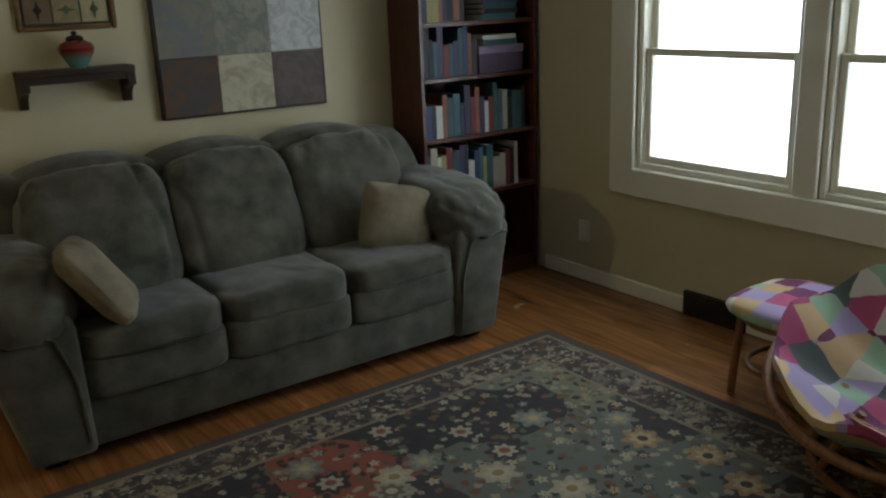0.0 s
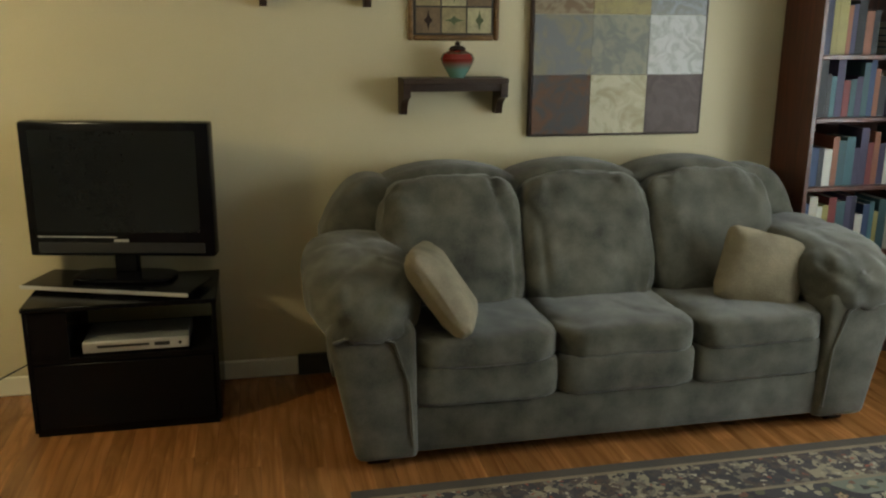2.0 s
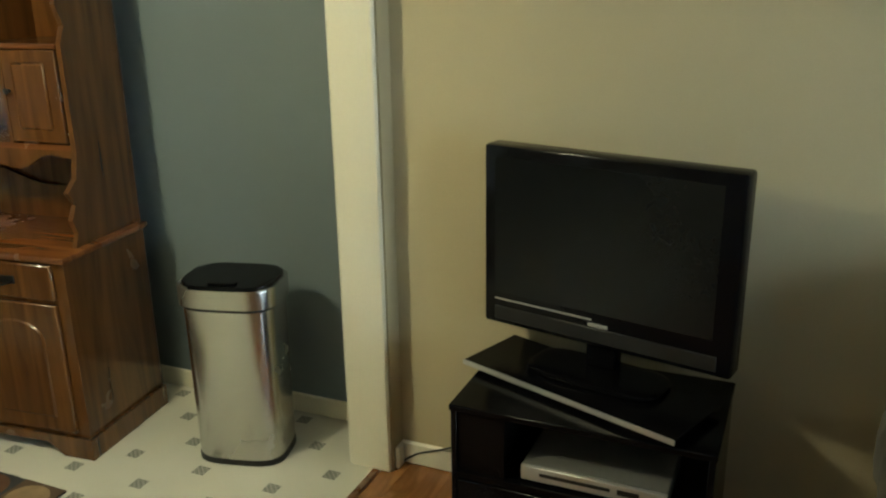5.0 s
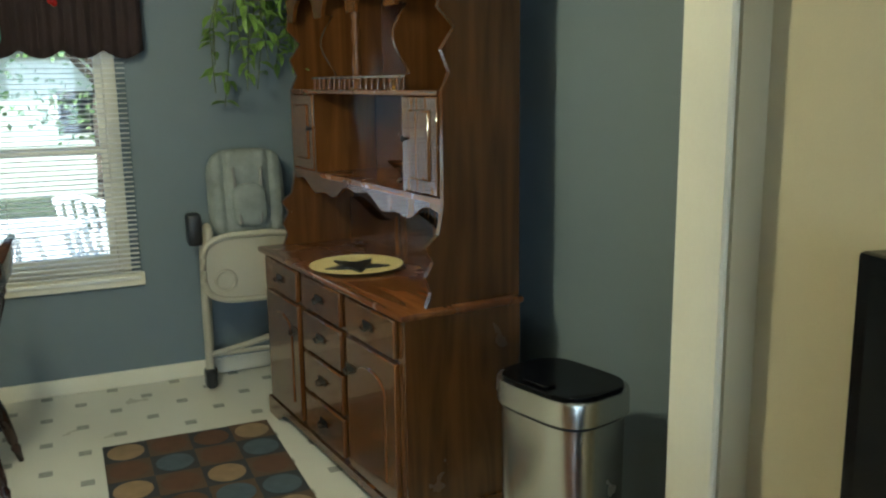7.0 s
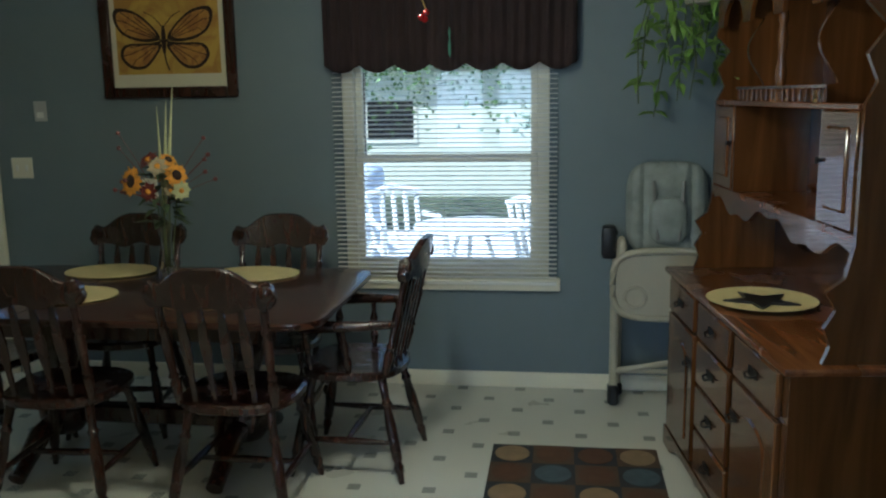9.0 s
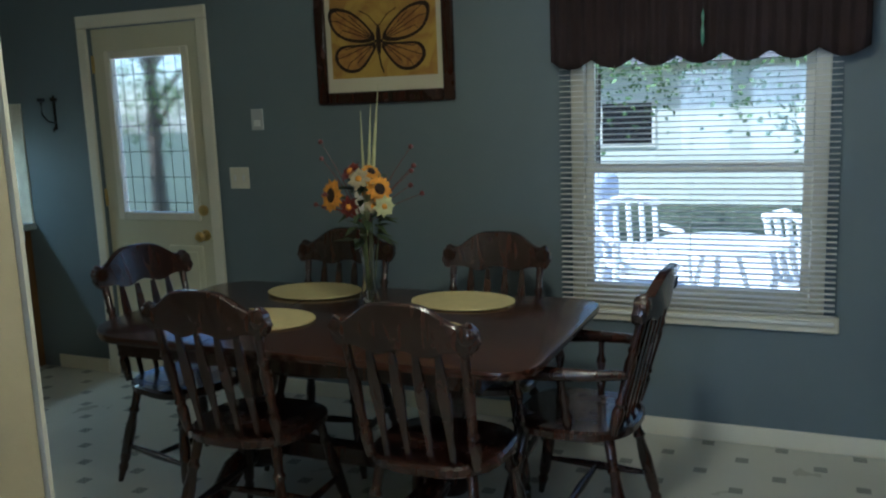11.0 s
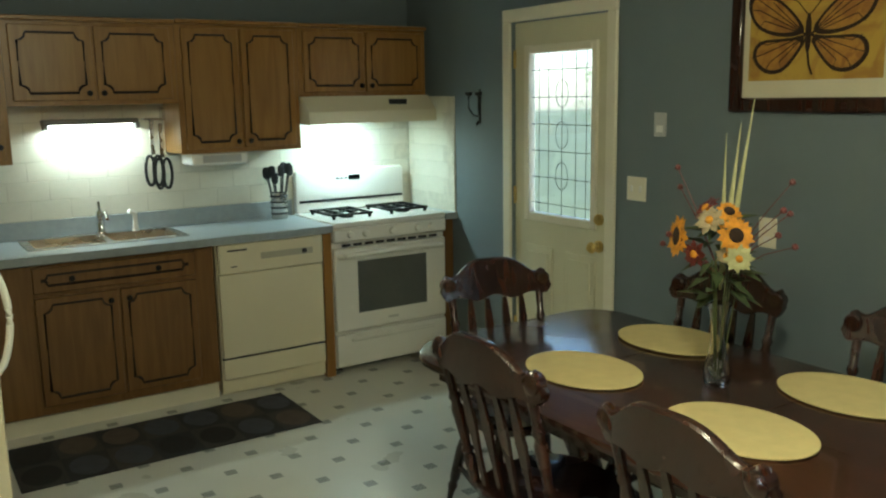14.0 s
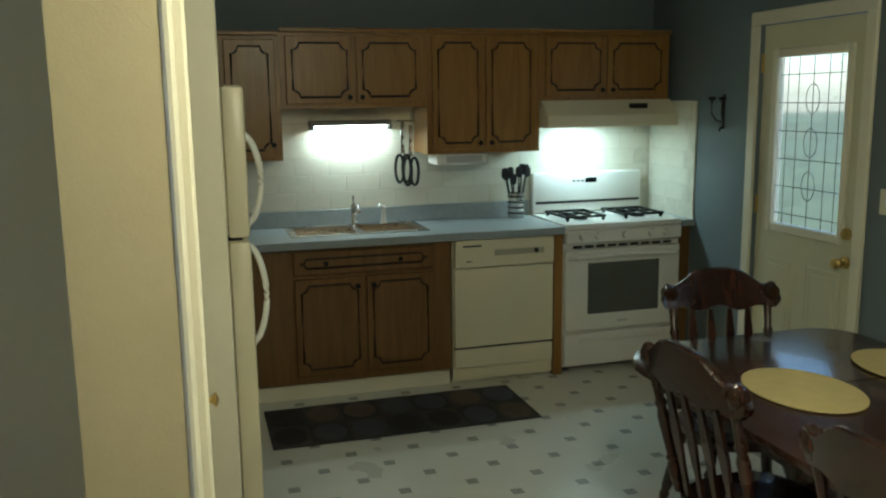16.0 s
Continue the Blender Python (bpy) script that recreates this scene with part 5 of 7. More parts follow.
def hutch():
    m = pose(-1.005, 6.905, 0, 0, 0, 6.2)
    t = thing("hutch", "honey maple hutch with drawers, doors and an arched top", "hutch", m)
    w, d, H = 0.700, 0.47, 0.80
    part("body", bx(-w + 0.015, w - 0.015, 0.015, d, 0.07, H - 0.025), M["maple"], t)
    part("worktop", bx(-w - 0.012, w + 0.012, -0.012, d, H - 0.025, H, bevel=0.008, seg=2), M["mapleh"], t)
    for s in (-1, 1):
        o = [(s * w, 0.0), (s * w, 0.085), (0, 0.085), (0, 0.055), (s * (w - 0.20), 0.05), (s * (w - 0.13), 0.0)]
        part("plinth", prism(B(), o, 0.0, 0.018), M["maple"], t)
        part("plinth_side", bx(s * w - 0.014 * (s > 0), s * w + 0.014 * (s < 0), 0.018, d, 0, 0.085), M["maple"], t)

    def pull(p, x, y, z):
        b = tube(B(), [(x - 0.030, y, z), (x - 0.026, y - 0.018, z - 0.006), (x, y - 0.022, z - 0.014), (x + 0.026, y - 0.018, z - 0.006), (x + 0.030, y, z)], 0.004, 6)
        box(b, x - 0.040, x + 0.040, y - 0.003, y, z - 0.014, z + 0.016, bevel=0.0015)
        part("pull", b, M["iron"], p, "dark metal bail pull")
    cols = (-0.445, 0.0, 0.445)
    for x in cols:
        dr = part("drawer", bx(x - 0.195, x + 0.195, -0.004, 0.016, 0.63, 0.765, bevel=0.006), M["maple"], t)
        pull(dr, x, -0.005, 0.70)
    for k in range(3):
        z = 0.105 + k * 0.175
        dr = part("drawer", bx(-0.195, 0.195, -0.004, 0.016, z, z + 0.16, bevel=0.006), M["maple"], t)
        pull(dr, 0, -0.005, z + 0.085)
    for x in (cols[0], cols[2]):
        dr = part("cabinet_door", bx(x - 0.195, x + 0.195, -0.004, 0.016, 0.105, 0.615, bevel=0.004), M["maple"], t)
        o = [(x - 0.13, 0.16)] + [(x + 0.13, 0.16), (x + 0.13, 0.48)] + [(x + 0.13 * math.cos(q), 0.48 + 0.075 * math.sin(q)) for q in [math.pi * i / 10 for i in range(1, 10)]] + [(x - 0.13, 0.48)]
        b = prism(B(), o, -0.010, 0.0)
        bmesh.ops.bevel(b, geom=[e for e in b.edges if e.verts[0].co.y < -0.005 and e.verts[1].co.y < -0.005], offset=0.012, segments=1, profile=0.5, affect="EDGES")
        part("raised_panel", b, M["maple"], dr)
        pull(dr, x + (0.165 if x < 0 else -0.165) * 0.95, -0.006, 0.50)
    f0, top = 0.17, 2.02
    for s in (-1, 1):
        o = [(0.47, H), (0.10, H), (0.12, 0.85), (0.10, 0.90), (0.13, 0.95), (0.10, 1.00), (0.15, 1.04), (f0, 1.13), (f0, 1.50), (f0 + 0.03, 1.56), (f0, 1.63), (f0 + 0.05, 1.70), (f0 - 0.01, 1.76), (f0, 1.80), (f0, top), (0.47, top)]
        b = prism(B(), o, -0.010, 0.010)
        turn(b, Matrix.Translation((s * (w - 0.03), 0, 0)) @ Matrix.Rotation(radians(90), 4, "Z"))
        part("side_panel", b, M["maple"], t)
    part("back_panel", bx(-w + 0.03, w - 0.03, 0.455, 0.468, H, top), M["maple"], t)
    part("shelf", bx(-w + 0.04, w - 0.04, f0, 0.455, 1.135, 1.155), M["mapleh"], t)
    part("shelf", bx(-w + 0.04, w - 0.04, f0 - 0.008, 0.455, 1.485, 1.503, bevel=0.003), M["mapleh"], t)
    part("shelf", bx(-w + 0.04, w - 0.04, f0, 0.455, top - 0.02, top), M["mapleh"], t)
    n, ap = 40, []
    for i in range(n + 1):
        u = -1 + 2 * i / n
        ap.append((u * (w - 0.04), 1.09 + 0.028 * math.cos(u * math.pi * 2) - 0.012 * math.cos(u * math.pi * 6)))
    b = prism(B(), [(-w + 0.04, 1.135)] + ap + [(w - 0.04, 1.135)], f0, f0 + 0.015)
    part("scalloped_apron", b, M["maple"], t)
    for s in (-1, 1):
        x = s * (w - 0.165)
        dr = part("cabinet_door", bx(x - 0.115, x + 0.115, f0 - 0.004, f0 + 0.014, 1.16, 1.482, bevel=0.004), M["maple"], t)
        part("raised_panel", bx(x - 0.07, x + 0.07, f0 - 0.011, f0, 1.205, 1.44, bevel=0.008), M["maple"], dr)
        part("pull", lathe(B(), [(0.006, 0), (0.006, 0.01), (0.012, 0.018), (0, 0.022)], 10, pose(x - s * 0.095, f0 - 0.004, 1.34, 90)), M["iron"], dr)
        part("divider", bx(s * (w - 0.29) - 0.008, s * (w - 0.29) + 0.008, f0, 0.455, 1.155, 1.485), M["maple"], t)
    for i in range(17):
        x = -w + 0.30 + i * (2 * w - 0.60) / 16
        part("gallery_spindle", spindle(B(), (x, f0 + 0.01, 1.503), (x, f0 + 0.01, 1.545), [(0, 0.004), (0.3, 0.007), (0.5, 0.004), (0.8, 0.007), (1, 0.004)], 8), M["maple"], t)
    part("gallery_rail", bx(-w + 0.28, w - 0.28, f0 + 0.003, f0 + 0.017, 1.545, 1.555), M["maple"], t)
    part("column", spindle(B(), (0, f0 + 0.02, 1.503), (0, f0 + 0.02, 1.80), [(0, 0.016), (0.1, 0.02), (0.14, 0.012), (0.3, 0.019), (0.5, 0.011), (0.7, 0.019), (0.85, 0.011), (0.9, 0.018), (1, 0.014)], 12), M["maple"], t)
    for x in (-0.325, 0.325):
        o = [(0.455, 1.503), (f0 + 0.03, 1.503), (f0 + 0.035, 1.55)]
        o += [(f0 + 0.045 - 0.035 * math.sin(math.pi * (k / 10 - 0.2) * 1.5), 1.56 + 0.024 * k) for k in range(11)]
        o += [(f0 + 0.016, 1.81), (f0 + 0.016, top - 0.02), (0.455, top - 0.02)]
        b = prism(B(), o, -0.009, 0.009)
        turn(b, Matrix.Translation((x, 0, 0)) @ Matrix.Rotation(radians(90), 4, "Z"))
        part("scroll_divider", b, M["maple"], t)
    n = 40
    o = [(-w + 0.05, H), (w - 0.05, H)] + [((w - 0.05) * (1 - 2 * i / n), 0.93 + 0.07 * math.cos(math.pi * (1 - 2 * i / n)) ** 2) for i in range(n + 1)]
    part("backboard", prism(B(), o, 0.430, 0.448), M["maple"], t)
    o = [(-w + 0.04, top), (-w + 0.04, 1.79)]
    for k in range(4):
        cx = -0.4875 + 0.325 * k
        o += [(cx - 0.12 * math.cos(q), 1.79 + 0.105 * math.sin(q)) for q in [math.pi * i / 12 for i in range(13)]]
    o += [(w - 0.04, 1.79), (w - 0.04, top)]
    b = prism(B(), o, f0, f0 + 0.016)
    bmesh.ops.triangulate(b, faces=[f for f in b.faces if len(f.verts) > 4])
    part("arched_fascia", b, M["maple"], t)
    part("cornice", bx(-w - 0.01, w + 0.01, f0 - 0.045, 0.47, top, top + 0.06, bevel=0.018, seg=2), M["maple"], t)
    return m


HM = hutch()
t = thing("decorative_plate", "cream oval plate with a dark star shape, on the hutch", "plate", HM @ pose(-0.02, 0.17, 0.80))
part("dish", lathe(B(), [(0.09, 0.0), (0.13, 0.004), (0.185, 0.016), (0.188, 0.019), (0.13, 0.010), (0.09, 0.007)], 40), M["linen"], t)
o = []
for i in range(10):
    r = 0.135 if i % 2 == 0 else 0.055
    o.append((r * math.cos(2 * math.pi * i / 10 + 0.3), r * math.sin(2 * math.pi * i / 10 + 0.3)))
b = prism(B(), o, -0.012, 0.0)
turn(b, pose(0, 0, 0.016, 90))
part("star", b, M["blackmat"], t, "dark metal star")
t = thing("glass_dish", "small cut-glass dish inside the hutch", "dish", HM @ pose(0.16, 0.30, 1.1555))
part("bowl", lathe(B(), [(0.03, 0), (0.035, 0.006), (0.012, 0.02), (0.03, 0.045), (0.065, 0.08), (0.06, 0.08), (0.025, 0.05), (0, 0.045)], 20), M["glass"], t)
for x in (-0.06, 0.26):
    t = thing("candle_holder", "small brass candle holder on the hutch shelf", "candle holder", HM @ pose(x, 0.215, 1.5035), "hutch candle holders")
    part("holder", lathe(B(), [(0.022, 0), (0.022, 0.006), (0.008, 0.012), (0.016, 0.03), (0.018, 0.035), (0, 0.036)], 14), M["brass"], t)


def trash_can():
    t = thing("trash_can", "tall brushed steel kitchen bin with a sensor lid", "bin", pose(0.17, 7.28, 0, 0, 0, 14))

    def slab(z0, z1, w, d, bev, k0=1.0):
        b = B()
        n = 48
        rings = []
        for z, k in ((z0, k0), (z1, 1.0)):
            rings.append([b.verts.new((k * w * math.copysign(abs(math.cos(q)) ** 0.55, math.cos(q)), k * d * math.copysign(abs(math.sin(q)) ** 0.55, math.sin(q)), z)) for q in [2 * math.pi * i / n for i in range(n)]])
        for i in range(n):
            b.faces.new((rings[0][i], rings[0][(i + 1) % n], rings[1][(i + 1) % n], rings[1][i]))
        b.faces.new(rings[0][::-1])
        top = b.faces.new(rings[1])
        if bev:
            bmesh.ops.bevel(b, geom=list(top.edges), offset=bev, segments=2, profile=0.5, affect="EDGES")
        return b
    part("foot_ring", slab(0, 0.022, 0.168, 0.128, 0), M["blackmat"], t)
    part("body", slab(0.022, 0.605, 0.170, 0.130, 0, 0.97), M["steel"], t)
    part("gap_ring", slab(0.605, 0.618, 0.166, 0.126, 0), M["blackmat"], t)
    part("collar", slab(0.618, 0.688, 0.182, 0.140, 0.008), M["steel"], t)
    lid = part("lid", slab(0.688, 0.699, 0.168, 0.127, 0.006), M["black"], t, "black plastic flip lid")
    part("sensor_panel", bx(-0.05, 0.05, -0.112, -0.07, 0.701, 0.707, bevel=0.003), M["black"], lid)


trash_can()


def high_chair():
    t = thing("high_chair", "beige folded high chair with grey quilted seat", "high chair", pose(-2.20, 6.88, 0, 0, 0, -90))
    for s in (-1, 1):
        part("leg", tube(B(), [(s * 0.245, 0.03, 0.06), (s * 0.245, 0.02, 0.45), (s * 0.235, 0.0, 0.82)], 0.021, 10), M["hcplastic"], t)
        part("leg", tube(B(), [(s * 0.215, -0.12, 0.05), (s * 0.215, -0.08, 0.40), (s * 0.205, -0.03, 0.74)], 0.016, 10), M["hcplastic"], t)
        part("foot", bx(s * 0.245 - 0.027, s * 0.245 + 0.027, -0.02, 0.075, 0, 0.10, bevel=0.014), M["blackmat"], t, "black rubber foot")
        part("foot", bx(s * 0.215 - 0.024, s * 0.215 + 0.024, -0.155, -0.085, 0, 0.06, bevel=0.012), M["blackmat"], t, "black rubber foot")
        part("hinge_block", bx(s * 0.275 - 0.035, s * 0.275 + 0.035, -0.05, 0.05, 0.74, 0.90, bevel=0.018, seg=2), M["blackmat"], t, "black plastic hinge")
        part("side_arm", puff(B(), (s * 0.215, 0.03, 0.70), (0.026, 0.075, 0.15), 0.6), M["hcplastic"], t)
    part("cross_bar", tube(B(), [(-0.235, 0.03, 0.27), (0, 0.05, 0.22), (0.235, 0.03, 0.17)], 0.016, 8), M["hcplastic"], t)
    part("cross_bar", rod(B(), (-0.215, -0.10, 0.13), (0.215, -0.10, 0.13), 0.013), M["hcplastic"], t)
    m = Matrix.Translation((0, -0.02, 0.985)) @ Matrix.Rotation(radians(7), 4, "X")
    b = puff(B(), (0, 0, 0), (0.195, 0.050, 0.225), 0.50, 0.0, m, 72, 44)
    for v in b.verts:
        q = m.inverted() @ v.co
        if q.y > 0:
            q.y -= 0.016 * abs(math.sin(q.x * 42)) ** 6 + 0.012 * abs(math.sin(q.z * 16 + 0.5)) ** 8
        v.co = m @ q
    back = part("backrest", b, M["hcfabric"], t)
    part("head_pillow", puff(B(), (0, 0.045, 0.93), (0.085, 0.03, 0.11), 0.6, 0.012, None, 30, 18), M["hcfabric"], back)
    for x in (-0.07, 0.07):
        part("strap", tube(B(), [(x, 0.02, 1.12), (x * 0.9, 0.055, 0.98), (x * 0.7, 0.075, 0.84)], 0.010, 6), M["grey"], back)
    part("seat", puff(B(), (0, 0.04, 0.70), (0.19, 0.07, 0.09), 0.5, 0.01), M["hcfabric"], t)
    n = 40
    o = [(0.262 * math.copysign(abs(math.cos(q)) ** 0.55, math.cos(q)), 0.635 + 0.165 * math.copysign(abs(math.sin(q)) ** 0.55, math.sin(q))) for q in [2 * math.pi * i / n for i in range(n)]]
    b = prism(B(), o, 0.11, 0.135)
    tray = part("tray", b, M["hcplastic"], t, "beige plastic tray folded upright")
    part("tray_rim", tube(B(), [(x, 0.137, z) for x, z in o], 0.016, 8, True), M["hcplastic"], tray)
    part("cup_ring", tube(B(), [(0.155 + 0.05 * math.cos(q), 0.137, 0.575 + 0.05 * math.sin(q)) for q in [2 * math.pi * i / 20 for i in range(20)]], 0.009, 6, True), M["hcplastic"], tray)


high_chair()


def plant():
    """A trailing plant hanging in the corner."""
    t = thing("hanging_plant", "green trailing plant in a hanging basket", "plant", pose(-2.02, 6.98, 0))
    part("pot", lathe(B(), [(0.07, 1.92), (0.11, 2.04), (0.12, 2.06), (0.105, 2.06), (0.06, 1.94)], 20), M["hcplastic"], t)
    for k in range(3):
        q = 2.09 * k
        part("cord", rod(B(), (0.11 * math.cos(q), 0.11 * math.sin(q), 2.05), (0, 0, CEIL), 0.003, 5), M["seed"], t)
    rnd = random.Random(9)
    vines, leaves = B(), B()
    for i in range(22):
        q = rnd.uniform(0, 6.28)
        r, drop = rnd.uniform(0.12, 0.30), rnd.uniform(0.10, 0.62)
        pts = [Vector((0.05 * math.cos(q), 0.05 * math.sin(q), 2.04)), Vector((r * 0.7 * math.cos(q), r * 0.7 * math.sin(q), 2.09)), Vector((r * math.cos(q), r * math.sin(q), 2.02 - drop * 0.5)), Vector((r * 1.05 * math.cos(q + 0.15), r * 1.05 * math.sin(q + 0.15), 2.0 - drop))]
        tube(vines, pts, 0.003, 5)
        for j in range(16):
            u = rnd.uniform(0.2, 3.0)
            k = min(2, int(u))
            p = pts[k].lerp(pts[k + 1], u - k)
            d = Vector((rnd.uniform(-1, 1), rnd.uniform(-1, 1), rnd.uniform(-0.9, 0.3)))
            mm = Matrix.Translation(p) @ d.to_track_quat("X", "Z").to_matrix().to_4x4()
            L = rnd.uniform(0.055, 0.105)
            vs = [leaves.verts.new(mm @ Vector(c)) for c in ((0, 0, 0), (L * 0.25, -L * 0.20, 0.010), (L * 0.6, -L * 0.19, 0.006), (L, 0, -0.018), (L * 0.6, L * 0.19, 0.006), (L * 0.25, L * 0.20, 0.010), (L * 0.45, 0, -0.004))]
            for k2 in range(6):
                leaves.faces.new((vs[k2], vs[(k2 + 1) % 6], vs[6]))
    part("vines", vines, M["stem"], t)
    part("leaves", leaves, M["vine"], t)


plant()


def dotted_mat(x0, x1, y0, y1, tag, base, tones, nx, ny):
    t = thing("floor_mat", tag, "mat", pose((x0 + x1) / 2, (y0 + y1) / 2, 0))
    w, h = (x1 - x0), (y1 - y0)
    part("backing", bx(-w / 2, w / 2, -h / 2, h / 2, 0.0, 0.007, bevel=0.002), base, t)
    rnd = random.Random(3)
    for i in range(nx):
        for j in range(ny):
            cx, cy = -w / 2 + (i + 0.5) * w / nx, -h / 2 + (j + 0.5) * h / ny
            rx, ry = w / nx * 0.42, h / ny * 0.42
            o = [(cx + rx * math.cos(2 * math.pi * k / 24), cy + ry * math.sin(2 * math.pi * k / 24)) for k in range(24)]
            if (i + j) % 2:
                part("square", bx(cx - w / nx / 2 + 0.001, cx + w / nx / 2 - 0.001, cy - h / ny / 2 + 0.001, cy + h / ny / 2 - 0.001, 0.0, 0.0078), tones[-1], t, smooth=False)
            b = prism(B(), o, -0.0088, 0.0)
            turn(b, Matrix.Rotation(radians(-90), 4, "X"))
            for v in b.verts:
                v.co = Vector((v.co.x, -v.co.y, abs(v.co.z)))
            part("dot", b, tones[rnd.randrange(len(tones) - 1)], t, smooth=False)


def fabric(c):
    return mat("woven_mat", c, 0.95, 0.2, 20, 300, 0.4)


dotted_mat(-1.59, -0.25, 6.08, 6.79, "brown mat with tan and blue circles before the hutch", fabric((0.026, 0.029, 0.036)), [fabric((0.24, 0.165, 0.090)), fabric((0.060, 0.088, 0.110)), fabric((0.085, 0.040, 0.020)), fabric((0.078, 0.047, 0.028))], 7, 4)
dotted_mat(-1.10, 0.30, 1.96, 2.50, "charcoal mat with brown circles before the sink", fabric((0.026, 0.025, 0.029)), [fabric((0.095, 0.072, 0.055)), fabric((0.016, 0.016, 0.018)), fabric((0.055, 0.060, 0.075)), fabric((0.046, 0.040, 0.040))], 7, 2)


def blind():
    a, b_, lo, hi = KWIN
    t = thing("venetian_blind", "white slatted blind lowered over the kitchen window", "blind", pose(WEST + 0.035, 5.775, 0, 0, 0, 90))
    w = 0.575
    part("headrail", bx(-w, w, -0.02, 0.02, 1.96, 2.00), M["blind"], t)
    part("bottom_rail", bx(-w, w, -0.013, 0.013, 0.565, 0.582, bevel=0.003), M["blind"], t)
    proto = None
    n = 56
    for i in range(n):
        z = 0.605 + i * (1.345 / n)
        if proto is None:
            bm = B()
            box(bm, -w, w, -0.0125, 0.0125, -0.0006, 0.0006)
            for v in bm.verts:
                v.co.z += v.co.y * 0.12
            proto = finish("slat", bm, M["blind"], False)
        s = new("slat", proto)
        s.parent = t
        s.location = (0, 0, z)
    for x in (-0.40, 0.0, 0.40):
        part("ladder_cord", rod(B(), (x, -0.0135, 0.57), (x, -0.0135, 1.96), 0.0012, 5), M["blind"], t)


blind()


def valance():
    t = thing("valance", "dark plum gathered valance with a scalloped hem", "curtain", pose(WEST + 0.10, 5.81, 0, 0, 0, 90))
    b = B()
    n, w = 160, 0.63
    cols = []
    for i in range(n + 1):
        u = -1 + 2 * i / n
        hem = 1.665 + 0.038 * abs(math.cos(u * math.pi * 3.5)) * -1 + 0.03
        col = []
        for j in range(9):
            v = j / 8
            y = 0.016 * math.sin(u * 70 + 0.8 * v) * (1 - 0.4 * v) + 0.006 * math.sin(u * 31)
            col.append(b.verts.new((u * w, y, 2.14 + (hem - 2.14) * v)))
        cols.append(col)
    for p, q in zip(cols, cols[1:]):
        for j in range(8):
            b.faces.new((p[j], q[j], q[j + 1], p[j + 1]))
    me = part("fabric", b, M["valance"], t)
    s = me.modifiers.new("thickness", "SOLIDIFY")
    s.thickness = 0.003
    part("rod", rod(B(), (-0.66, 0, 2.14), (0.66, 0, 2.14), 0.012), M["iron"], t)
    for x in (-0.655, 0.655):
        part("bracket", bx(x - 0.01, x + 0.01, -0.005, 0.10, 2.128, 2.152), M["iron"], t)


valance()
t = thing("window_ornament", "slender green glass ornament hanging at the window", "ornament", pose(-2.20, 5.83, 1.72))
part("drop", lathe(B(), [(0.0, 0), (0.007, 0.02), (0.008, 0.06), (0.003, 0.09), (0.007, 0.12), (0.0, 0.15)], 10), mat("green_glass", (0.10, 0.25, 0.18), 0.1, 0.1, 9, 50, 0.0), t)
part("thread", rod(B(), (0, 0, 0.15), (0, 0, 0.72), 0.0012, 5), M["seed"], t)
t = thing("ceiling_light", "white ceiling light dome with a beaded pull chain", "ceiling light", pose(-0.15, 5.75, 0))
part("canopy", lathe(B(), [(0.09, CEIL), (0.09, CEIL - 0.02), (0.04, CEIL - 0.05), (0.04, CEIL - 0.10)], 24), M["white"], t)
sh = part("shade", lathe(B(), [(0.10, 2.34), (0.16, 2.30), (0.165, 2.29), (0.10, 2.33)], 28), M["white"], t)
part("bulb", puff(B(), (0, 0, 2.275), (0.035, 0.035, 0.045), 1.0), emit("warm_bulb", (1.0, 0.82, 0.55), 6), sh)
part("pull_chain", rod(B(), (0.11, 0.30, 1.74), (0.06, 0.10, 2.32), 0.0018, 5), M["brass"], t)
for dx, dy, z in ((0.11, 0.30, 1.735), (0.12, 0.29, 1.723), (0.104, 0.296, 1.72)):
    part("bead", puff(B(), (dx, dy, z), (0.008, 0.008, 0.008), 1.0, 0, None, 14, 8), M["red"], t, "glossy red bead")
butter = framed("butterfly_picture", "framed butterfly print in yellow and black", pose(WEST, 4.318, 1.550, 0, 0, 90), 0.745, 0.63, 0.058, 0.030, M["darkwood"],
                [("mat_board", -0.32, 0.32, 0.057, 0.575, mat("cream_mount", (0.60, 0.56, 0.42), 0.8, 0.05, 5, 90, 0.05), 0.010),
                 ("print", -0.285, 0.285, 0.125, 0.555, blotch("ochre_print", (0.46, 0.30, 0.045), (0.34, 0.18, 0.03), 6), 0.013)])
wingm = blotch("amber_wing", (0.40, 0.20, 0.03), (0.28, 0.12, 0.02), 14)
inkm = M["seed"]
part("butterfly_body", puff(B(), (-0.02, -0.0155, 0.30), (0.013, 0.003, 0.075), 0.9), inkm, butter)
part("butterfly_tail", tube(B(), [(-0.02, -0.0150, 0.23), (-0.012, -0.0150, 0.18), (0.002, -0.0150, 0.145)], 0.004, 6), inkm, butter)


def rounded(o, times=2):
    """Corners of an outline cut twice, so that it runs in curves."""
    for _ in range(times):
        o = [p for a, c in zip(o, o[1:] + o[:1]) for p in ((0.75 * a[0] + 0.25 * c[0], 0.75 * a[1] + 0.25 * c[1]), (0.25 * a[0] + 0.75 * c[0], 0.25 * a[1] + 0.75 * c[1]))]
    return o


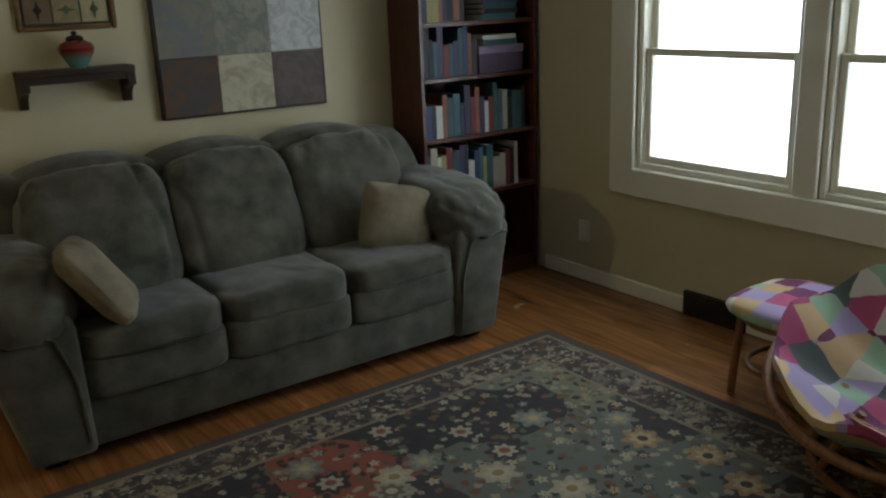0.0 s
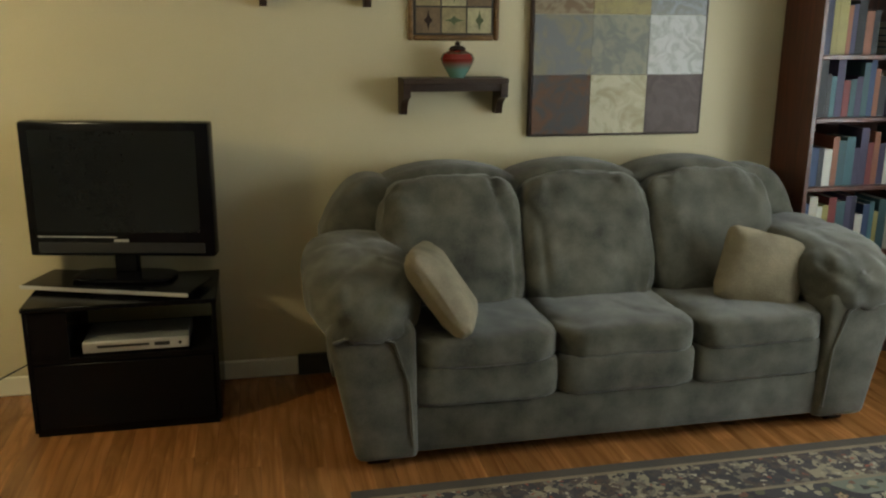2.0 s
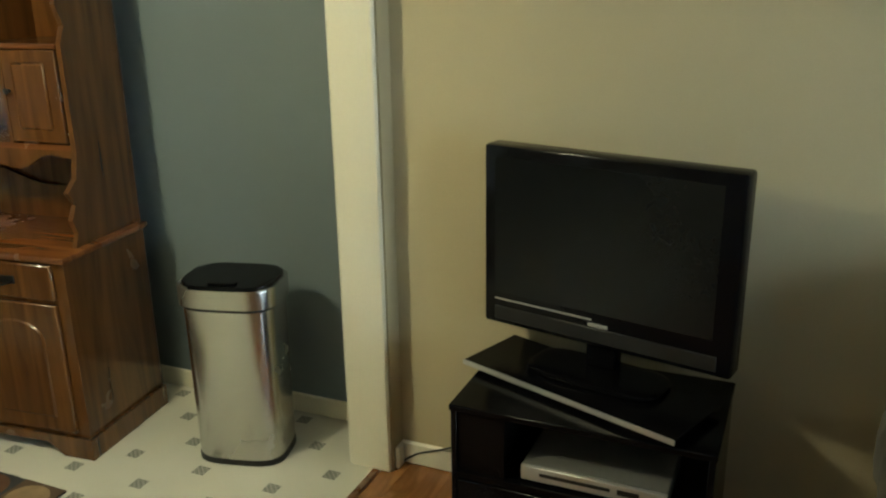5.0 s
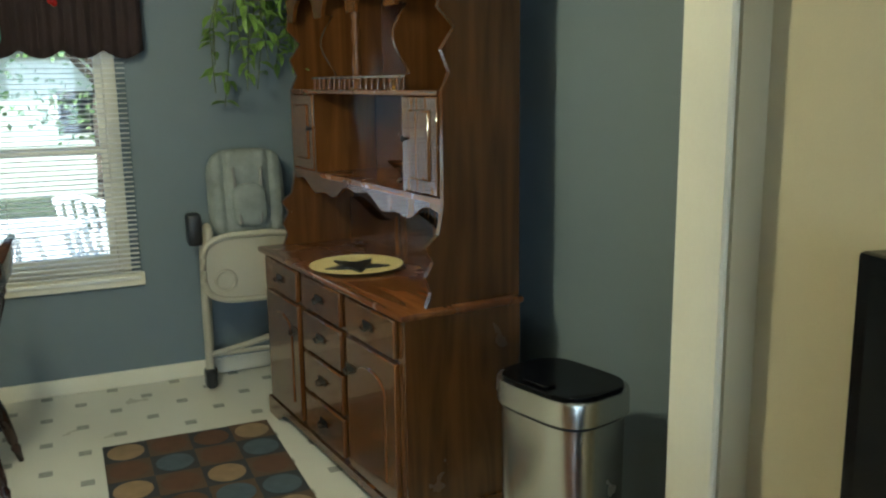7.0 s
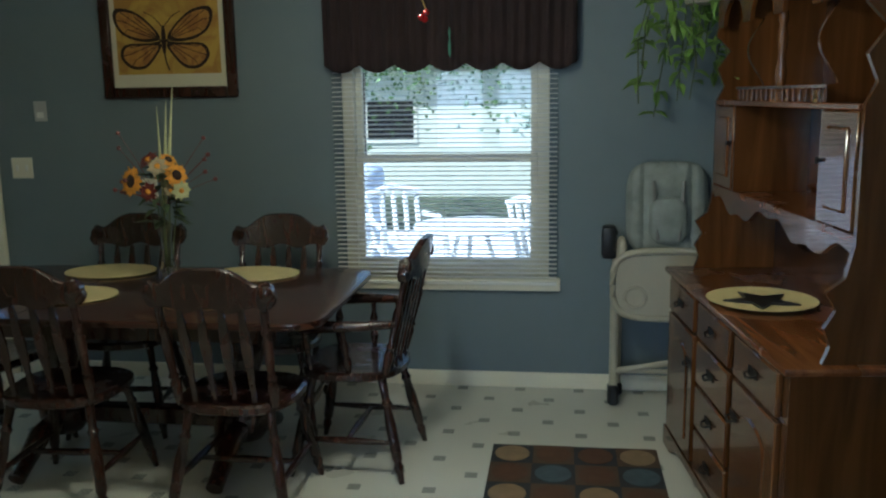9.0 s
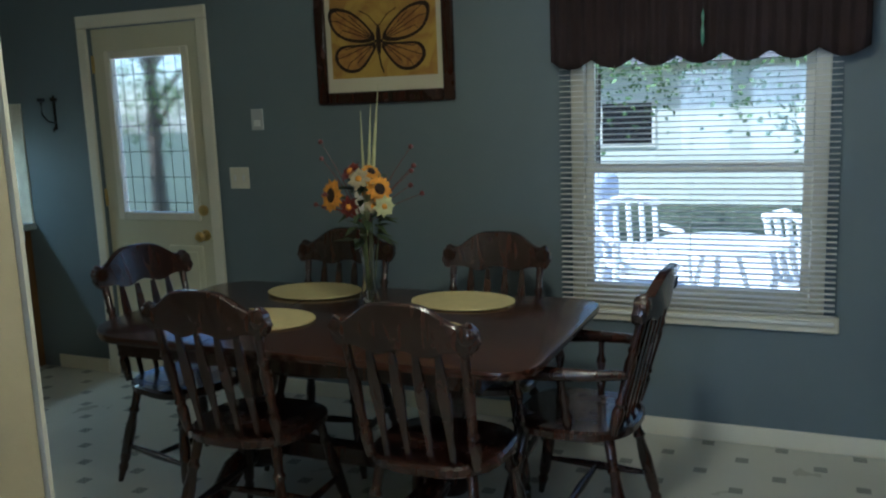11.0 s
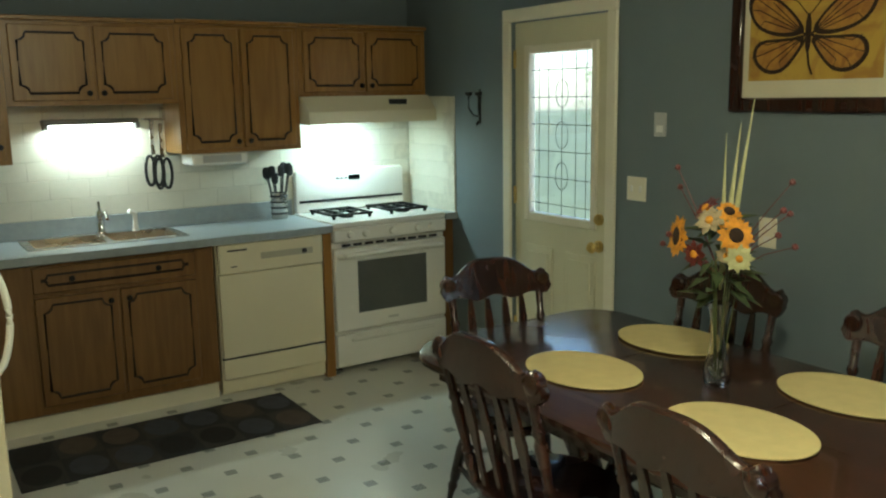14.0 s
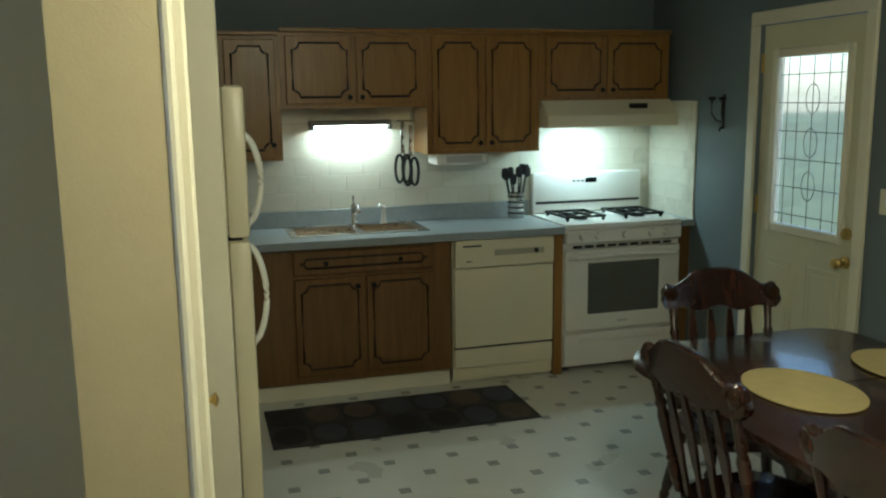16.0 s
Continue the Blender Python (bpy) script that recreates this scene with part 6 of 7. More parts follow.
for s in (-1, 1):
    for o in (((0.0, 0.30), (0.07, 0.385), (0.16, 0.455), (0.275, 0.475), (0.29, 0.41), (0.24, 0.325), (0.11, 0.285)),
              ((0.0, 0.29), (0.12, 0.285), (0.235, 0.285), (0.265, 0.215), (0.20, 0.150), (0.11, 0.150), (0.04, 0.225))):
        o = [(-0.02 + s * x * 0.97, z) for x, z in o]
        cx, cz = sum(p[0] for p in o) / 7, sum(p[1] for p in o) / 7
        wing = part("wing_edge", prism(B(), rounded(o), -0.0140, -0.0128), inkm, butter)
        part("wing_cell", prism(B(), rounded([(cx + (x - cx) * 0.84, cz + (z - cz) * 0.80) for x, z in o]), -0.0152, -0.0138), wingm, wing)
        for k in (2, 3, 4, 5):
            part("vein", tube(B(), [(-0.02 + s * 0.01, -0.0150, 0.295), ((cx + o[k][0]) / 2, -0.0152, (cz + o[k][1]) / 2 + 0.008), (cx + (o[k][0] - cx) * 0.92, -0.0150, cz + (o[k][1] - cz) * 0.92)], 0.0022, 5), inkm, wing)
    part("antenna", tube(B(), [(-0.02 + s * 0.006, -0.015, 0.37), (-0.02 + s * 0.05, -0.015, 0.42), (-0.02 + s * 0.10, -0.015, 0.445)], 0.0022, 5), inkm, butter)
t = thing("wall_sconce", "black wrought-iron candle sconce on the blue wall", "sconce", pose(WEST, 2.13, 1.47, 0, 0, 90))
part("back_plate", bx(-0.008, 0.008, -0.008, 0, 0, 0.20, bevel=0.002), M["iron"], t)
for s in (-1, 1):
    part("scroll", tube(B(), [(0, -0.008, 0.04), (s * 0.03, -0.03, 0.05), (s * 0.05, -0.05, 0.09), (s * 0.05, -0.05, 0.16)], 0.005, 6), M["iron"], t)
    part("cup", lathe(B(), [(0.006, 0.16), (0.02, 0.168), (0.022, 0.185), (0, 0.186)], 12, pose(s * 0.05, -0.05, 0)), M["iron"], t)
part("hook", tube(B(), [(0, -0.008, 0.02), (0, -0.03, 0.0), (0.02, -0.04, -0.01), (0.03, -0.03, 0.02)], 0.004, 6), M["iron"], t)

# ---- kitchen ----
UP = 1.645


def groove(x0, x1, z0, z1, y, c=0.045):
    """A routed line with stepped-in corners on a door face."""
    def corner(cx, cz, a0):
        return [(cx + c * math.cos(radians(a)), y, cz + c * math.sin(radians(a))) for a in range(a0, a0 - 91, -30)]
    pts = corner(x0, z0, 90) + corner(x1, z0, 180) + corner(x1, z1, 270) + corner(x0, z1, 360)
    return tube(B(), pts, 0.007, 5, True)


def cab_door(t, x0, x1, z0, z1, y, knob, name="cabinet_door", c=0.04):
    # Low doors take the oak copy that has shade in its colour.
    d = part(name, bx(x0 + 0.004, x1 - 0.004, y, y + 0.018, z0 + 0.004, z1 - 0.004, bevel=0.004), M["cab"] if z0 > 1.2 else M["cabshade"], t)
    part("routed_line", groove(x0 + 0.042, x1 - 0.042, z0 + 0.042, z1 - 0.042, y + 0.0175, c), M["cabdark"], d)
    if knob:
        part("knob", lathe(B(), [(0.006, 0), (0.006, 0.012), (0.015, 0.018), (0.013, 0.026), (0, 0.028)], 12, pose(knob[0], y + 0.018, knob[1], -90)), M["iron"], d, "dark round knob")
    return d


def upper(x0, x1, z0, z1, knobs_low=True):
    t = thing("upper_cabinet", "honey oak wall cabinet with routed doors", "cabinet", None, "upper cabinets")
    part("carcass", bx(x0, x1, SOUTH, UP - 0.02, z0, z1), M["cab"], t)
    part("top_moulding", bx(x0, x1, UP - 0.02, UP + 0.012, z1 - 0.006, z1 + 0.018, bevel=0.005), M["cab"], t)
    return t


for x0, x1, z0, z1 in ((0.10, 0.42, 1.335, 2.02), (-0.735, 0.098, 1.62, 2.04), (-1.44, -0.737, 1.345, 2.045), (-2.31, -1.442, 1.645, 2.045)):
    t = upper(x0, x1, z0, z1)
    if x1 > 0.3:
        cab_door(t, x0 + 0.02, x1 - 0.02, z0 + 0.02, z1 - 0.02, UP - 0.02, (x0 + 0.05, z0 + 0.09))
    else:
        mid = (x0 + x1) / 2
        cab_door(t, mid + 0.003, x1 - 0.025, z0 + 0.02, z1 - 0.02, UP - 0.02, (mid + 0.035, z0 + 0.06))
        cab_door(t, x0 + 0.025, mid - 0.003, z0 + 0.02, z1 - 0.02, UP - 0.02, (mid - 0.035, z0 + 0.06))
FRONT = 1.865
t = thing("sink_cabinet", "worn oak base cabinet under the sink, darkened for shade", "cabinet")
part("carcass", bx(-0.80, 0.42, SOUTH, FRONT - 0.02, 0.10, 0.868), M["cabshade"], t)
part("toe_kick", bx(-0.80, 0.42, FRONT - 0.075, FRONT - 0.055, 0.0, 0.10), M["trim"], t)
cab_door(t, -0.70, 0.10, 0.715, 0.85, FRONT - 0.02, None, "false_drawer", 0.03)
for x in (-0.50, -0.08):
    part("knob", lathe(B(), [(0.006, 0), (0.006, 0.012), (0.015, 0.018), (0.013, 0.026), (0, 0.028)], 12, pose(x, FRONT - 0.002, 0.783, -90)), M["iron"], t)
cab_door(t, -0.298, 0.10, 0.14, 0.70, FRONT - 0.02, (-0.255, 0.645))
cab_door(t, -0.70, -0.302, 0.14, 0.70, FRONT - 0.02, (-0.345, 0.645))
t = thing("filler_panel", "narrow oak panels beside the appliances", "cabinet")
part("panel", bx(-1.495, -1.442, SOUTH, FRONT, 0.0, 0.868), M["cab"], t)
t = thing("filler_panel", "narrow oak cabinet end beside the range, darkened for shade", "cabinet")
part("panel", bx(WEST, -2.288, SOUTH, FRONT - 0.05, 0.0, 0.868), M["cabshade"], t)


def worktop():
    t = thing("countertop", "blue-grey laminate worktop with a low upstand", "worktop")
    b = B()
    sx0, sx1, sy0, sy1 = -0.70, 0.07, 1.36, 1.72
    for a in ((-1.497, sx0, SOUTH, 1.89), (sx1, 0.42, SOUTH, 1.89), (sx0, sx1, SOUTH, sy0), (sx0, sx1, sy1, 1.89)):
        box(b, *a, 0.870, 0.910)
    part("slab", b, M["counter"], t)
    part("edge", bx(-1.497, 0.42, 1.89, 1.897, 0.868, 0.912, bevel=0.003), M["counter"], t)
    part("upstand", bx(-1.497, 0.42, SOUTH, SOUTH + 0.018, 0.910, 1.010, bevel=0.003), M["counter"], t)
    t2 = thing("countertop", "small blue-grey laminate worktop end beside the range", "worktop")
    part("slab", bx(WEST, -2.288, SOUTH, 1.875, 0.870, 0.910, bevel=0.003), M["counter"], t2)
    s = thing("kitchen_sink", "double-bowl stainless steel sink set in the worktop", "sink")
    rim = B()
    for a in ((sx0 - 0.015, sx1 + 0.015, sy1 - 0.03, sy1 + 0.015), (sx0 - 0.015, sx1 + 0.015, sy0 - 0.03, sy0 + 0.03), (sx0 - 0.015, sx0 + 0.025, sy0 + 0.03, sy1 - 0.03), (sx1 - 0.025, sx1 + 0.015, sy0 + 0.03, sy1 - 0.03), (-0.335, -0.295, sy0 + 0.03, sy1 - 0.03)):
        box(rim, *a, 0.9105, 0.917)
    part("rim", rim, M["steel"], s)
    for x0, x1 in ((sx0 + 0.025, -0.335), (-0.295, sx1 - 0.025)):
        bw = B()
        box(bw, x0, x1, sy0 + 0.03, sy1 - 0.03, 0.75, 0.756)
        for a in ((x0 - 0.004, x0, sy0 + 0.03, sy1 - 0.03), (x1, x1 + 0.004, sy0 + 0.03, sy1 - 0.03), (x0, x1, sy0 + 0.026, sy0 + 0.03), (x0, x1, sy1 - 0.03, sy1 - 0.026)):
            box(bw, *a, 0.75, 0.9105)
        bowl = part("bowl", bw, M["steel"], s)
        part("drain", lathe(B(), [(0.04, 0.756), (0.04, 0.759), (0.02, 0.7575)], 20, pose((x0 + x1) / 2, 1.54, 0)), M["chrome"], bowl)
    f = thing("faucet", "chrome kitchen faucet with a single lever", "faucet", pose(-0.335, 1.375, 0.917))
    part("base", lathe(B(), [(0.028, 0), (0.028, 0.01), (0.020, 0.02), (0.018, 0.09), (0.022, 0.10), (0.018, 0.125), (0, 0.13)], 16), M["chrome"], f)
    part("spout", tube(B(), [(0, 0, 0.07), (0, 0.06, 0.12), (0, 0.14, 0.13), (0, 0.18, 0.10)], 0.010, 8), M["chrome"], f)
    part("lever", rod(B(), (0, 0, 0.125), (0.0, -0.02, 0.175), 0.007), M["chrome"], f)
    f = thing("side_sprayer", "white side sprayer on the sink rim", "sprayer", pose(-0.52, 1.375, 0.917))
    part("holder", lathe(B(), [(0.02, 0), (0.016, 0.03), (0.012, 0.06)], 12), M["white"], f)
    part("head", tube(B(), [(0, 0, 0.06), (0, 0.005, 0.10), (0.035, 0.02, 0.115)], [0.012, 0.015, 0.012], 8), M["white"], f)


worktop()


def dishwasher():
    t = thing("dishwasher", "cream built-in dishwasher with a control panel", "dishwasher")
    x0, x1 = -1.440, -0.815
    part("body", bx(x0, x1, SOUTH + 0.02, FRONT - 0.03, 0.02, 0.866), M["cream"], t)
    part("door_panel", bx(x0 + 0.005, x1 - 0.005, FRONT - 0.03, FRONT, 0.225, 0.695, bevel=0.004), M["cream"], t)
    c = part("control_panel", bx(x0 + 0.005, x1 - 0.005, FRONT - 0.03, FRONT + 0.012, 0.70, 0.862, bevel=0.006), M["cream"], t)
    part("latch_recess", bx(-1.37, -1.06, FRONT + 0.010, FRONT + 0.0145, 0.765, 0.80), M["hcplastic"], c)
    part("dial", lathe(B(), [(0.016, 0), (0.012, 0.012), (0, 0.013)], 14, pose(-1.32, FRONT + 0.012, 0.783, -90)), M["blackmat"], c)
    part("label_bar", bx(-0.98, -0.87, FRONT + 0.010, FRONT + 0.0135, 0.822, 0.832), M["blackmat"], c)
    part("label_bar", bx(-0.92, -0.885, FRONT + 0.010, FRONT + 0.0135, 0.735, 0.741), M["blackmat"], c)
    part("lower_panel", bx(x0 + 0.005, x1 - 0.005, FRONT - 0.03, FRONT - 0.003, 0.10, 0.213, bevel=0.003), M["cream"], t)
    part("seam", bx(x0 + 0.005, x1 - 0.005, FRONT - 0.03, FRONT - 0.012, 0.213, 0.225), M["blackmat"], t)
    part("toe_kick", bx(x0, x1, FRONT - 0.075, FRONT - 0.06, 0.0, 0.10), M["trim"], t)


dishwasher()


def gas_range():
    t = thing("gas_range", "white freestanding gas range with black grates", "range")
    x0, x1, y1 = -2.283, -1.502, 1.875
    part("body", bx(x0, x1, SOUTH + 0.015, y1 - 0.03, 0.035, 0.80), M["white"], t)
    for x in (x0 + 0.05, x1 - 0.05):
        part("foot", bx(x - 0.02, x + 0.02, y1 - 0.12, y1 - 0.08, 0, 0.035), M["blackmat"], t)
    part("drawer", bx(x0 + 0.004, x1 - 0.004, y1 - 0.03, y1, 0.045, 0.245, bevel=0.006), M["white"], t)
    part("drawer_grip", bx(x0 + 0.10, x1 - 0.10, y1, y1 + 0.012, 0.195, 0.215, bevel=0.005), M["white"], t)
    d = part("oven_door", bx(x0 + 0.004, x1 - 0.004, y1 - 0.03, y1 + 0.004, 0.262, 0.765, bevel=0.008), M["white"], t)
    part("oven_window", bx(-2.135, -1.655, y1 + 0.002, y1 + 0.0065, 0.365, 0.68, bevel=0.002), mat("oven_glass", (0.10, 0.105, 0.10), 0.12, 0.1, 6, 90, 0.0), d, "dark grey oven glass")
    part("oven_handle", tube(B(), [(x0 + 0.03, y1 + 0.004, 0.715), (x0 + 0.06, y1 + 0.045, 0.725), (-1.89, y1 + 0.055, 0.735), (x1 - 0.06, y1 + 0.045, 0.725), (x1 - 0.03, y1 + 0.004, 0.715)], 0.016, 8), M["white"], d)
    part("logo_plate", bx(-1.925, -1.855, y1 + 0.002, y1 + 0.0065, 0.305, 0.318), M["silver"], d)
    p = part("control_panel", bx(x0, x1, y1 - 0.06, y1 + 0.012, 0.80, 0.885, bevel=0.01), M["white"], t)
    v = B()
    for i in range(9):
        xx = x0 + 0.07 + i * 0.075
        box(v, xx, xx + 0.055, y1 + 0.001, y1 + 0.006, 0.775, 0.790)
    part("vent_slots", v, M["blackmat"], t)
    for x in (-2.17, -2.07, -1.89, -1.71, -1.61):
        part("burner_knob", lathe(B(), [(0.022, 0), (0.020, 0.018), (0.016, 0.022), (0, 0.023)], 14, pose(x, y1 + 0.012, 0.845, -90)), M["white"], p)
    part("cooktop", bx(x0 - 0.002, x1 + 0.002, SOUTH + 0.015, y1 + 0.006, 0.885, 0.920, bevel=0.008), M["white"], t)
    for cx in (-2.09, -1.695):
        g = B()
        for y in (1.45, 1.60, 1.75):
            box(g, cx - 0.13, cx + 0.13, y - 0.006, y + 0.006, 0.938, 0.952)
        for x in (-0.13, -0.045, 0.045, 0.13):
            box(g, cx + x - 0.006, cx + x + 0.006, 1.44, 1.76, 0.938, 0.952)
        for x in (-0.12, 0.12):
            for y in (1.45, 1.75):
                box(g, cx + x - 0.008, cx + x + 0.008, y - 0.008, y + 0.008, 0.92, 0.942)
        part("grate", g, M["iron"], t, "black cast-iron grate")
        for y in (1.52, 1.68):
            part("burner_cap", lathe(B(), [(0.045, 0.920), (0.042, 0.932), (0.03, 0.936), (0, 0.937)], 18, pose(cx, y, 0)), M["blackmat"], t)
    bg_ = part("backguard", bx(x0, x1, SOUTH + 0.015, SOUTH + 0.075, 0.92, 1.185, bevel=0.02, seg=2), M["white"], t)
    part("vent_gap", bx(x0 + 0.02, x1 - 0.02, SOUTH + 0.075, SOUTH + 0.079, 0.985, 1.0), M["blackmat"], bg_)
    part("clock_display", bx(-1.95, -1.87, SOUTH + 0.073, SOUTH + 0.078, 1.115, 1.145), M["screen"], bg_)
    for i in range(3):
        part("button", bx(-1.86 + i * 0.03, -1.84 + i * 0.03, SOUTH + 0.073, SOUTH + 0.078, 1.12, 1.135), M["grey"], bg_)


gas_range()
t = thing("range_hood", "cream range hood with a lamp over the range", "hood")
o = [(SOUTH, 1.645), (1.655, 1.645), (1.75, 1.555), (1.755, 1.485), (SOUTH, 1.485)]
b = prism(B(), o, -0.433, 0.433)
turn(b, Matrix.Translation((-1.876, 0, 0)) @ Matrix.Rotation(radians(90), 4, "Z") @ Matrix.Scale(-1, 4, (0, 1, 0)))
part("shell", b, M["cream"], t, smooth=False)
part("switch_plate", bx(-2.12, -2.00, 1.70, 1.712, 1.590, 1.622), M["blackmat"], t)
part("lamp_lens", bx(-1.95, -1.65, 1.44, 1.56, 1.478, 1.486), emit("hood_lens", (0.85, 1.0, 0.97), 2.5), t)
t = thing("sink_light", "slim fluorescent light fixed over the sink", "light")
part("housing", bx(-0.58, -0.085, SOUTH + 0.012, SOUTH + 0.085, 1.515, 1.545, bevel=0.006), M["grey"], t)
part("tube", lathe(B(), [(0.012, 0), (0.012, 0.43)], 12, pose(-0.55, SOUTH + 0.055, 1.508, 0, 90)), emit("fluorescent_tube", (0.93, 1.0, 0.92), 5), t, "lit fluorescent tube")
for x in (-0.575, -0.10):
    part("end_cap", bx(x - 0.012, x + 0.012, SOUTH + 0.03, SOUTH + 0.08, 1.49, 1.52, bevel=0.003), M["grey"], t)


def splash():
    t = thing("backsplash", "cream glazed tiles behind sink and range", "tiles")
    t["kind"] = "structure"
    part("grout", bx(-2.372, 0.42, SOUTH + 0.001, SOUTH + 0.0108, 0.90, 1.645), M["grout"], t)
    part("grout_side", bx(WEST + 0.001, WEST + 0.0108, SOUTH + 0.0108, 1.86, 0.91, 1.632), M["grout"], t)
    tw, th = 0.205, 0.104
    me = finish("tile", bx(-tw / 2 + 0.0015, tw / 2 - 0.0015, 0, 0.006, -th / 2 + 0.0015, th / 2 - 0.0015, bevel=0.0015), M["tile"], True)
    for r in range(6):
        z = 1.012 + th / 2 + r * th
        for c in range(13):
            x = 0.31 - c * tw - (tw / 2 if r % 2 else 0)
            if x - tw / 2 < -2.37 or z > 1.62 and x > -1.44:
                continue
            ob = new("tile", me)
            ob.parent = t
            ob.location = (x, SOUTH + 0.006, z)
    for r in range(6):
        z = 1.012 + th / 2 + r * th
        for c in range(2):
            ob = new("tile", me)
            ob.parent = t
            ob.location = (WEST + 0.006, SOUTH + 0.13 + c * tw + (0.05 if r % 2 else 0), z)
            ob.rotation_euler = (0, 0, radians(-90))


splash()
t = thing("utensil_holder", "steel utensil holder full of black kitchen tools", "utensils", pose(-1.37, 1.42, 0.912))
part("pot", lathe(B(), [(0.048, 0), (0.05, 0.004), (0.05, 0.16), (0.046, 0.16), (0.046, 0.01)], 20), M["steel"], t)
for z in (0.035, 0.07, 0.105, 0.14):
    part("band", tube(B(), [(0.0505 * math.cos(q), 0.0505 * math.sin(q), z) for q in [2 * math.pi * i / 20 for i in range(20)]], 0.006, 6, True), M["blackmat"], t)
rnd = random.Random(5)
for i in range(8):
    q = 2 * math.pi * i / 8
    e = Vector((0.075 * math.cos(q), 0.05 * math.sin(q), rnd.uniform(0.24, 0.31)))
    b = rod(B(), (0.02 * math.cos(q), 0.02 * math.sin(q), 0.012), e, 0.005)
    puff(b, e, (0.024, 0.008, 0.036), 0.7, 0, None, 12, 8)
    part("utensil", b, M["blackmat"], t)
t = thing("under_cabinet_radio", "white under-cabinet appliance beneath the tall cabinet", "appliance")
part("body", bx(-1.12, -0.80, 1.40, 1.60, 1.275, 1.344, bevel=0.008), M["white"], t)
part("panel", bx(-1.08, -0.86, 1.598, 1.604, 1.29, 1.33), M["silver"], t)
t = thing("utensil_rail", "thin steel rail on the tiled wall", "rail")
part("bar", rod(B(), (-0.60, SOUTH + 0.05, 1.535), (-0.80, SOUTH + 0.05, 1.535), 0.006), M["steel"], t)
part("mount", bx(-0.735, -0.715, SOUTH + 0.012, SOUTH + 0.055, 1.525, 1.60), M["steel"], t)
for x, dz in ((-0.655, 0.0), (-0.705, -0.02)):
    t = thing("scissors", "black-handled kitchen shears hanging on the rail", "scissors", pose(x, SOUTH + 0.05, 1.535 + dz), "hanging shears")
    part("blade", bx(-0.012, 0.012, -0.004, 0.004, -0.20, -0.006, bevel=0.002), M["steel"], t)
    for s in (-1, 1):
        part("handle_loop", tube(B(), [(s * 0.022 + 0.026 * math.cos(q), 0, -0.29 + 0.085 * math.sin(q)) for q in [2 * math.pi * i / 18 for i in range(18)]], 0.009, 8, True), M["blackmat"], t)


def fridge():
    t = thing("refrigerator", "cream top-freezer refrigerator with bowed handles", "refrigerator")
    x0, x1, y0, y1, H = 0.50, 1.10, 2.95, 3.66, 1.71
    part("body", bx(x0, x1, y0, y1, 0.03, H, bevel=0.012, seg=2), M["cream"], t)
    part("grille", bx(x0 - 0.03, x0, y0 + 0.02, y1 - 0.02, 0.01, 0.09), M["grey"], t)
    for nm, z0, z1, h0, h1 in (("freezer_door", 1.225, H + 0.005, 1.26, 1.56), ("fridge_door", 0.10, 1.212, 0.85, 1.19)):
        d = part(nm, bx(x0 - 0.075, x0 - 0.004, y0, y1, z0, z1, bevel=0.014, seg=2), M["cream"], t)
        y = y1 - 0.07
        part("handle", tube(B(), [(x0 - 0.072 - 0.050 * math.sin(math.pi * k / 14) ** 0.6, y, h0 + (h1 - h0) * k / 14) for k in range(15)], 0.011, 10), M["white"], d)
    part("hinge", bx(x0 - 0.05, x0 + 0.02, y1 - 0.10, y1 - 0.04, 1.212, 1.226), M["blackmat"], t)


fridge()


def pantry():
    t = thing("pantry_door", "cream louvred pantry door in the partition", "door")
    x = PW + 0.03
    fr = B()
    box(fr, x - 0.035, x, 5.00, 5.08, 0, 2.05, bevel=0.006)
    box(fr, x - 0.035, x, 3.95, 4.03, 0, 2.05, bevel=0.006)
    box(fr, x - 0.035, x, 3.95, 5.08, 2.05, 2.13, bevel=0.006)
    part("door_frame", fr, M["trim"], t)
    for y0, y1 in ((4.035, 4.51), (4.52, 4.995)):
        lf = B()
        box(lf, x - 0.028, x - 0.002, y0, y0 + 0.05, 0.01, 2.04, bevel=0.003)
        box(lf, x - 0.028, x - 0.002, y1 - 0.05, y1, 0.01, 2.04, bevel=0.003)
        for z in (0.01, 0.98, 1.97):
            box(lf, x - 0.028, x - 0.002, y0 + 0.05, y1 - 0.05, z, z + 0.07)
        leaf = part("leaf", lf, M["trim"], t)
        bm = bx(-0.011, 0.011, y0 + 0.05, y1 - 0.05, -0.003, 0.003)
        turn(bm, Matrix.Rotation(radians(35), 4, "Y"))
        me = finish("louvre", bm, M["trim"], False)
        for k in range(62):
            z = 0.10 + k * 0.0305
            if 0.965 < z < 1.065:
                continue
            s = new("louvre", me)
            s.parent = leaf
            s.location = (x - 0.015, 0, z)
    part("door_knob", lathe(B(), [(0.008, 0), (0.008, 0.015), (0.018, 0.025), (0, 0.032)], 12, pose(x - 0.028, 4.57, 1.0, 0, -90)), M["brass"], t)


pantry()
casing("trim_jamb_corner", PW + 0.012, PW + 0.03, JAMB_S - 0.07, JAMB_S + 0.004, 0, 2.16)

# ---- outdoors ----
structure("deck", wall_with_holes(B(), "x", -2.5, 13.0, -8.5, WEST - 0.12, -0.20, -0.12, []), M["deck"], "sunlit weathered wooden deck")


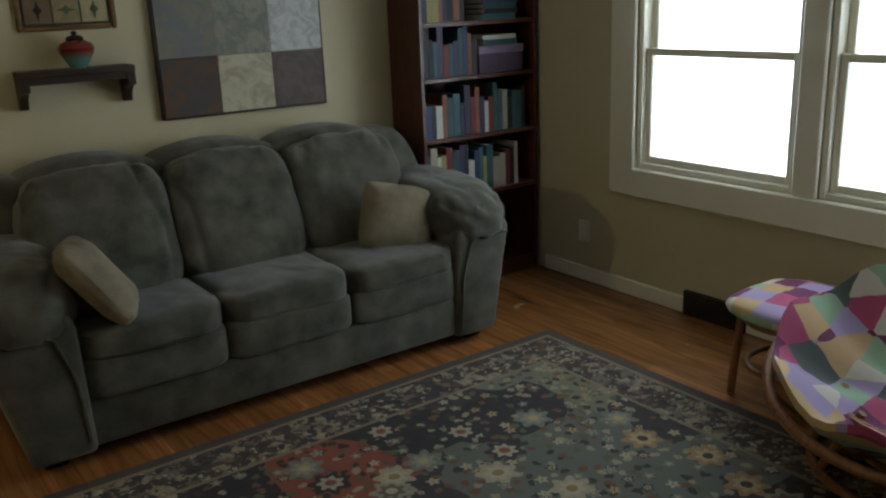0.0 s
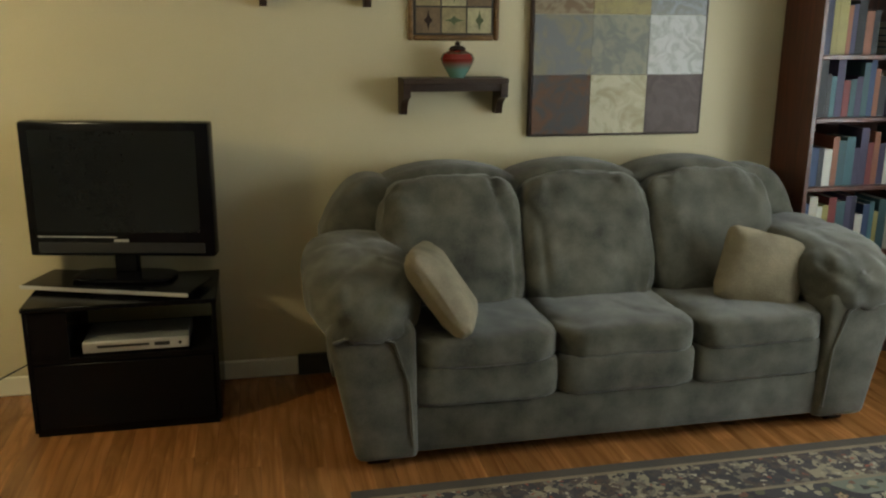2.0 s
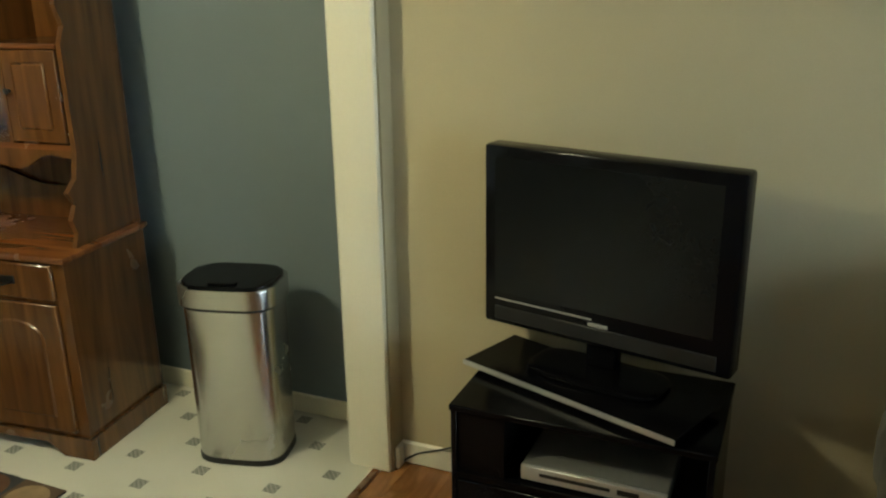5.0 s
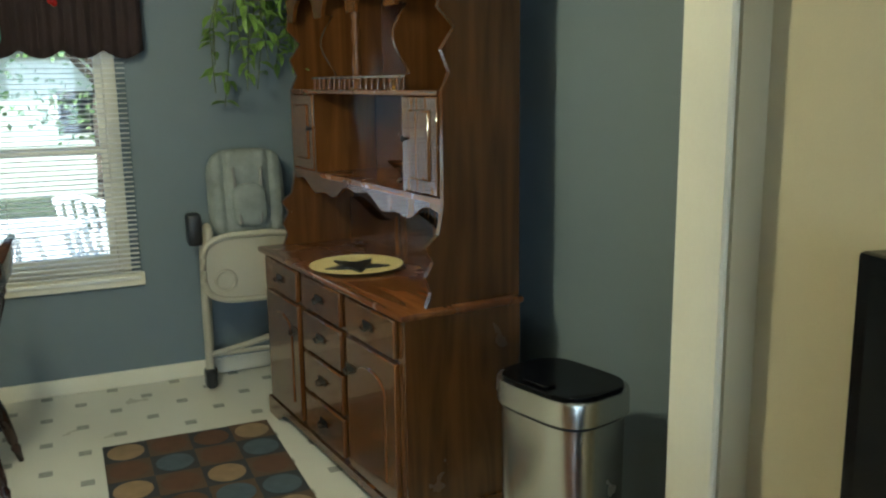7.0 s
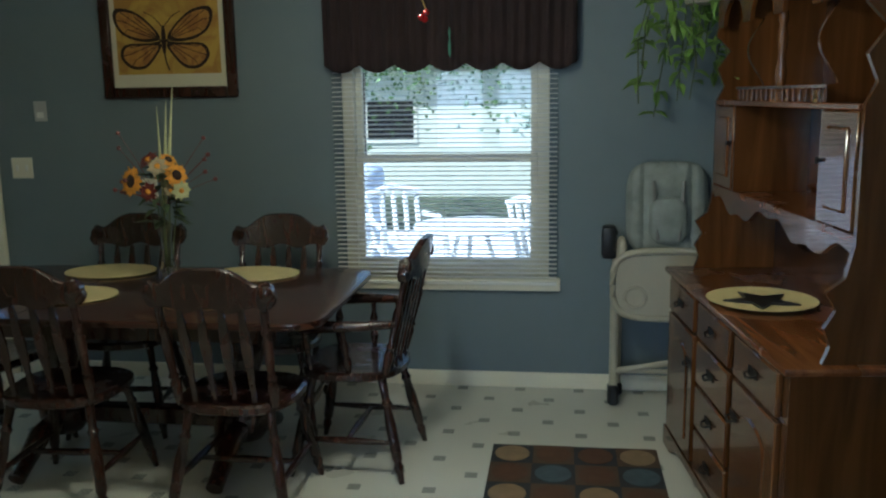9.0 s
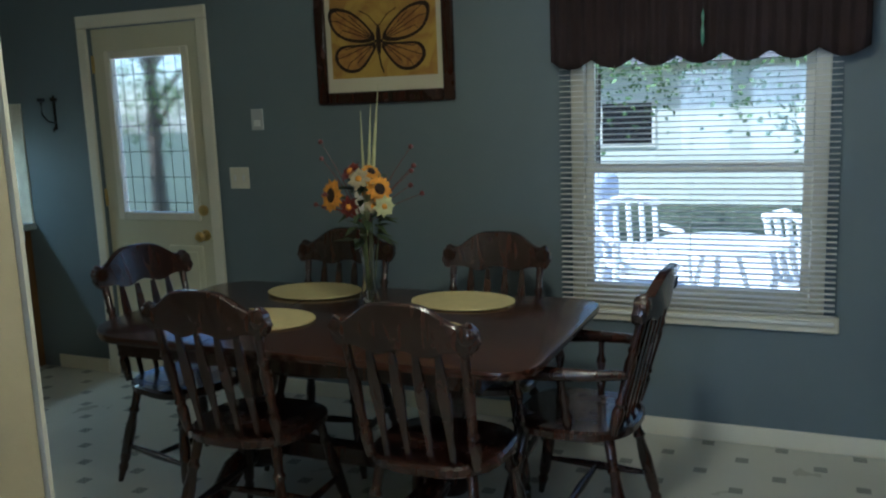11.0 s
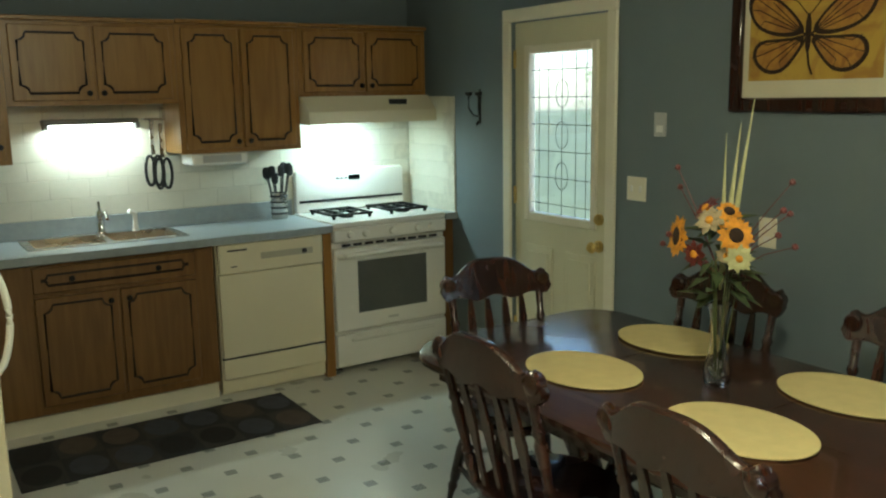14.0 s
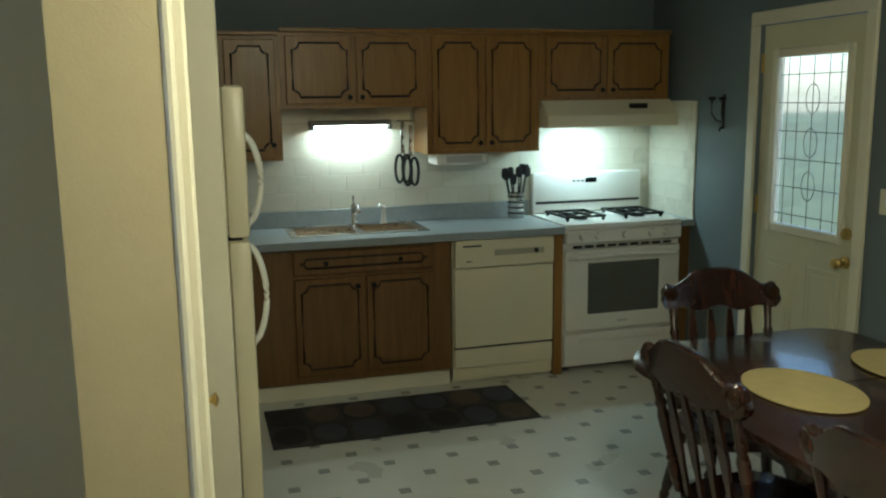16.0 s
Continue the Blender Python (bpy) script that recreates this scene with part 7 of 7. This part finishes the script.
def tree(x, y, h, seed):
    t = thing("tree", "leafy green tree beyond the deck", "tree", pose(x, y, -0.70), "yard trees")
    rnd = random.Random(seed)
    tr = tube(B(), [(0, 0, 0), (0.05, 0.03, h * 0.3), (0.0, 0.1, h * 0.6)], [0.20, 0.15, 0.08], 8)
    for k in range(7):
        q = rnd.uniform(0, 6.28)
        tube(tr, [(0.03, 0.05, h * (0.32 + 0.04 * k)), (0.8 * math.cos(q), 0.8 * math.sin(q), h * (0.45 + 0.05 * k)), (1.6 * math.cos(q), 1.6 * math.sin(q), h * (0.52 + 0.055 * k))], [0.06, 0.04, 0.015], 5)
    part("trunk", tr, M["bark"], t)
    verts, faces = [], []
    for c in range(70):
        q, r, z = rnd.uniform(0, 6.28), rnd.uniform(0.2, 1) ** 0.6 * h * 0.36, h * rnd.uniform(0.30, 1.0)
        r *= math.sin(math.pi * min(1, max(0.1, (z / h - 0.22) / 0.85))) + 0.15
        cc = Vector((r * math.cos(q), r * math.sin(q), z))
        for i in range(46):
            p = cc + Vector((rnd.gauss(0, 0.28), rnd.gauss(0, 0.28), rnd.gauss(0, 0.22)))
            u = Vector((rnd.uniform(-1, 1), rnd.uniform(-1, 1), rnd.uniform(-1, 1))).normalized() * 0.055
            v = u.cross(Vector((rnd.uniform(-1, 1), rnd.uniform(-1, 1), rnd.uniform(-1, 1)))).normalized() * 0.032
            n = len(verts)
            verts += [p - u, p - v, p + u, p + v]
            faces.append((n, n + 1, n + 2, n + 3))
    me = bpy.data.meshes.new("crown")
    me.from_pydata([tuple(v) for v in verts], [], faces)
    me.materials.append(M["treeleaf"])
    ob = new("crown", me)
    ob.parent = t


tree(-10.5, 6.6, 6.0, 1)
tree(-12.5, 2.9, 6.5, 2)
tree(-10.0, 2.4, 6.0, 3)
tree(-13.5, -7.0, 6.0, 4)
tree(13.5, 8.5, 7.0, 5)
t = thing("neighbour_house", "pale yellow neighbour house beyond the trees", "house", pose(-19, 4.5, -0.70))
part("wall", bx(-2, 2, -5, 5, 0, 2.9), M["siding"], t, smooth=False)
b = prism(B(), [(-2.4, 2.9), (2.4, 2.9), (0, 4.3)], -5.3, 5.3)
part("roof", b, M["roof"], t, smooth=False)
for y in (-2.5, 1.5):
    w_ = part("window", bx(2.0, 2.03, y, y + 1.2, 1.2, 2.2), M["trim"], t, smooth=False)
    part("pane", bx(2.03, 2.035, y + 0.08, y + 1.12, 1.28, 2.12), M["screen"], w_, smooth=False)
t = thing("grill", "covered barbecue grill on the deck", "grill", pose(-5.6, 4.3, -0.12))
part("cover", bx(-0.28, 0.28, -0.45, 0.45, 0.10, 1.05, bevel=0.10, seg=3), M["cover"], t)
for y in (-0.35, 0.35):
    part("wheel", lathe(B(), [(0.08, -0.02), (0.08, 0.02)], 16, pose(0.1, y, 0.08, 90)), M["blackmat"], t)
t = thing("patio_table", "white round patio table on the deck", "table", pose(-4.2, 5.72, -0.12))
part("top", lathe(B(), [(0.42, 0.70), (0.43, 0.71), (0.42, 0.725)], 32), M["white"], t)
for k in range(3):
    q = 2.09 * k
    part("leg", rod(B(), (0.32 * math.cos(q), 0.32 * math.sin(q), 0), (0.1 * math.cos(q), 0.1 * math.sin(q), 0.70), 0.018), M["white"], t)


def patio_chair(x, y, rz):
    t = thing("patio_chair", "white moulded patio chair on the deck", "chair", pose(x, y, -0.12, 0, 0, rz), "patio chairs")
    part("seat", puff(B(), (0, 0, 0.42), (0.24, 0.23, 0.022), 0.35), M["white"], t)
    for k in range(5):
        x0 = -0.20 + k * 0.10
        part("back_slat", tube(B(), [(x0, -0.22, 0.43), (x0 * 1.05, -0.27, 0.66), (x0 * 1.05, -0.31, 0.86)], 0.022, 6), M["white"], t)
    part("back_rail", tube(B(), [(-0.25, -0.29, 0.84), (0, -0.33, 0.90), (0.25, -0.29, 0.84)], 0.028, 8), M["white"], t)
    for s in (-1, 1):
        part("armrest", tube(B(), [(s * 0.26, -0.26, 0.66), (s * 0.29, 0.0, 0.66), (s * 0.27, 0.22, 0.62)], 0.025, 8), M["white"], t)
        part("leg", rod(B(), (s * 0.29, 0.26, 0), (s * 0.26, 0.20, 0.63), 0.026), M["white"], t)
        part("leg", rod(B(), (s * 0.28, -0.30, 0), (s * 0.23, -0.20, 0.44), 0.026), M["white"], t)


patio_chair(-4.55, 6.35, 40)
patio_chair(-4.9, 5.1, -60)

# ---- oak floor strips ----
floor = thing("floor", "honey oak strip floor, worn and glossy", "floor")
floor["kind"] = "structure"
PWID = 0.0825
lengths = (1.1, 1.6, 2.1)
meshes = {L: finish("plank", bx(0.0004, PWID - 0.0004, 0.0005, L - 0.0005, -0.02, 0.0), M["plank"], False) for L in lengths}
verts, faces = [], []
rnd = random.Random(11)
count = 0
x = PE - 0.045
while x < EAST - 0.01:
    y = SOUTH - rnd.uniform(0, 0.6)
    while y < NORTH + 0.1:
        L = rnd.choice(lengths)
        a, b = max(y, SOUTH), min(y + L, NORTH)
        if b - a < 0.02:
            y += L
            continue
        if count < 290 and 4.3 < y + L and x < 3.6 and y < NORTH:
            ob = new("plank", meshes[L])
            ob.parent = floor
            ob.location = (x, a, 0)
            ob.scale = (1, (b - a) / L, 1)
            count += 1
        else:
            n = len(verts)
            for zz in (-0.02, 0.0):
                verts += [(x + 0.0006, a + 0.0006, zz), (x + PWID - 0.0006, a + 0.0006, zz), (x + PWID - 0.0006, b - 0.0006, zz), (x + 0.0006, b - 0.0006, zz)]
            for f in ((3, 2, 1, 0), (4, 5, 6, 7), (0, 1, 5, 4), (1, 2, 6, 5), (2, 3, 7, 6), (3, 0, 4, 7)):
                faces.append(tuple(n + k for k in f))
        y += L
    x += PWID
me = bpy.data.meshes.new("planks_far")
me.from_pydata(verts, [], faces)
me.materials.append(M["plank"])
far = new("planks_far", me)
far.parent = floor
far["kind"] = "stuff"
